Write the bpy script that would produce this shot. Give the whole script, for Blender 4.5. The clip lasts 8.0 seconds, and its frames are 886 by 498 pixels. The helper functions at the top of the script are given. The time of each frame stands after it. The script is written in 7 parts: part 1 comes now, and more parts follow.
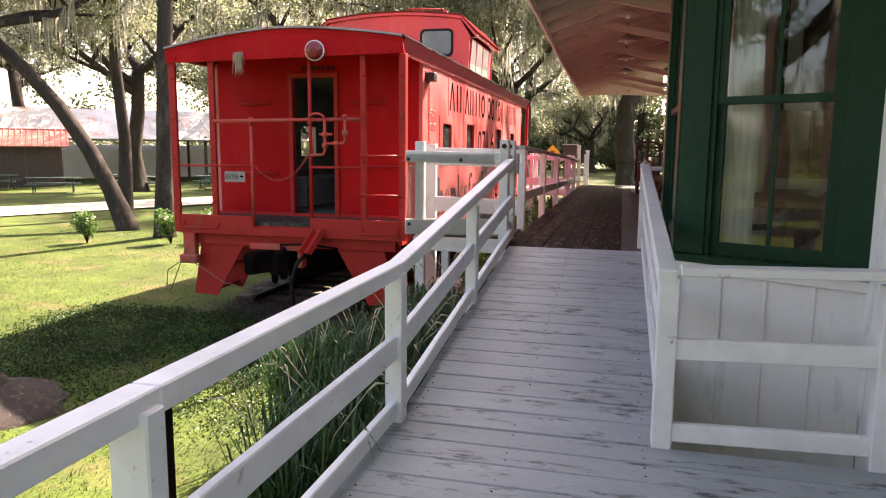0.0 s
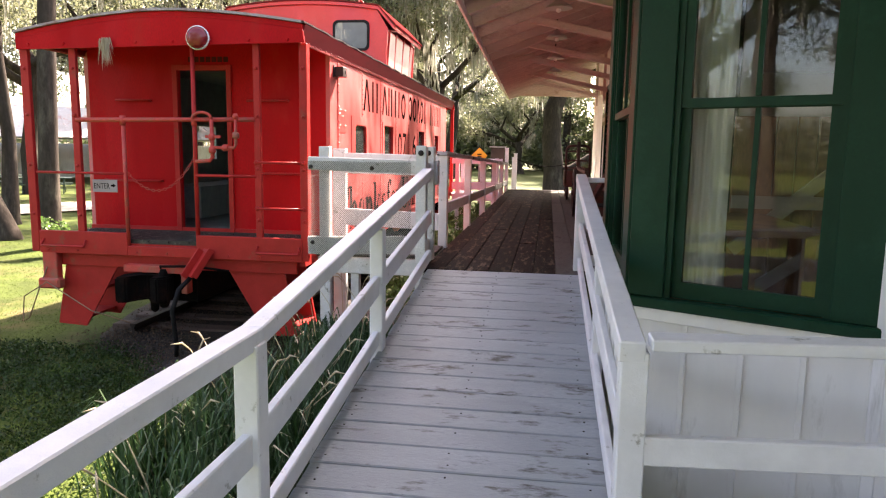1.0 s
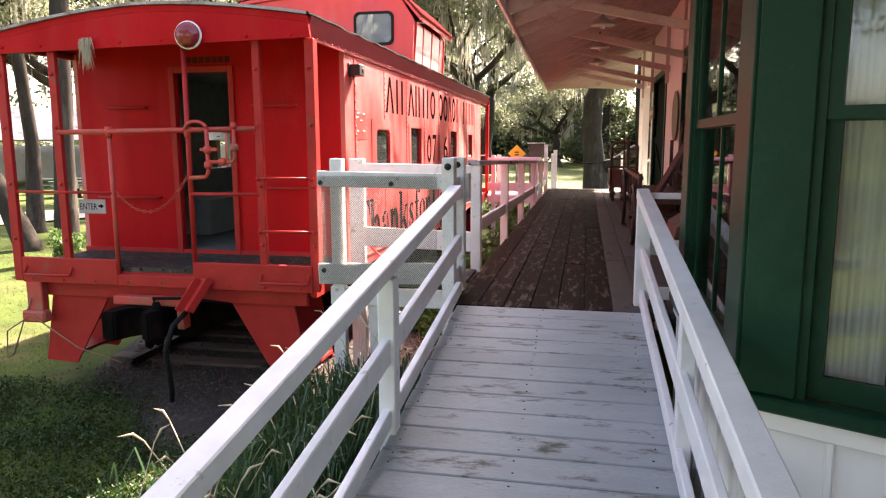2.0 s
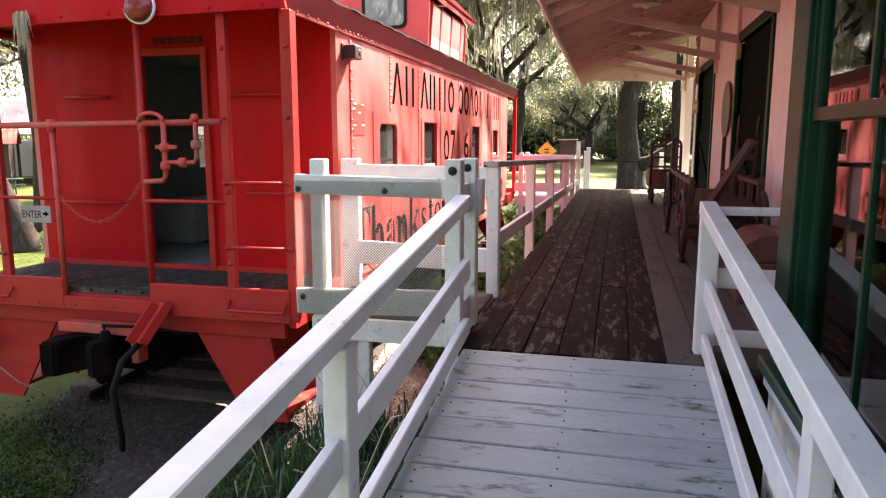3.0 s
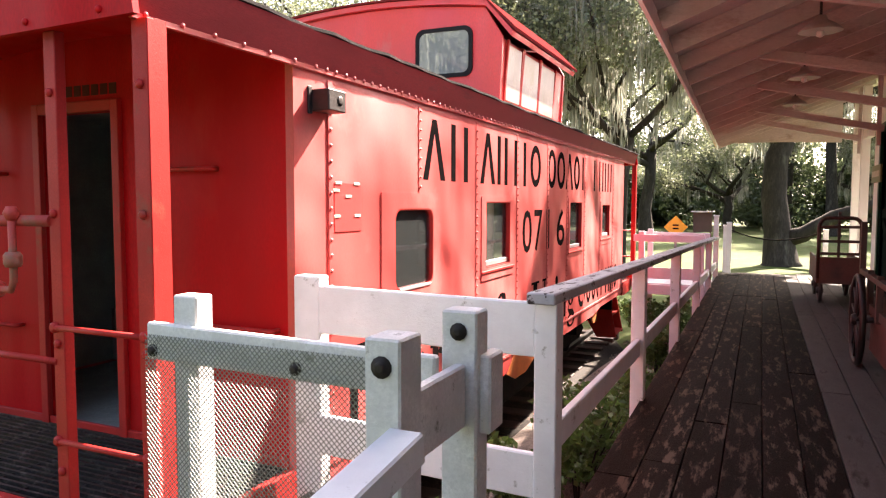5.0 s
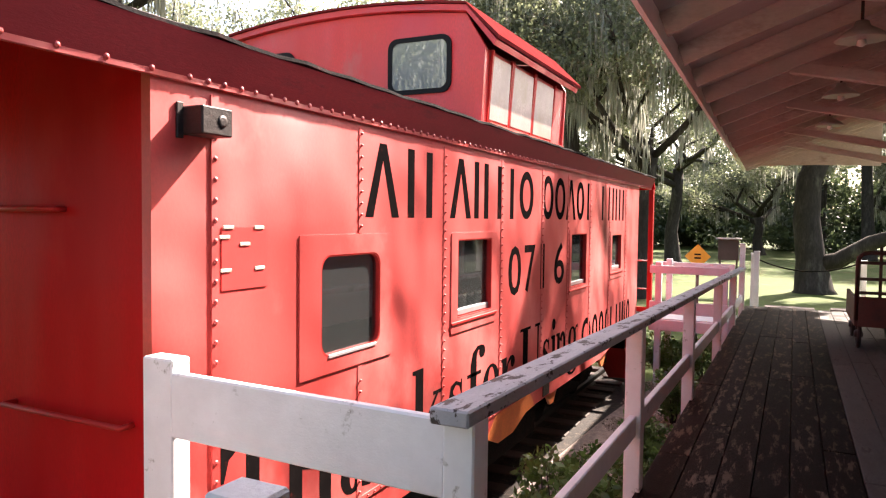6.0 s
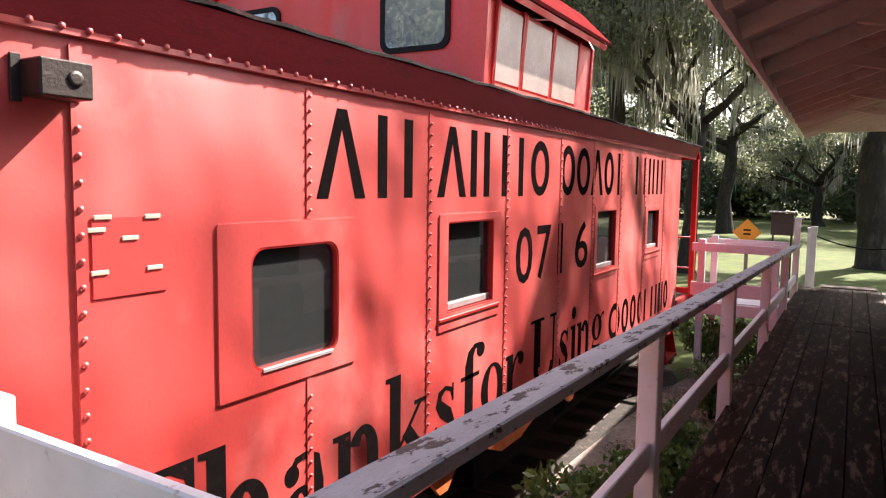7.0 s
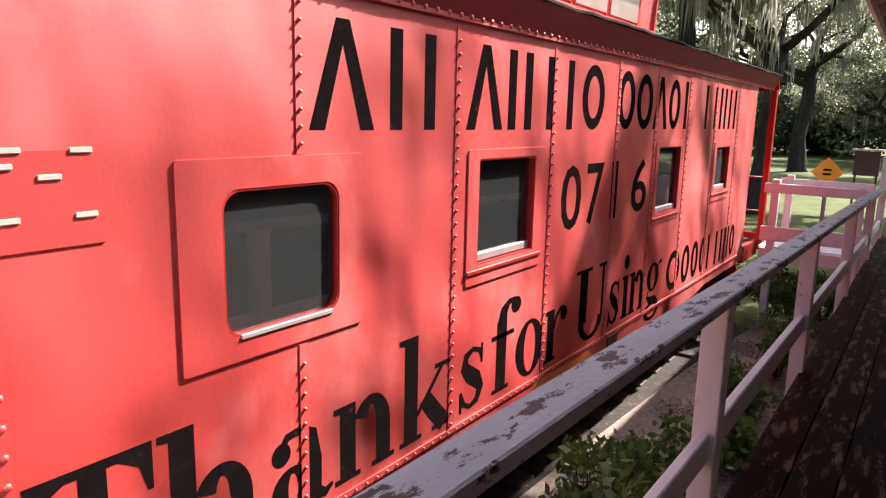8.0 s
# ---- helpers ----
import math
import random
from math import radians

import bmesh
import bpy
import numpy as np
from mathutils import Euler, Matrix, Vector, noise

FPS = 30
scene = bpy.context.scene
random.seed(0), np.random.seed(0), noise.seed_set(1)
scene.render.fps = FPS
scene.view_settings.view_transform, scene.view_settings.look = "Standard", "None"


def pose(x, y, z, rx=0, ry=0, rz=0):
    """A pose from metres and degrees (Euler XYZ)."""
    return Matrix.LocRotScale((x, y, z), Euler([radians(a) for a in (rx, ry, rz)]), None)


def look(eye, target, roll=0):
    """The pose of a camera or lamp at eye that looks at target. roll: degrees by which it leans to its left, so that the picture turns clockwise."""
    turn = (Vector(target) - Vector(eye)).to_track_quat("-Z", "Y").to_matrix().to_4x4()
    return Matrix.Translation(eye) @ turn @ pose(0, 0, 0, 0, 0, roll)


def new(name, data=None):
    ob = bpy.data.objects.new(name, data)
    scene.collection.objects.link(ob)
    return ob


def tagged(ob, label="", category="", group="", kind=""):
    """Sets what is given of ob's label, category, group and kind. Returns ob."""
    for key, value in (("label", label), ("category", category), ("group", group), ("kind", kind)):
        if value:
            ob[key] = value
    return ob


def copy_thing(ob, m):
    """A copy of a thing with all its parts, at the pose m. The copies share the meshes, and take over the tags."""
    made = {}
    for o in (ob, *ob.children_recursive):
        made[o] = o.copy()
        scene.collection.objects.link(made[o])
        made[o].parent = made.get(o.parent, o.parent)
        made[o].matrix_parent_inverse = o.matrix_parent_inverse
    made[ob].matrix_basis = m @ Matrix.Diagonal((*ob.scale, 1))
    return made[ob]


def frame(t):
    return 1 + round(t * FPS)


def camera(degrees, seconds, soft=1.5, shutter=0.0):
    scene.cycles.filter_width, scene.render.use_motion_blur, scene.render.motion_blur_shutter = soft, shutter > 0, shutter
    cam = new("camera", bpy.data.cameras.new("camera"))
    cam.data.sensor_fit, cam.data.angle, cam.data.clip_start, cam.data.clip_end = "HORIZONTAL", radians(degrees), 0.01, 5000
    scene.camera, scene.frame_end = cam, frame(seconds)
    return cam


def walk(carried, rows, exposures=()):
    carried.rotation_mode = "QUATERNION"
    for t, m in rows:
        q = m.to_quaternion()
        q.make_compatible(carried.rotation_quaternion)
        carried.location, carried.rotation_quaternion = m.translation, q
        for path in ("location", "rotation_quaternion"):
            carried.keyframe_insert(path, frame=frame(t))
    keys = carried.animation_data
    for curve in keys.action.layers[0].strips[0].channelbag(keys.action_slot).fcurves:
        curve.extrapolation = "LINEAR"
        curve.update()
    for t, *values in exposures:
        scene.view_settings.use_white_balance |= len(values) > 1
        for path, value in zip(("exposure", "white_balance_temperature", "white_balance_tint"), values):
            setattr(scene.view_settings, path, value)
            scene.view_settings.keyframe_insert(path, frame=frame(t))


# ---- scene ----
cam = camera(64.8, 8.0, soft=1.2)
PATH = [
    (0, (0.055, -1.081, 1.656), (-0.431, 0.839, 1.374), 0.5),
    (0.5, (0.025, -0.538, 1.655), (-0.283, 1.416, 1.359), 0.3),
    (1, (-0.017, 0.068, 1.73), (-0.306, 2.027, 1.45), 0.9),
    (1.5, (-0.148, 0.627, 1.846), (-0.522, 2.569, 1.546), 0.3),
    (1.7, (-0.146, 0.858, 1.871), (-0.524, 2.798, 1.568), -0.3),
    (2.8, (-0.199, 2.203, 1.897), (-0.658, 4.127, 1.606), 0.6),
    (3, (-0.235, 2.478, 1.896), (-0.712, 4.395, 1.584), 0.0),
    (3.5, (-0.286, 3.22, 1.93), (-0.843, 5.126, 1.688), -0.1),
    (4, (-0.432, 3.941, 1.967), (-1.172, 5.789, 1.773), 0.1),
    (4.5, (-0.421, 4.604, 2.011), (-1.2, 6.439, 1.842), -1.0),
    (5, (-0.387, 5.198, 2.101), (-1.213, 7.014, 1.967), 0.1),
    (5.2, (-0.403, 5.424, 2.136), (-1.252, 7.233, 2.035), 0.5),
    (6.3, (-0.35, 6.549, 2.271), (-1.289, 8.313, 2.185), 0.5),
    (6.5, (-0.347, 6.722, 2.264), (-1.325, 8.464, 2.168), 0.5),
    (7, (-0.374, 7.128, 2.332), (-1.385, 8.845, 2.152), 0.8),
    (7.5, (-0.453, 7.508, 2.341), (-1.476, 9.201, 2.045), 0.9),
    (8, (-0.559, 7.73, 2.323), (-1.687, 9.339, 1.952), 1.3),
]
walk(cam, [(t, look(eye, target, roll)) for t, eye, target, roll in PATH], exposures=((0, 2.9, 7900, 25), (1.5, 3.25, 7700, 23), (3.5, 3.25, 7600, 22), (5, 3.12, 7400, 20), (6.5, 2.5, 7000, 18), (8, 2.12, 6700, 17)))

# ---- light ----
SUN = Vector((0.335, 1.0, 1.0)).normalized()
world = bpy.data.worlds.new("sky")
scene.world = world
world.use_nodes = True
wn = world.node_tree.nodes
sky = wn.new("ShaderNodeTexSky")
sky.sky_type = "NISHITA"
sky.sun_disc = False
sky.sun_elevation = math.asin(SUN.z)
sky.sun_rotation = math.atan2(SUN.x, SUN.y)
sky.air_density, sky.dust_density, sky.ozone_density = 1.0, 3.0, 1.0
world.node_tree.links.new(sky.outputs[0], wn["Background"].inputs[0])
wn["Background"].inputs[1].default_value = 0.11
sun = new("sun", bpy.data.lights.new("sun", "SUN"))
sun.data.energy, sun.data.angle, sun.data.color = 5.0, radians(0.7), (1.0, 0.95, 0.88)
sun.rotation_mode = "QUATERNION"
sun.rotation_quaternion = SUN.to_track_quat("Z", "Y")


# ---- materials ----
def mat(name, base, rough=0.6, metal=0.0, var=0.25, scale=6.0, bump=0.15, fine=60.0, stain=None, stain_scale=1.5,
        stain_amount=0.5, stretch=(1, 1, 1), per_object=0.0, island=False, spec=0.5, stain_rough=None, translucent=0.0, coat=0.0,
        wave=None, sharp=0.0, wave_scale=1.6):
    """A surface with colour variation at two scales, stains of their own shape and fine relief, in metres."""
    m = bpy.data.materials.new(name)
    m.use_nodes = True
    nt = m.node_tree
    n, l = nt.nodes, nt.links
    bsdf = n["Principled BSDF"]
    geo = n.new("ShaderNodeNewGeometry")
    mapping = n.new("ShaderNodeMapping")
    mapping.inputs["Scale"].default_value = stretch
    l.new(geo.outputs["Position"], mapping.inputs[0])
    pos = mapping.outputs[0]
    if per_object:
        info = n.new("ShaderNodeObjectInfo")
        add = n.new("ShaderNodeVectorMath")
        add.operation = "MULTIPLY_ADD"
        comb = n.new("ShaderNodeCombineXYZ")
        for k in range(3):
            l.new(info.outputs["Random"], comb.inputs[k])
        l.new(comb.outputs[0], add.inputs[0])
        add.inputs[1].default_value = (37, 23, 51)
        l.new(pos, add.inputs[2])
        pos = add.outputs[0]

    def noise_tex(s, detail=4.0, rough_=0.6):
        t = n.new("ShaderNodeTexNoise")
        t.inputs["Scale"].default_value, t.inputs["Detail"].default_value, t.inputs["Roughness"].default_value = s, detail, rough_
        l.new(pos, t.inputs["Vector"])
        return t.outputs["Fac"]

    def mix(fac, a, b, blend="MIX"):
        x = n.new("ShaderNodeMix")
        x.data_type, x.blend_type = "RGBA", blend
        for sock, v in ((x.inputs[0], fac), (x.inputs[6], a), (x.inputs[7], b)):
            if hasattr(v, "is_output"):
                l.new(v, sock)
            elif isinstance(v, (int, float)):
                sock.default_value = v
            else:
                sock.default_value = (*v, 1)
        return x.outputs[2]

    def ramp(fac, lo, hi):
        r = n.new("ShaderNodeMapRange")
        r.inputs[1].default_value, r.inputs[2].default_value = lo, hi
        l.new(fac, r.inputs[0])
        return r.outputs[0]

    dark = tuple(c * (1 - var) for c in base)
    light = tuple(min(0.95, c * (1 + var * 0.6)) for c in base)
    col = mix(ramp(noise_tex(scale), 0.3, 0.7), dark, light)
    col = mix(ramp(noise_tex(fine, 3), 0.35, 0.7), col, tuple(c * (1 - var * 0.8) for c in base), "MIX") if var > 0.15 else col
    rough_sock = None
    if stain:
        lo = 0.62 - stain_amount * 0.3
        f = ramp(noise_tex(stain_scale, 6, 0.7), lo, lo + sharp if sharp else 0.72 - stain_amount * 0.1)
        col = mix(f, col, stain)
        if stain_rough is not None:
            r2 = n.new("ShaderNodeMapRange")
            r2.inputs[3].default_value, r2.inputs[4].default_value = rough, stain_rough
            l.new(f, r2.inputs[0])
            rough_sock = r2.outputs[0]
    if per_object or island:
        src = info.outputs["Random"] if per_object else geo.outputs["Random Per Island"]
        amount = per_object or 0.35
        v = n.new("ShaderNodeMapRange")
        v.inputs[3].default_value, v.inputs[4].default_value = 1 - amount, 1 + amount * 0.6
        l.new(src, v.inputs[0])
        hsv = n.new("ShaderNodeHueSaturation")
        l.new(v.outputs[0], hsv.inputs["Value"])
        l.new(col, hsv.inputs["Color"])
        col = hsv.outputs[0]
    l.new(col, bsdf.inputs["Base Color"])
    bsdf.inputs["Roughness"].default_value = rough
    if rough_sock:
        l.new(rough_sock, bsdf.inputs["Roughness"])
    bsdf.inputs["Metallic"].default_value = metal
    bsdf.inputs["Specular IOR Level"].default_value = spec
    bsdf.inputs["Coat Weight"].default_value = coat
    bsdf.inputs["Coat Roughness"].default_value = 0.22
    if bump:
        b = n.new("ShaderNodeBump")
        b.inputs["Strength"].default_value, b.inputs["Distance"].default_value = bump, 0.01
        l.new(noise_tex(fine, 5, 0.7), b.inputs["Height"])
        nrm = b.outputs[0]
        if wave:
            b2 = n.new("ShaderNodeBump")
            b2.inputs["Strength"].default_value, b2.inputs["Distance"].default_value = 1.0, wave
            l.new(noise_tex(wave_scale, 2, 0.4), b2.inputs["Height"])
            l.new(nrm, b2.inputs["Normal"])
            nrm = b2.outputs[0]
        l.new(nrm, bsdf.inputs["Normal"])
    if translucent:
        tr = n.new("ShaderNodeBsdfTranslucent")
        l.new(col, tr.inputs[0])
        ms = n.new("ShaderNodeMixShader")
        ms.inputs[0].default_value = translucent
        l.new(bsdf.outputs[0], ms.inputs[1])
        l.new(tr.outputs[0], ms.inputs[2])
        l.new(ms.outputs[0], n["Material Output"].inputs[0])
    return m


def glass_mat(name, tint=(0.8, 0.85, 0.85), rough=0.02, clear=0.92, sky_film=0.0, ior=1.45):
    """A thin pane: clear with a real glossy face, and a flat grey film for reflected sky."""
    m = bpy.data.materials.new(name)
    m.use_nodes = True
    n, l = m.node_tree.nodes, m.node_tree.links
    n.remove(n["Principled BSDF"])
    tr, gl, ms, fr = (n.new(k) for k in ("ShaderNodeBsdfTransparent", "ShaderNodeBsdfGlossy", "ShaderNodeMixShader", "ShaderNodeFresnel"))
    tr.inputs[0].default_value = (*[c * clear for c in tint], 1)
    gl.inputs["Roughness"].default_value = rough
    fr.inputs[0].default_value = ior
    l.new(fr.outputs[0], ms.inputs[0])
    film, pale_film = n.new("ShaderNodeMixShader"), n.new("ShaderNodeBsdfDiffuse")
    film.inputs[0].default_value = sky_film
    pale_film.inputs[0].default_value = (0.42, 0.47, 0.46, 1)
    l.new(tr.outputs[0], film.inputs[1])
    l.new(pale_film.outputs[0], film.inputs[2])
    l.new(film.outputs[0], ms.inputs[1])
    l.new(gl.outputs[0], ms.inputs[2])
    l.new(ms.outputs[0], n["Material Output"].inputs[0])
    return m


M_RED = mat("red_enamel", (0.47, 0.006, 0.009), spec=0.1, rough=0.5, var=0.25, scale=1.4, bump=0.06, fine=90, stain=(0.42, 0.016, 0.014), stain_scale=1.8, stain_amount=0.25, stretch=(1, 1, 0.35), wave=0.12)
# paler base and pink stain: some sun fading, mostly sky sheen put into the colour
M_REDSIDE = mat("fade_and_sheen_red_enamel", (0.51, 0.042, 0.036), spec=1.0, rough=0.5, var=0.2, scale=1.1, bump=0.06, fine=70, stain=(0.58, 0.14, 0.125), stain_scale=0.9, stain_amount=0.44, stretch=(1, 0.8, 0.6), wave=0.34, wave_scale=1.1)
M_REDTRIM = mat("red_trim_paint", (0.43, 0.028, 0.024), rough=0.45, var=0.24, scale=5, bump=0.15, fine=110, stain=(0.26, 0.05, 0.035), stain_scale=4.5, stain_amount=0.12, sharp=0.1, spec=0.15)
M_RUST = mat("red_paint_rusted", (0.55, 0.05, 0.035), rough=0.6, var=0.3, scale=7, bump=0.3, fine=80, stain=(0.24, 0.10, 0.06), stain_scale=4, stain_amount=0.45)
M_ORANGE = mat("orange_red_sill", (0.72, 0.20, 0.06), rough=0.45, var=0.3, scale=5, bump=0.1, stain=(0.55, 0.08, 0.05), stain_scale=2, stain_amount=0.4)
M_ROOFTOP = mat("weathered_roof_tar", (0.38, 0.33, 0.32), rough=0.8, var=0.3, scale=4, bump=0.4, stain=(0.16, 0.05, 0.045), stain_scale=3, stain_amount=0.4)
M_ROOFEDGE = mat("black_roof_edge", (0.012, 0.008, 0.008), rough=0.85, var=0.35, scale=9, bump=0.4, stain=(0.06, 0.02, 0.02), stain_scale=5, stain_amount=0.2, spec=0.1)
M_BLACK = mat("black_iron", (0.005, 0.004, 0.0035), spec=0.06, rough=0.8, var=0.4, scale=9, bump=0.8, fine=30, stain=(0.016, 0.007, 0.005), stain_scale=5)
M_RUBBER = mat("black_hose_rubber", (0.008, 0.008, 0.008), rough=0.7, var=0.2, bump=0.3, spec=0.15)
M_LETTER = mat("black_lettering", (0.010, 0.008, 0.008), rough=0.85, var=0.35, scale=14, bump=0.05, stain=(0.08, 0.015, 0.013), stain_scale=9, stain_amount=0.05, spec=0.0)
M_DARKROOM = mat("dim_interior_paint", (0.30, 0.34, 0.31), rough=0.7, var=0.3, bump=0.1)
M_GLASS = glass_mat("window_glass", tint=(0.9, 0.93, 0.92), clear=0.97, ior=1.5)
# the grey film lightens these panes in place of reflected sky and soffit
M_GLASSOLD = glass_mat("sky_film_glass", tint=(0.55, 0.66, 0.70), rough=0.03, clear=0.7, sky_film=0.07, ior=1.7)
M_WHITE = mat("white_rail_paint", (0.76, 0.76, 0.77), rough=0.5, var=0.1, scale=5, bump=0.25, fine=70, stain=(0.33, 0.32, 0.29), stain_scale=9, stain_amount=-0.02, sharp=0.08)
M_WHITEOLD = mat("white_paint_mossy", (0.70, 0.685, 0.665), rough=0.65, var=0.22, scale=7, bump=0.4, fine=80, stain=(0.14, 0.14, 0.095), stain_scale=9, stain_amount=0.06, sharp=0.1)
M_CAPRAIL = mat("flaking_rail_paint", (0.42, 0.42, 0.44), rough=0.6, var=0.2, scale=6, bump=0.5, fine=60, stain=(0.035, 0.022, 0.018), stain_scale=10, stain_amount=0.22, sharp=0.03, stretch=(1.6, 0.5, 1))
M_SIDING = mat("white_siding_paint", (0.8, 0.785, 0.77), rough=0.55, var=0.08, scale=3, bump=0.15, fine=60, stain=(0.55, 0.53, 0.5), stain_scale=3, stain_amount=0.15, stretch=(1, 1, 0.3))
M_GREEN = mat("dark_green_paint", (0.004, 0.038, 0.021), spec=0.15, rough=0.38, var=0.2, scale=4, bump=0.1, fine=70, stain=(0.008, 0.046, 0.028), stain_scale=2, stain_amount=0.3)
M_RAMP = mat("grey_deck_paint", (0.365, 0.395, 0.41), rough=0.5, var=0.18, scale=4, bump=0.35, fine=55, stain=(0.075, 0.072, 0.055), stain_scale=6, stain_amount=0.2, sharp=0.10, per_object=0.10, stretch=(0.5, 1.6, 1))
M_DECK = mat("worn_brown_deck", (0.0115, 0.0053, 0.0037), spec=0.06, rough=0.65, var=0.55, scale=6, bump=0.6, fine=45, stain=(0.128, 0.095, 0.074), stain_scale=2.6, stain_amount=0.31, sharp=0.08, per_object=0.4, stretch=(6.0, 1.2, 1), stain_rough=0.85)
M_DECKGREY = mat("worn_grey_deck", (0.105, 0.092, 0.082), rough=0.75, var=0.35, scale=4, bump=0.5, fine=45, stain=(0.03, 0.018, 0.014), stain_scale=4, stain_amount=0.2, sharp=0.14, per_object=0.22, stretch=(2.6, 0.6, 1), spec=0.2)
M_DARKWOOD = mat("dark_cart_wood", (0.07, 0.028, 0.02), rough=0.55, var=0.4, scale=8, bump=0.35, stain=(0.03, 0.012, 0.01), stain_scale=4)
M_CARTRED = mat("faded_cart_red", (0.115, 0.04, 0.03), rough=0.6, var=0.35, scale=8, bump=0.3, stain=(0.05, 0.022, 0.017), stain_scale=4)
M_IRON = mat("cart_iron", (0.045, 0.035, 0.032), rough=0.5, metal=0.6, var=0.3, bump=0.3)
M_BARK = mat("oak_bark", (0.05, 0.041, 0.034), rough=0.95, var=0.5, scale=5, bump=1.0, fine=18, stain=(0.10, 0.09, 0.07), stain_scale=2, stain_amount=0.25, stretch=(1, 1, 0.3), spec=0.1)
M_LEAF = mat("oak_leaf", (0.22, 0.245, 0.14), rough=0.35, var=0.4, scale=0.7, bump=0, island=True, translucent=0.55, spec=0.7)
M_LEAF2 = mat("shrub_leaf", (0.11, 0.20, 0.05), rough=0.4, var=0.3, scale=3, bump=0, island=True, translucent=0.45)
M_MOSS = mat("spanish_moss", (0.42, 0.42, 0.35), rough=0.9, var=0.35, scale=2, bump=0, island=True, translucent=0.5)
M_BLADE = mat("strap_leaf", (0.035, 0.095, 0.03), rough=0.4, var=0.35, scale=3, bump=0, island=True, translucent=0.2)
M_SEED = mat("dry_seed_head", (0.55, 0.47, 0.33), rough=0.8, var=0.2, bump=0, translucent=0.3)
M_GRASS = mat("lawn_grass", (0.066, 0.10, 0.016), rough=0.85, var=0.6, scale=1.3, bump=1.0, fine=30, stain=(0.10, 0.085, 0.035), stain_scale=0.9, stain_amount=0.35, spec=0.15)
M_BLADES = mat("grass_blades", (0.072, 0.108, 0.022), rough=0.6, var=0.45, scale=0.6, bump=0, translucent=0.5, spec=0.2)
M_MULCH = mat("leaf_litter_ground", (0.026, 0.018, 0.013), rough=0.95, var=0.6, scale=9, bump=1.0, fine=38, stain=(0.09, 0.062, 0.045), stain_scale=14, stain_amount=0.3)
M_SAND = mat("sandy_drive", (0.58, 0.52, 0.42), rough=0.95, var=0.15, scale=1, bump=0.3)
M_GRAVEL = mat("pale_gravel", (0.33, 0.25, 0.215), rough=0.9, var=0.5, scale=16, bump=1.0, fine=45, stain=(0.14, 0.09, 0.065), stain_scale=8, stain_amount=0.25, island=True)
M_STEEL = mat("galvanised_mesh", (0.22, 0.22, 0.21), rough=0.5, metal=0.5, var=0.2, bump=0)
M_BOLT = mat("rusty_bolt", (0.035, 0.025, 0.02), rough=0.7, metal=0.4, var=0.4, bump=0.3)
M_LENS = mat("red_lamp_lens", (0.20, 0.012, 0.016), rough=0.2, var=0.1, bump=0.0)
M_LAMPWHITE = mat("white_enamel", (0.7, 0.7, 0.68), rough=0.35, var=0.1, bump=0.05)
M_TIN = mat("tin_roof", (0.55, 0.53, 0.5), rough=0.45, metal=0.5, var=0.25, scale=2, bump=0.1, stain=(0.4, 0.16, 0.1), stain_scale=1, stain_amount=0.3)
M_REDTIN = mat("red_tin_roof", (0.5, 0.16, 0.12), rough=0.6, var=0.3, scale=2, bump=0.1)
M_SHED = mat("brown_shed_board", (0.09, 0.06, 0.05), rough=0.8, var=0.3, scale=4, bump=0.3)
M_TABLE = mat("dark_green_table_paint", (0.035, 0.07, 0.05), rough=0.5, var=0.3, scale=5, bump=0.1)
M_YELLOW = mat("yellow_sign_paint", (0.80, 0.47, 0.02), rough=0.4, var=0.1, bump=0.05)
M_CURTAIN = mat("white_curtain_cloth", (0.86, 0.85, 0.83), rough=0.9, var=0.06, bump=0.2, translucent=0.4)
M_CEDAR = mat("stained_interior_wood", (0.40, 0.19, 0.10), rough=0.6, var=0.4, scale=6, bump=0.2, stretch=(1, 1, 0.3))
M_SIGN = mat("white_sign_board", (0.34, 0.29, 0.29), rough=0.5, var=0.15, bump=0.05)
M_FADED = mat("pale_faded_tape", (0.58, 0.47, 0.38), rough=0.7, var=0.25, bump=0.1)
M_CUPGLASS = mat("whitewashed_pane", (0.40, 0.34, 0.30), rough=0.35, var=0.3, scale=4, bump=0.05, spec=0.3, stain=(0.30, 0.26, 0.19), stain_scale=1.6, stain_amount=0.3)
M_BRONZE = mat("brown_plaque", (0.12, 0.045, 0.03), rough=0.45, var=0.2, bump=0.1)
M_OLIVE = mat("olive_sign_board", (0.16, 0.15, 0.05), rough=0.5, var=0.2, bump=0.05)


M_GRATE = mat("worn_steel_grating", (0.045, 0.042, 0.04), rough=0.5, metal=0.5, var=0.5, scale=12, bump=0.4, stain=(0.16, 0.14, 0.12), stain_scale=14, stain_amount=0.3)
M_LITTER = mat("dry_brown_leaves", (0.10, 0.065, 0.045), rough=0.9, var=0.4, scale=9, bump=0, island=True, translucent=0.2)
# near-black green for the door leaves, about a third of the frame's green
M_DOORDARK = mat("near_black_green_door_paint", (0.004, 0.012, 0.009), rough=0.85, var=0.4, scale=5, bump=0.2, spec=0.05)
M_PALELEAF = mat("pale_dry_leaves", (0.44, 0.34, 0.285), rough=0.9, var=0.5, scale=9, bump=0, island=True, translucent=0.2)
M_REDCUP = mat("glossy_red_enamel", (0.52, 0.018, 0.018), spec=0.8, rough=0.46, var=0.2, scale=1.4, bump=0.06, fine=90, stain=(0.40, 0.06, 0.05), stain_scale=2.5, stain_amount=0.2, stretch=(1, 1, 0.4), wave=0.2)
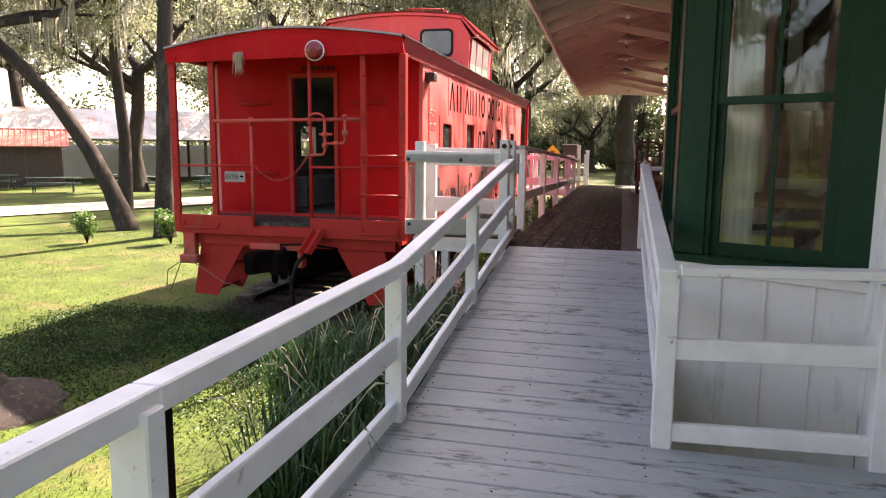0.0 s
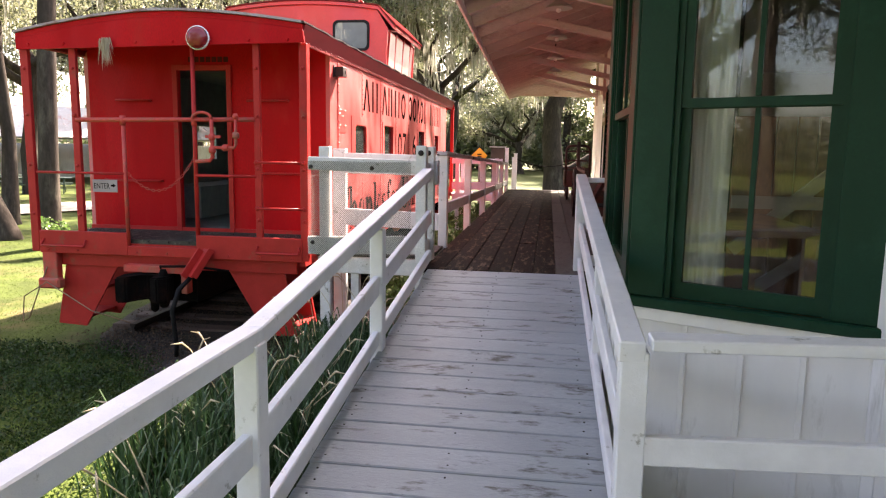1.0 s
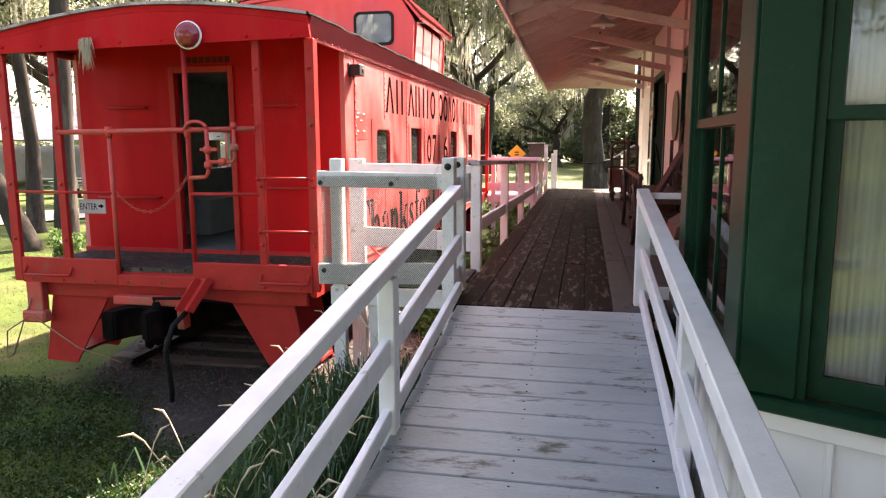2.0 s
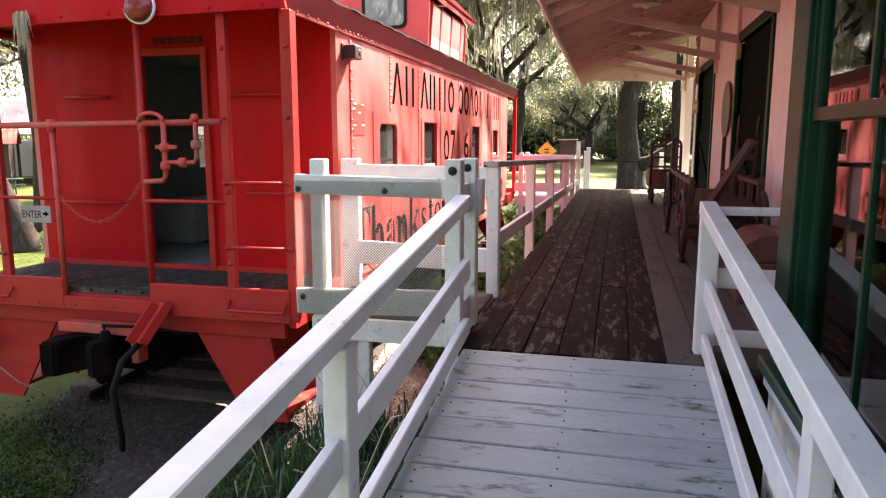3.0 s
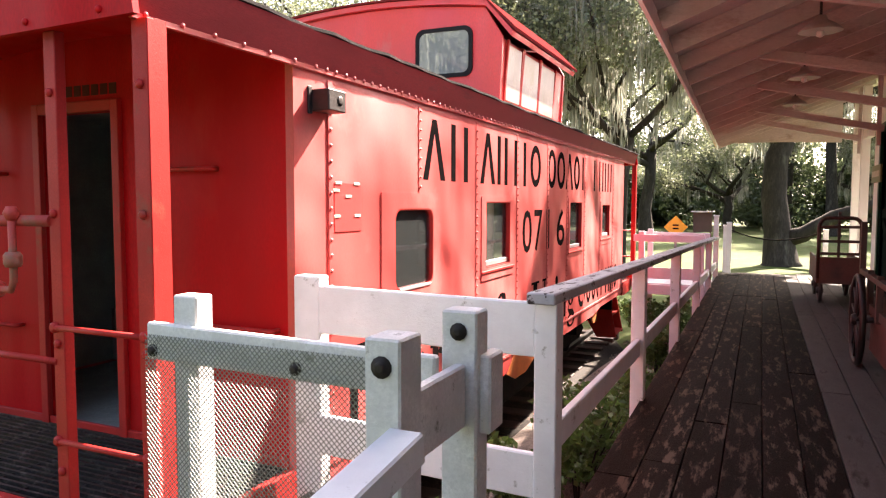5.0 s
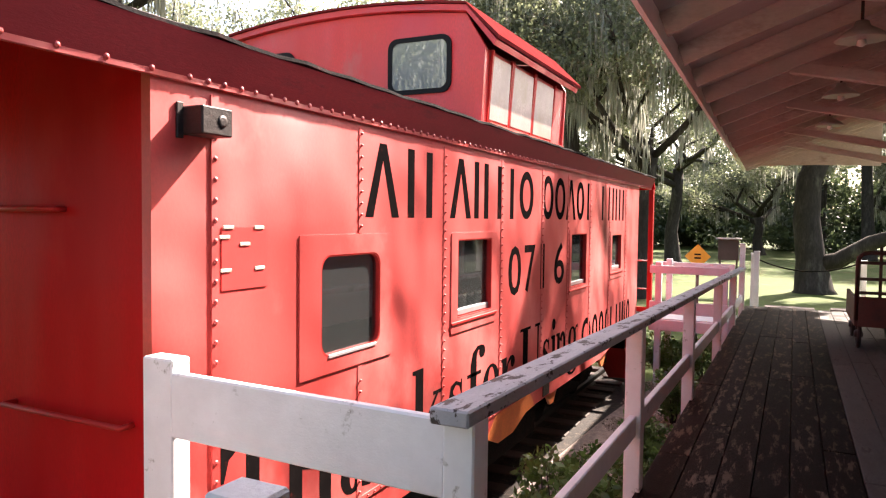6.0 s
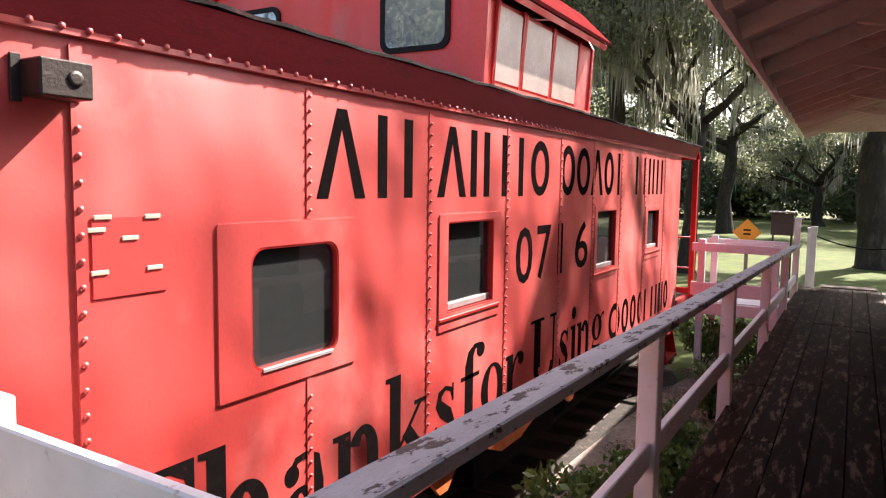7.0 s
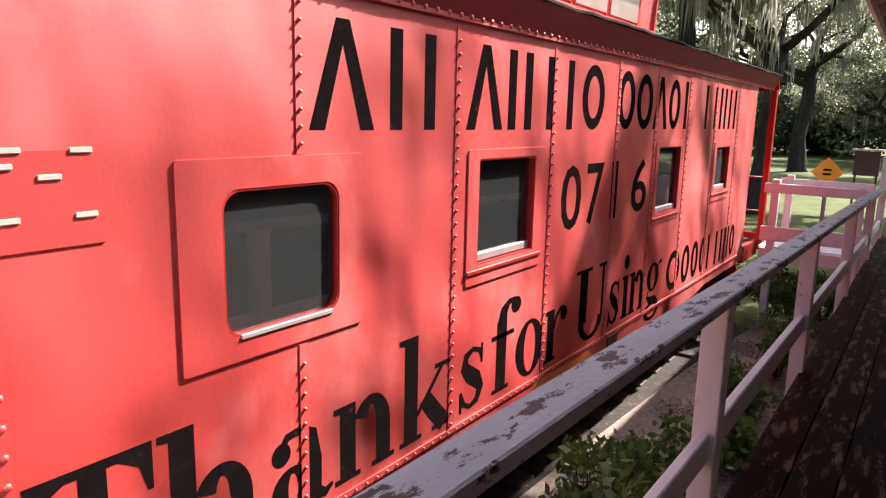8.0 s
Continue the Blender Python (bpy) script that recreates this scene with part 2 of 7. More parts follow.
M_STENCIL = mat("worn_stencil_paint", (0.09, 0.006, 0.007), rough=0.6, var=0.4, scale=30, bump=0.05, spec=0.2)
# white soffit darkened and pinked: eave shade and red bounce put into the colour
M_SOFFIT = mat("shaded_pink_soffit_paint", (0.50, 0.42, 0.40), rough=0.65, var=0.2, scale=3, bump=0.25, fine=50, stain=(0.30, 0.22, 0.19), stain_scale=4, stain_amount=0.2, stretch=(0.4, 1.5, 1))
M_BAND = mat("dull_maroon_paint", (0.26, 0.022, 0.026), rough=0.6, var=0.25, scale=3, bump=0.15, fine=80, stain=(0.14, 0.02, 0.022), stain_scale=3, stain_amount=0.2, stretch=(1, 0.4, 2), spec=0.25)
# weed green darkened, so that the shaded lawn reads darker
M_WEED = mat("shade_dark_weed_leaf", (0.035, 0.075, 0.014), rough=0.5, var=0.5, scale=2.5, bump=0, island=True, translucent=0.3, spec=0.3)
# white lamp enamel greyed like the soffit, eave shade put into the colour
M_LAMPGREY = mat("shaded_lamp_enamel", (0.36, 0.32, 0.31), rough=0.45, var=0.15, bump=0.05)
M_CUPROOF = mat("rusted_maroon_sheet", (0.16, 0.022, 0.022), rough=0.95, var=0.4, scale=5, bump=0.4, stain=(0.06, 0.02, 0.02), stain_scale=4, stain_amount=0.3, spec=0.0)
M_ROPE = mat("brown_old_rope", (0.22, 0.13, 0.08), rough=0.9, var=0.3, scale=30, bump=0.4)
M_WOODS = mat("far_foliage", (0.09, 0.12, 0.055), rough=0.6, var=0.5, scale=0.3, bump=0, island=True, translucent=0.35)


# ---- mesh helpers ----
def box(bm, x0, x1, y0, y1, z0, z1, bevel=0.0):
    vs = [bm.verts.new((x, y, z)) for x in (x0, x1) for y in (y0, y1) for z in (z0, z1)]
    fs = [bm.faces.new([vs[i] for i in q]) for q in ((0, 1, 3, 2), (4, 6, 7, 5), (0, 4, 5, 1), (2, 3, 7, 6), (0, 2, 6, 4), (1, 5, 7, 3))]
    if bevel:
        edges = {e for f in fs for e in f.edges}
        bmesh.ops.bevel(bm, geom=list(edges), offset=bevel, segments=1, affect="EDGES")
    return vs


def beam(bm, a, b, w, h, bevel=0.0, up=(0, 0, 1)):
    """A squared timber from a to b; w across, h along up."""
    a, b = Vector(a), Vector(b)
    d = (b - a).normalized()
    s = d.cross(Vector(up))
    s = s.normalized() if s.length > 1e-4 else Vector((1, 0, 0))
    u = s.cross(d).normalized()
    vs = [bm.verts.new(p + s * (i * w / 2) + u * (k * h / 2)) for p in (a, b) for i in (-1, 1) for k in (-1, 1)]
    fs = [bm.faces.new([vs[i] for i in q]) for q in ((0, 1, 3, 2), (4, 6, 7, 5), (0, 4, 5, 1), (2, 3, 7, 6), (0, 2, 6, 4), (1, 5, 7, 3))]
    if bevel:
        bmesh.ops.bevel(bm, geom=list({e for f in fs for e in f.edges}), offset=bevel, segments=1, affect="EDGES")


def tube(bm, points, radii, seg=8, cap=True):
    """A round tube along points, with one radius or one for each point."""
    pts = [Vector(p) for p in points]
    if isinstance(radii, (int, float)):
        radii = [radii] * len(pts)
    rings = []
    ref = None
    for i, p in enumerate(pts):
        d = (pts[min(i + 1, len(pts) - 1)] - pts[max(i - 1, 0)]).normalized()
        if ref is None:
            ref = d.orthogonal().normalized()
        s = (ref - d * ref.dot(d)).normalized()
        ref = s
        u = d.cross(s)
        rings.append([bm.verts.new(p + (s * math.cos(t) + u * math.sin(t)) * radii[i]) for t in (2 * math.pi * k / seg for k in range(seg))])
    for r0, r1 in zip(rings, rings[1:]):
        for k in range(seg):
            f = bm.faces.new((r0[k], r0[(k + 1) % seg], r1[(k + 1) % seg], r1[k]))
            f.smooth = True
    if cap:
        bm.faces.new(rings[0][::-1])
        bm.faces.new(rings[-1])


def lathe(bm, a, axis, profile, seg=16):
    """A turned shape: profile of (distance along axis, radius) from the point a."""
    axis = Vector(axis).normalized()
    s = axis.orthogonal().normalized()
    u = axis.cross(s)
    rings = [[bm.verts.new(Vector(a) + axis * d + (s * math.cos(t) + u * math.sin(t)) * max(r, 1e-4)) for t in (2 * math.pi * k / seg for k in range(seg))] for d, r in profile]
    for r0, r1 in zip(rings, rings[1:]):
        for k in range(seg):
            bm.faces.new((r0[k], r0[(k + 1) % seg], r1[(k + 1) % seg], r1[k])).smooth = True
    bm.faces.new(rings[0][::-1])
    bm.faces.new(rings[-1])


def prism(bm, outline, axis, lo, hi):
    """A flat outline of 2D points pushed from lo to hi along axis 0, 1 or 2 (the other two axes in order)."""
    def at(p, v):
        q = list(p)
        q.insert(axis, v)
        return q
    a = [bm.verts.new(at(p, lo)) for p in outline]
    b = [bm.verts.new(at(p, hi)) for p in outline]
    bm.faces.new(a[::-1])
    bm.faces.new(b)
    for i in range(len(a)):
        j = (i + 1) % len(a)
        bm.faces.new((a[i], a[j], b[j], b[i]))


def rounded(u0, u1, v0, v1, r, n=5):
    pts = []
    for cu, cv, a0 in ((u1 - r, v1 - r, 0), (u0 + r, v1 - r, 90), (u0 + r, v0 + r, 180), (u1 - r, v0 + r, 270)):
        pts += [(cu + r * math.cos(radians(a0 + 90 * k / n)), cv + r * math.sin(radians(a0 + 90 * k / n))) for k in range(n + 1)]
    return pts


def ring_plate(bm, outer, inner, axis, lo, hi):
    """A plate between two outlines of the same count of points."""
    def at(p, v):
        q = list(p)
        q.insert(axis, v)
        return q
    rows = [[bm.verts.new(at(p, v)) for p in o] for o, v in ((outer, lo), (outer, hi), (inner, hi), (inner, lo))]
    n = len(outer)
    for r0, r1 in zip(rows, rows[1:] + rows[:1]):
        for k in range(n):
            bm.faces.new((r0[k], r0[(k + 1) % n], r1[(k + 1) % n], r1[k]))


def holed(bm, axis, lo, hi, u0, u1, v0, v1, holes):
    """A wall of thickness lo..hi along axis, with square holes (u0, u1, v0, v1) in it."""
    us = sorted({u0, u1, *(h[0] for h in holes), *(h[1] for h in holes)})
    for a, b in zip(us, us[1:]):
        m = (a + b) / 2
        cuts = sorted((h[2], h[3]) for h in holes if h[0] < m < h[1])
        v = v0
        for c0, c1 in cuts + [(v1, v1)]:
            if c0 > v + 1e-4:
                if axis == 0:
                    box(bm, lo, hi, a, b, v, c0)
                elif axis == 1:
                    box(bm, a, b, lo, hi, v, c0)
                else:
                    box(bm, a, b, v, c0, lo, hi)
            v = c1


def make(name, bm, material, smooth=False):
    bmesh.ops.recalc_face_normals(bm, faces=bm.faces)
    me = bpy.data.meshes.new(name)
    bm.to_mesh(me)
    bm.free()
    me.materials.append(material)
    if smooth:
        me.polygons.foreach_set("use_smooth", [True] * len(me.polygons))
    return me


def part(name, bm, material, parent=None, label="", kind="", smooth=False):
    ob = new(name, make(name, bm, material, smooth))
    if parent:
        ob.parent = parent
        ob.matrix_parent_inverse = parent.matrix_basis.inverted()
    return tagged(ob, label, kind=kind)


def thing(name, at, label, category, group="", kind=""):
    ob = new(name)
    ob.location = at
    ob.empty_display_size = 0.2
    return tagged(ob, label, category, group, kind)


def raw(name, verts, faces, material, parent=None, label="", kind=""):
    me = bpy.data.meshes.new(name)
    me.from_pydata([tuple(v) for v in verts], [], [tuple(f) for f in faces])
    me.materials.append(material)
    ob = new(name, me)
    if parent:
        ob.parent = parent
        ob.matrix_parent_inverse = parent.matrix_basis.inverted()
    return tagged(ob, label, kind=kind)


def boxes(material, parent, items, bevel=0.004):
    """Parts from rows of name and extents."""
    for name, *e in items:
        bm = bmesh.new()
        box(bm, *e, bevel=bevel)
        part(name, bm, material, parent)

# ---- place ----
DECK = 0.597
GROUND = -0.62
WALL = 1.45


def ramp_z(y):
    return 0.123 + max(0.0, y - 2.504) * 0.1152


# ground
def build_ground():
    xs = [-400, -120, -60] + [-40 + 1.0 * k for k in range(61)] + [30, 60, 120, 400]
    ys = [-300, -60, -20] + [-8 + 1.0 * k for k in range(61)] + [60, 75, 100, 160, 500]
    verts = [(x, y, GROUND + 0.05 * noise.noise((x * 0.25, y * 0.25, 3)) if abs(x) < 50 and abs(y) < 70 else GROUND) for y in ys for x in xs]
    n = len(xs)
    faces = [(j * n + i, j * n + i + 1, j * n + n + i + 1, j * n + n + i) for j in range(len(ys) - 1) for i in range(n - 1)]
    ob = raw("ground", verts, faces, M_GRASS)
    tagged(ob, "mown green lawn in dappled tree shade", "lawn", kind="structure")


build_ground()


def patch(name, cx, cy, rx, ry, z, material, label, category, seed, n=48):
    """A low mound of other ground with an uneven rim."""
    verts = [(cx, cy, z)]
    for ring, (f, h) in enumerate(((0.5, 1.0), (0.85, 0.8), (1.0, -0.6))):
        for k in range(n):
            a = 2 * math.pi * k / n
            w = f * (1 + 0.18 * noise.noise((math.cos(a) * 2 + seed, math.sin(a) * 2, ring * 0.1)))
            verts.append((cx + rx * w * math.cos(a), cy + ry * w * math.sin(a), GROUND + (z - GROUND) * h))
    faces = [(0, 1 + k, 1 + (k + 1) % n) for k in range(n)]
    for r in range(2):
        faces += [(1 + r * n + k, 1 + (r + 1) * n + k, 1 + (r + 1) * n + (k + 1) % n, 1 + r * n + (k + 1) % n) for k in range(n)]
    ob = raw(name, verts, faces, material)
    return tagged(ob, label, category, kind="structure")


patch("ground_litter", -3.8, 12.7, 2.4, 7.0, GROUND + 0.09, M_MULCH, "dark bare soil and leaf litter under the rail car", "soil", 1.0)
patch("ground_gravel", -1.95, 12.5, 1.05, 7.2, GROUND + 0.12, M_GRAVEL, "pale gravel and dry leaves along the track", "gravel", 5.0)
bm = bmesh.new()
for a, b in zip(range(-40, 16, 4), range(-36, 20, 4)):
    p, q = ((-20 + 0.447 * s, 19.1 + 0.894 * s) for s in (a, b))
    w = 1.9
    vs = [bm.verts.new((x, y, GROUND + 0.07)) for x, y in ((p[0] + 0.894 * w, p[1] - 0.447 * w), (q[0] + 0.894 * w, q[1] - 0.447 * w), (q[0] - 0.894 * w, q[1] + 0.447 * w), (p[0] - 0.894 * w, p[1] + 0.447 * w))]
    bm.faces.new(vs)
bmesh.ops.remove_doubles(bm, verts=bm.verts, dist=0.01)
tagged(part("path", bm, M_SAND), "pale sandy drive across the lawn", "path", kind="structure")


# ramp and platform floor
floor_ramp = thing("floor_ramp", (0, 2.6, 0.0), "grey-painted sloping ramp of cross boards", "ramp", kind="structure")
floor_platform = thing("floor_platform", (0, 14, 0.3), "worn dark brown boards of the station platform", "platform", kind="structure")


def chamfered(name, material, sx, sy, sz, c=0.006):
    bm = bmesh.new()
    box(bm, -sx / 2, sx / 2, -sy / 2, sy / 2, -sz / 2, sz / 2, bevel=c)
    return make(name, bm, material)


def put_piece(name, me, parent, m):
    ob = new(name, me)
    ob.parent = parent
    ob.matrix_parent_inverse = parent.matrix_basis.inverted()
    ob.matrix_basis = m
    return ob


rnd = random.Random(4)
PITCH = 0.2135
ramp_short = chamfered("plank", M_RAMP, 1.46, 0.2065, 0.04, 0.006)
ramp_long = chamfered("plank", M_RAMP, 2.64, 0.2065, 0.04, 0.006)
y = 6.62 - PITCH / 2
while y > -2.2:
    tilt = math.degrees(math.atan(0.1152)) if y > 2.504 else 0
    me, cx = (ramp_short, -0.40) if y > 2.62 else (ramp_long, 0.12)
    put_piece("plank", me, floor_ramp, pose(cx + rnd.uniform(-0.008, 0.008), y, ramp_z(y) - 0.02 + rnd.uniform(-0.0015, 0.0015), tilt, rnd.uniform(-0.1, 0.1), rnd.uniform(-0.15, 0.15)))
    y -= PITCH
nails = bmesh.new()
y = 6.62 - PITCH / 2
while y > -0.6:
    for x in (-1.06, -0.45, 0.22):
        for dy in (-0.05, 0.05):
            if rnd.random() < 0.8:
                c = (x + rnd.uniform(-0.012, 0.012), y + dy + rnd.uniform(-0.01, 0.01))
                lathe(nails, (c[0], c[1], ramp_z(c[1]) - 0.002), (0, 0, 1), [(0, 0.006), (0.0035, 0.006), (0.004, 0.003)], 6)
    y -= PITCH
part("nail_head", nails, M_BOLT, floor_ramp, kind="stuff")
x = -1.19
cols = 0
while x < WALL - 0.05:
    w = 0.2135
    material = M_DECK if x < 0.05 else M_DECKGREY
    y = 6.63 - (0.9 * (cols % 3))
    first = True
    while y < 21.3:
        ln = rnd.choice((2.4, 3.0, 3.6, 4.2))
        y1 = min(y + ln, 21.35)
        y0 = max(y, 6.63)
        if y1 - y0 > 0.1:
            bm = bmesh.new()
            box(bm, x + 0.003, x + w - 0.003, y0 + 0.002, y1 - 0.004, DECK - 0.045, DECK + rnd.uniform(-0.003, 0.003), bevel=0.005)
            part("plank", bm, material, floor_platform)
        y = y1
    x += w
    cols += 1
bm = bmesh.new()
for x in (-1.1, -0.1, 0.9):
    box(bm, x, x + 0.09, 6.72, 21.3, DECK - 0.3, DECK - 0.05)
for yy in (7.2, 10.8, 14.4, 18.0, 21.0):
    for x in (-1.05, 0.9):
        box(bm, x - 0.07, x + 0.07, yy - 0.07, yy + 0.07, GROUND - 0.1, DECK - 0.3)
part("joist", bm, M_WHITEOLD, floor_platform, "weathered joists and posts under the boards")
bm = bmesh.new()
box(bm, -1.18, WALL - 0.02, 6.66, 21.32, DECK - 0.075, DECK - 0.052)
part("underlay", bm, M_DARKWOOD, floor_platform, "dark underlay below the boards")
bm = bmesh.new()
for x in (-1.08, -0.45, 0.22):
    beam(bm, (x, 2.62, ramp_z(2.62) - 0.13), (x, 6.6, ramp_z(6.6) - 0.13), 0.06, 0.18)
    box(bm, x - 0.03, x + 0.03, -2.2, 2.62, ramp_z(0) - 0.22, ramp_z(0) - 0.04)
for x in (-1.05, 0.22):
    for yy in (-1.5, 0.6, 2.7, 4.7):
        box(bm, x - 0.05, x + 0.05, yy - 0.05, yy + 0.05, GROUND - 0.1, ramp_z(yy) - 0.1)
part("joist", bm, M_WHITEOLD, floor_ramp)


# depot
EAVE_X, EAVE_Z, TOP_Z = -1.22, 3.45, 4.42
SLOPE = (TOP_Z - EAVE_Z) / (WALL - EAVE_X)
RIDGE_X = 4.6


def soffit(x):
    return EAVE_Z + (x - EAVE_X) * SLOPE


DOORS = ((11.5, 13.9, DECK, 3.3), (16.6, 19.1, DECK, 3.3))
BAY = (3.36, 6.10)
wall_west = thing("wall_west", (WALL, 8, DECK), "white vertical board siding of a wooden depot", "wall", kind="structure")
bm = bmesh.new()
holed(bm, 0, WALL + 0.02, WALL + 0.14, -3.0, 19.9, GROUND, TOP_Z - 0.02, [(BAY[0] + 0.1, BAY[1] - 0.1, 0.0, 3.4), *DOORS])
part("wall_core", bm, M_SIDING, wall_west)
board_full = chamfered("board", M_SIDING, 0.024, 0.132, TOP_Z - DECK - 0.02, 0.004)
board_over = chamfered("board", M_SIDING, 0.024, 0.132, TOP_Z - 3.45, 0.004)
board_low = chamfered("board", M_SIDING, 0.024, 0.132, TOP_Z - 0.14, 0.004)
y = -1.0
while y < 19.85:
    if not BAY[0] - 0.08 < y < BAY[1] + 0.06:
        over = [d for d in DOORS if d[0] - 0.16 < y < d[1] + 0.16]
        if over:
            put_piece("board", board_over, wall_west, pose(WALL + 0.008, y, (TOP_Z + 3.45) / 2 - 0.01))
        elif y < BAY[0]:
            put_piece("board", board_low, wall_west, pose(WALL + 0.008, y, (TOP_Z + 0.14) / 2))
        else:
            put_piece("board", board_full, wall_west, pose(WALL + 0.008, y, (TOP_Z + DECK) / 2 - 0.01))
    y += 0.138
for name, e in (("wall_south", (WALL + 0.14, 7.84, -3.0, -2.88, GROUND, TOP_Z)), ("wall_north", (WALL + 0.14, 7.84, 19.78, 19.9, GROUND, TOP_Z)), ("wall_east", (7.84, 7.98, -3.0, 19.9, GROUND, TOP_Z))):
    bm = bmesh.new()
    if name == "wall_east":
        holed(bm, 0, 7.84, 7.98, -3.0, 19.9, GROUND, TOP_Z, [(6.5, 8.5, 1.4, 3.0)])
    else:
        box(bm, *e)
    tagged(part(name, bm, M_SIDING), "white wooden outer wall of the depot", "wall", kind="structure")
bm = bmesh.new()
box(bm, WALL + 0.15, 7.83, -2.87, 19.77, DECK - 0.2, DECK - 0.004)
tagged(part("floor_inside", bm, M_CEDAR), "dark wooden floor inside the depot", "floor", kind="structure")

bm = bmesh.new()
box(bm, WALL + 0.15, 7.83, -2.87, 19.77, 3.86, 3.92)
tagged(part("ceiling_inside", bm, M_SHED), "dark boarded ceiling inside the depot", "ceiling", kind="structure")
bm = bmesh.new()
holed(bm, 0, 7.76, 7.83, -2.87, 19.77, DECK, 3.855, [(6.5, 8.5, 1.4, 3.0)])
tagged(part("wall_inside", bm, M_SHED), "dark plank lining inside the depot", "wall", kind="structure")

roof = thing("roof", (4, 9, TOP_Z), "depot roof with exposed white rafters under wide eaves", "roof", kind="structure")
bm = bmesh.new()
for s in (1, -1):
    xr = RIDGE_X
    xe = EAVE_X if s == 1 else 2 * RIDGE_X - EAVE_X
    zr = soffit(RIDGE_X)
    pts = [(xe, EAVE_Z + 0.10), (xr, zr + 0.10), (xr, zr + 0.16), (xe, EAVE_Z + 0.16)]
    prism(bm, pts, 1, -4.0, 23.9)
part("roof_deck", bm, M_SOFFIT, roof)
bm = bmesh.new()
for s in (1, -1):
    xe = EAVE_X - 0.04 if s == 1 else 2 * RIDGE_X - EAVE_X + 0.04
    pts = [(xe, EAVE_Z + 0.165), (RIDGE_X, soffit(RIDGE_X) + 0.165), (RIDGE_X, soffit(RIDGE_X) + 0.19), (xe, EAVE_Z + 0.19)]
    prism(bm, pts, 1, -4.05, 23.95)
part("roofing", bm, M_TIN, roof, "grey sheet metal roofing")
y = -3.6
rafter_bm = bmesh.new()
beam(rafter_bm, (EAVE_X + 0.02, 0, EAVE_Z + 0.025), (WALL + 0.3, 0, soffit(WALL + 0.3) + 0.025), 0.055, 0.15)
rafter_me = make("rafter", rafter_bm, M_SOFFIT)
while y < 23.8:
    put_piece("rafter", rafter_me, roof, pose(0, y, 0))
    y += 0.9
bm = bmesh.new()
box(bm, EAVE_X - 0.03, EAVE_X, -4.02, 23.92, EAVE_Z - 0.04, EAVE_Z + 0.16)
part("fascia", bm, M_SIDING, roof)
for y in (1.6, 6.6, 9.0, 11.2, 13.8, 16.0, 18.7, 20.8):
    bm = bmesh.new()
    beam(bm, (WALL + 0.05, y, 3.32), (-0.45, y, soffit(-0.45) + 0.02), 0.09, 0.11, bevel=0.006)
    box(bm, WALL - 0.06, WALL, y - 0.05, y + 0.05, 3.05, 4.3)
    part("bracket", bm, M_SOFFIT, roof)
bm = bmesh.new()
box(bm, WALL, WALL + 0.1, 19.9, 21.9, 3.3, 3.5)
for y in (20.6, 21.7):
    box(bm, WALL - 0.02, WALL + 0.12, y - 0.07, y + 0.07, DECK, 4.3)
part("porch_post", bm, M_SIDING, roof)
bm = bmesh.new()
prism(bm, [(EAVE_X + 0.05, EAVE_Z + 0.1), (WALL, TOP_Z + 0.06), (WALL, 3.5), (0.2, 3.55)], 1, 23.82, 23.87)
part("gable_board", bm, M_SOFFIT, roof)
# the roof lies slightly askew to the platform
roof.matrix_basis = Matrix.Translation((-1.22, 14.6, 0)) @ Matrix.Rotation(0.0194, 4, "Z") @ Matrix.Translation((1.22, -14.6, 0)) @ roof.matrix_basis

# doors of the depot
for k, (y0, y1, z0, z1) in enumerate(DOORS, 1):
    d = thing(f"door_{k}", (WALL, (y0 + y1) / 2, DECK), "dark green freight door standing open into shade", "door", kind="structure")
    bm = bmesh.new()
    box(bm, WALL - 0.03, WALL + 0.1, y0 - 0.13, y0, z0, z1 + 0.13, bevel=0.005)
    box(bm, WALL - 0.03, WALL + 0.1, y1, y1 + 0.13, z0, z1 + 0.13, bevel=0.005)
    box(bm, WALL - 0.035, WALL + 0.1, y0, y1, z1, z1 + 0.13, bevel=0.005)
    part("door_frame", bm, M_GREEN, d)
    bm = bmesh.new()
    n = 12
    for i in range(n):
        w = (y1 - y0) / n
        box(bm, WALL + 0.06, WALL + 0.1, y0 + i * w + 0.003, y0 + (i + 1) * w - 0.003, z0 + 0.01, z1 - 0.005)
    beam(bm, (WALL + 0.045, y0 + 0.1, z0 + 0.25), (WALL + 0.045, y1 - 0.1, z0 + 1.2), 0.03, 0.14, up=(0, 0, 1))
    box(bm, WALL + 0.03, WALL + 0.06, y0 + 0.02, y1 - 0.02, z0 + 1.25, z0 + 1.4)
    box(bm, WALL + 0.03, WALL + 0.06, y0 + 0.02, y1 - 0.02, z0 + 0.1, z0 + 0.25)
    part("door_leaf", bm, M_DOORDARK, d)


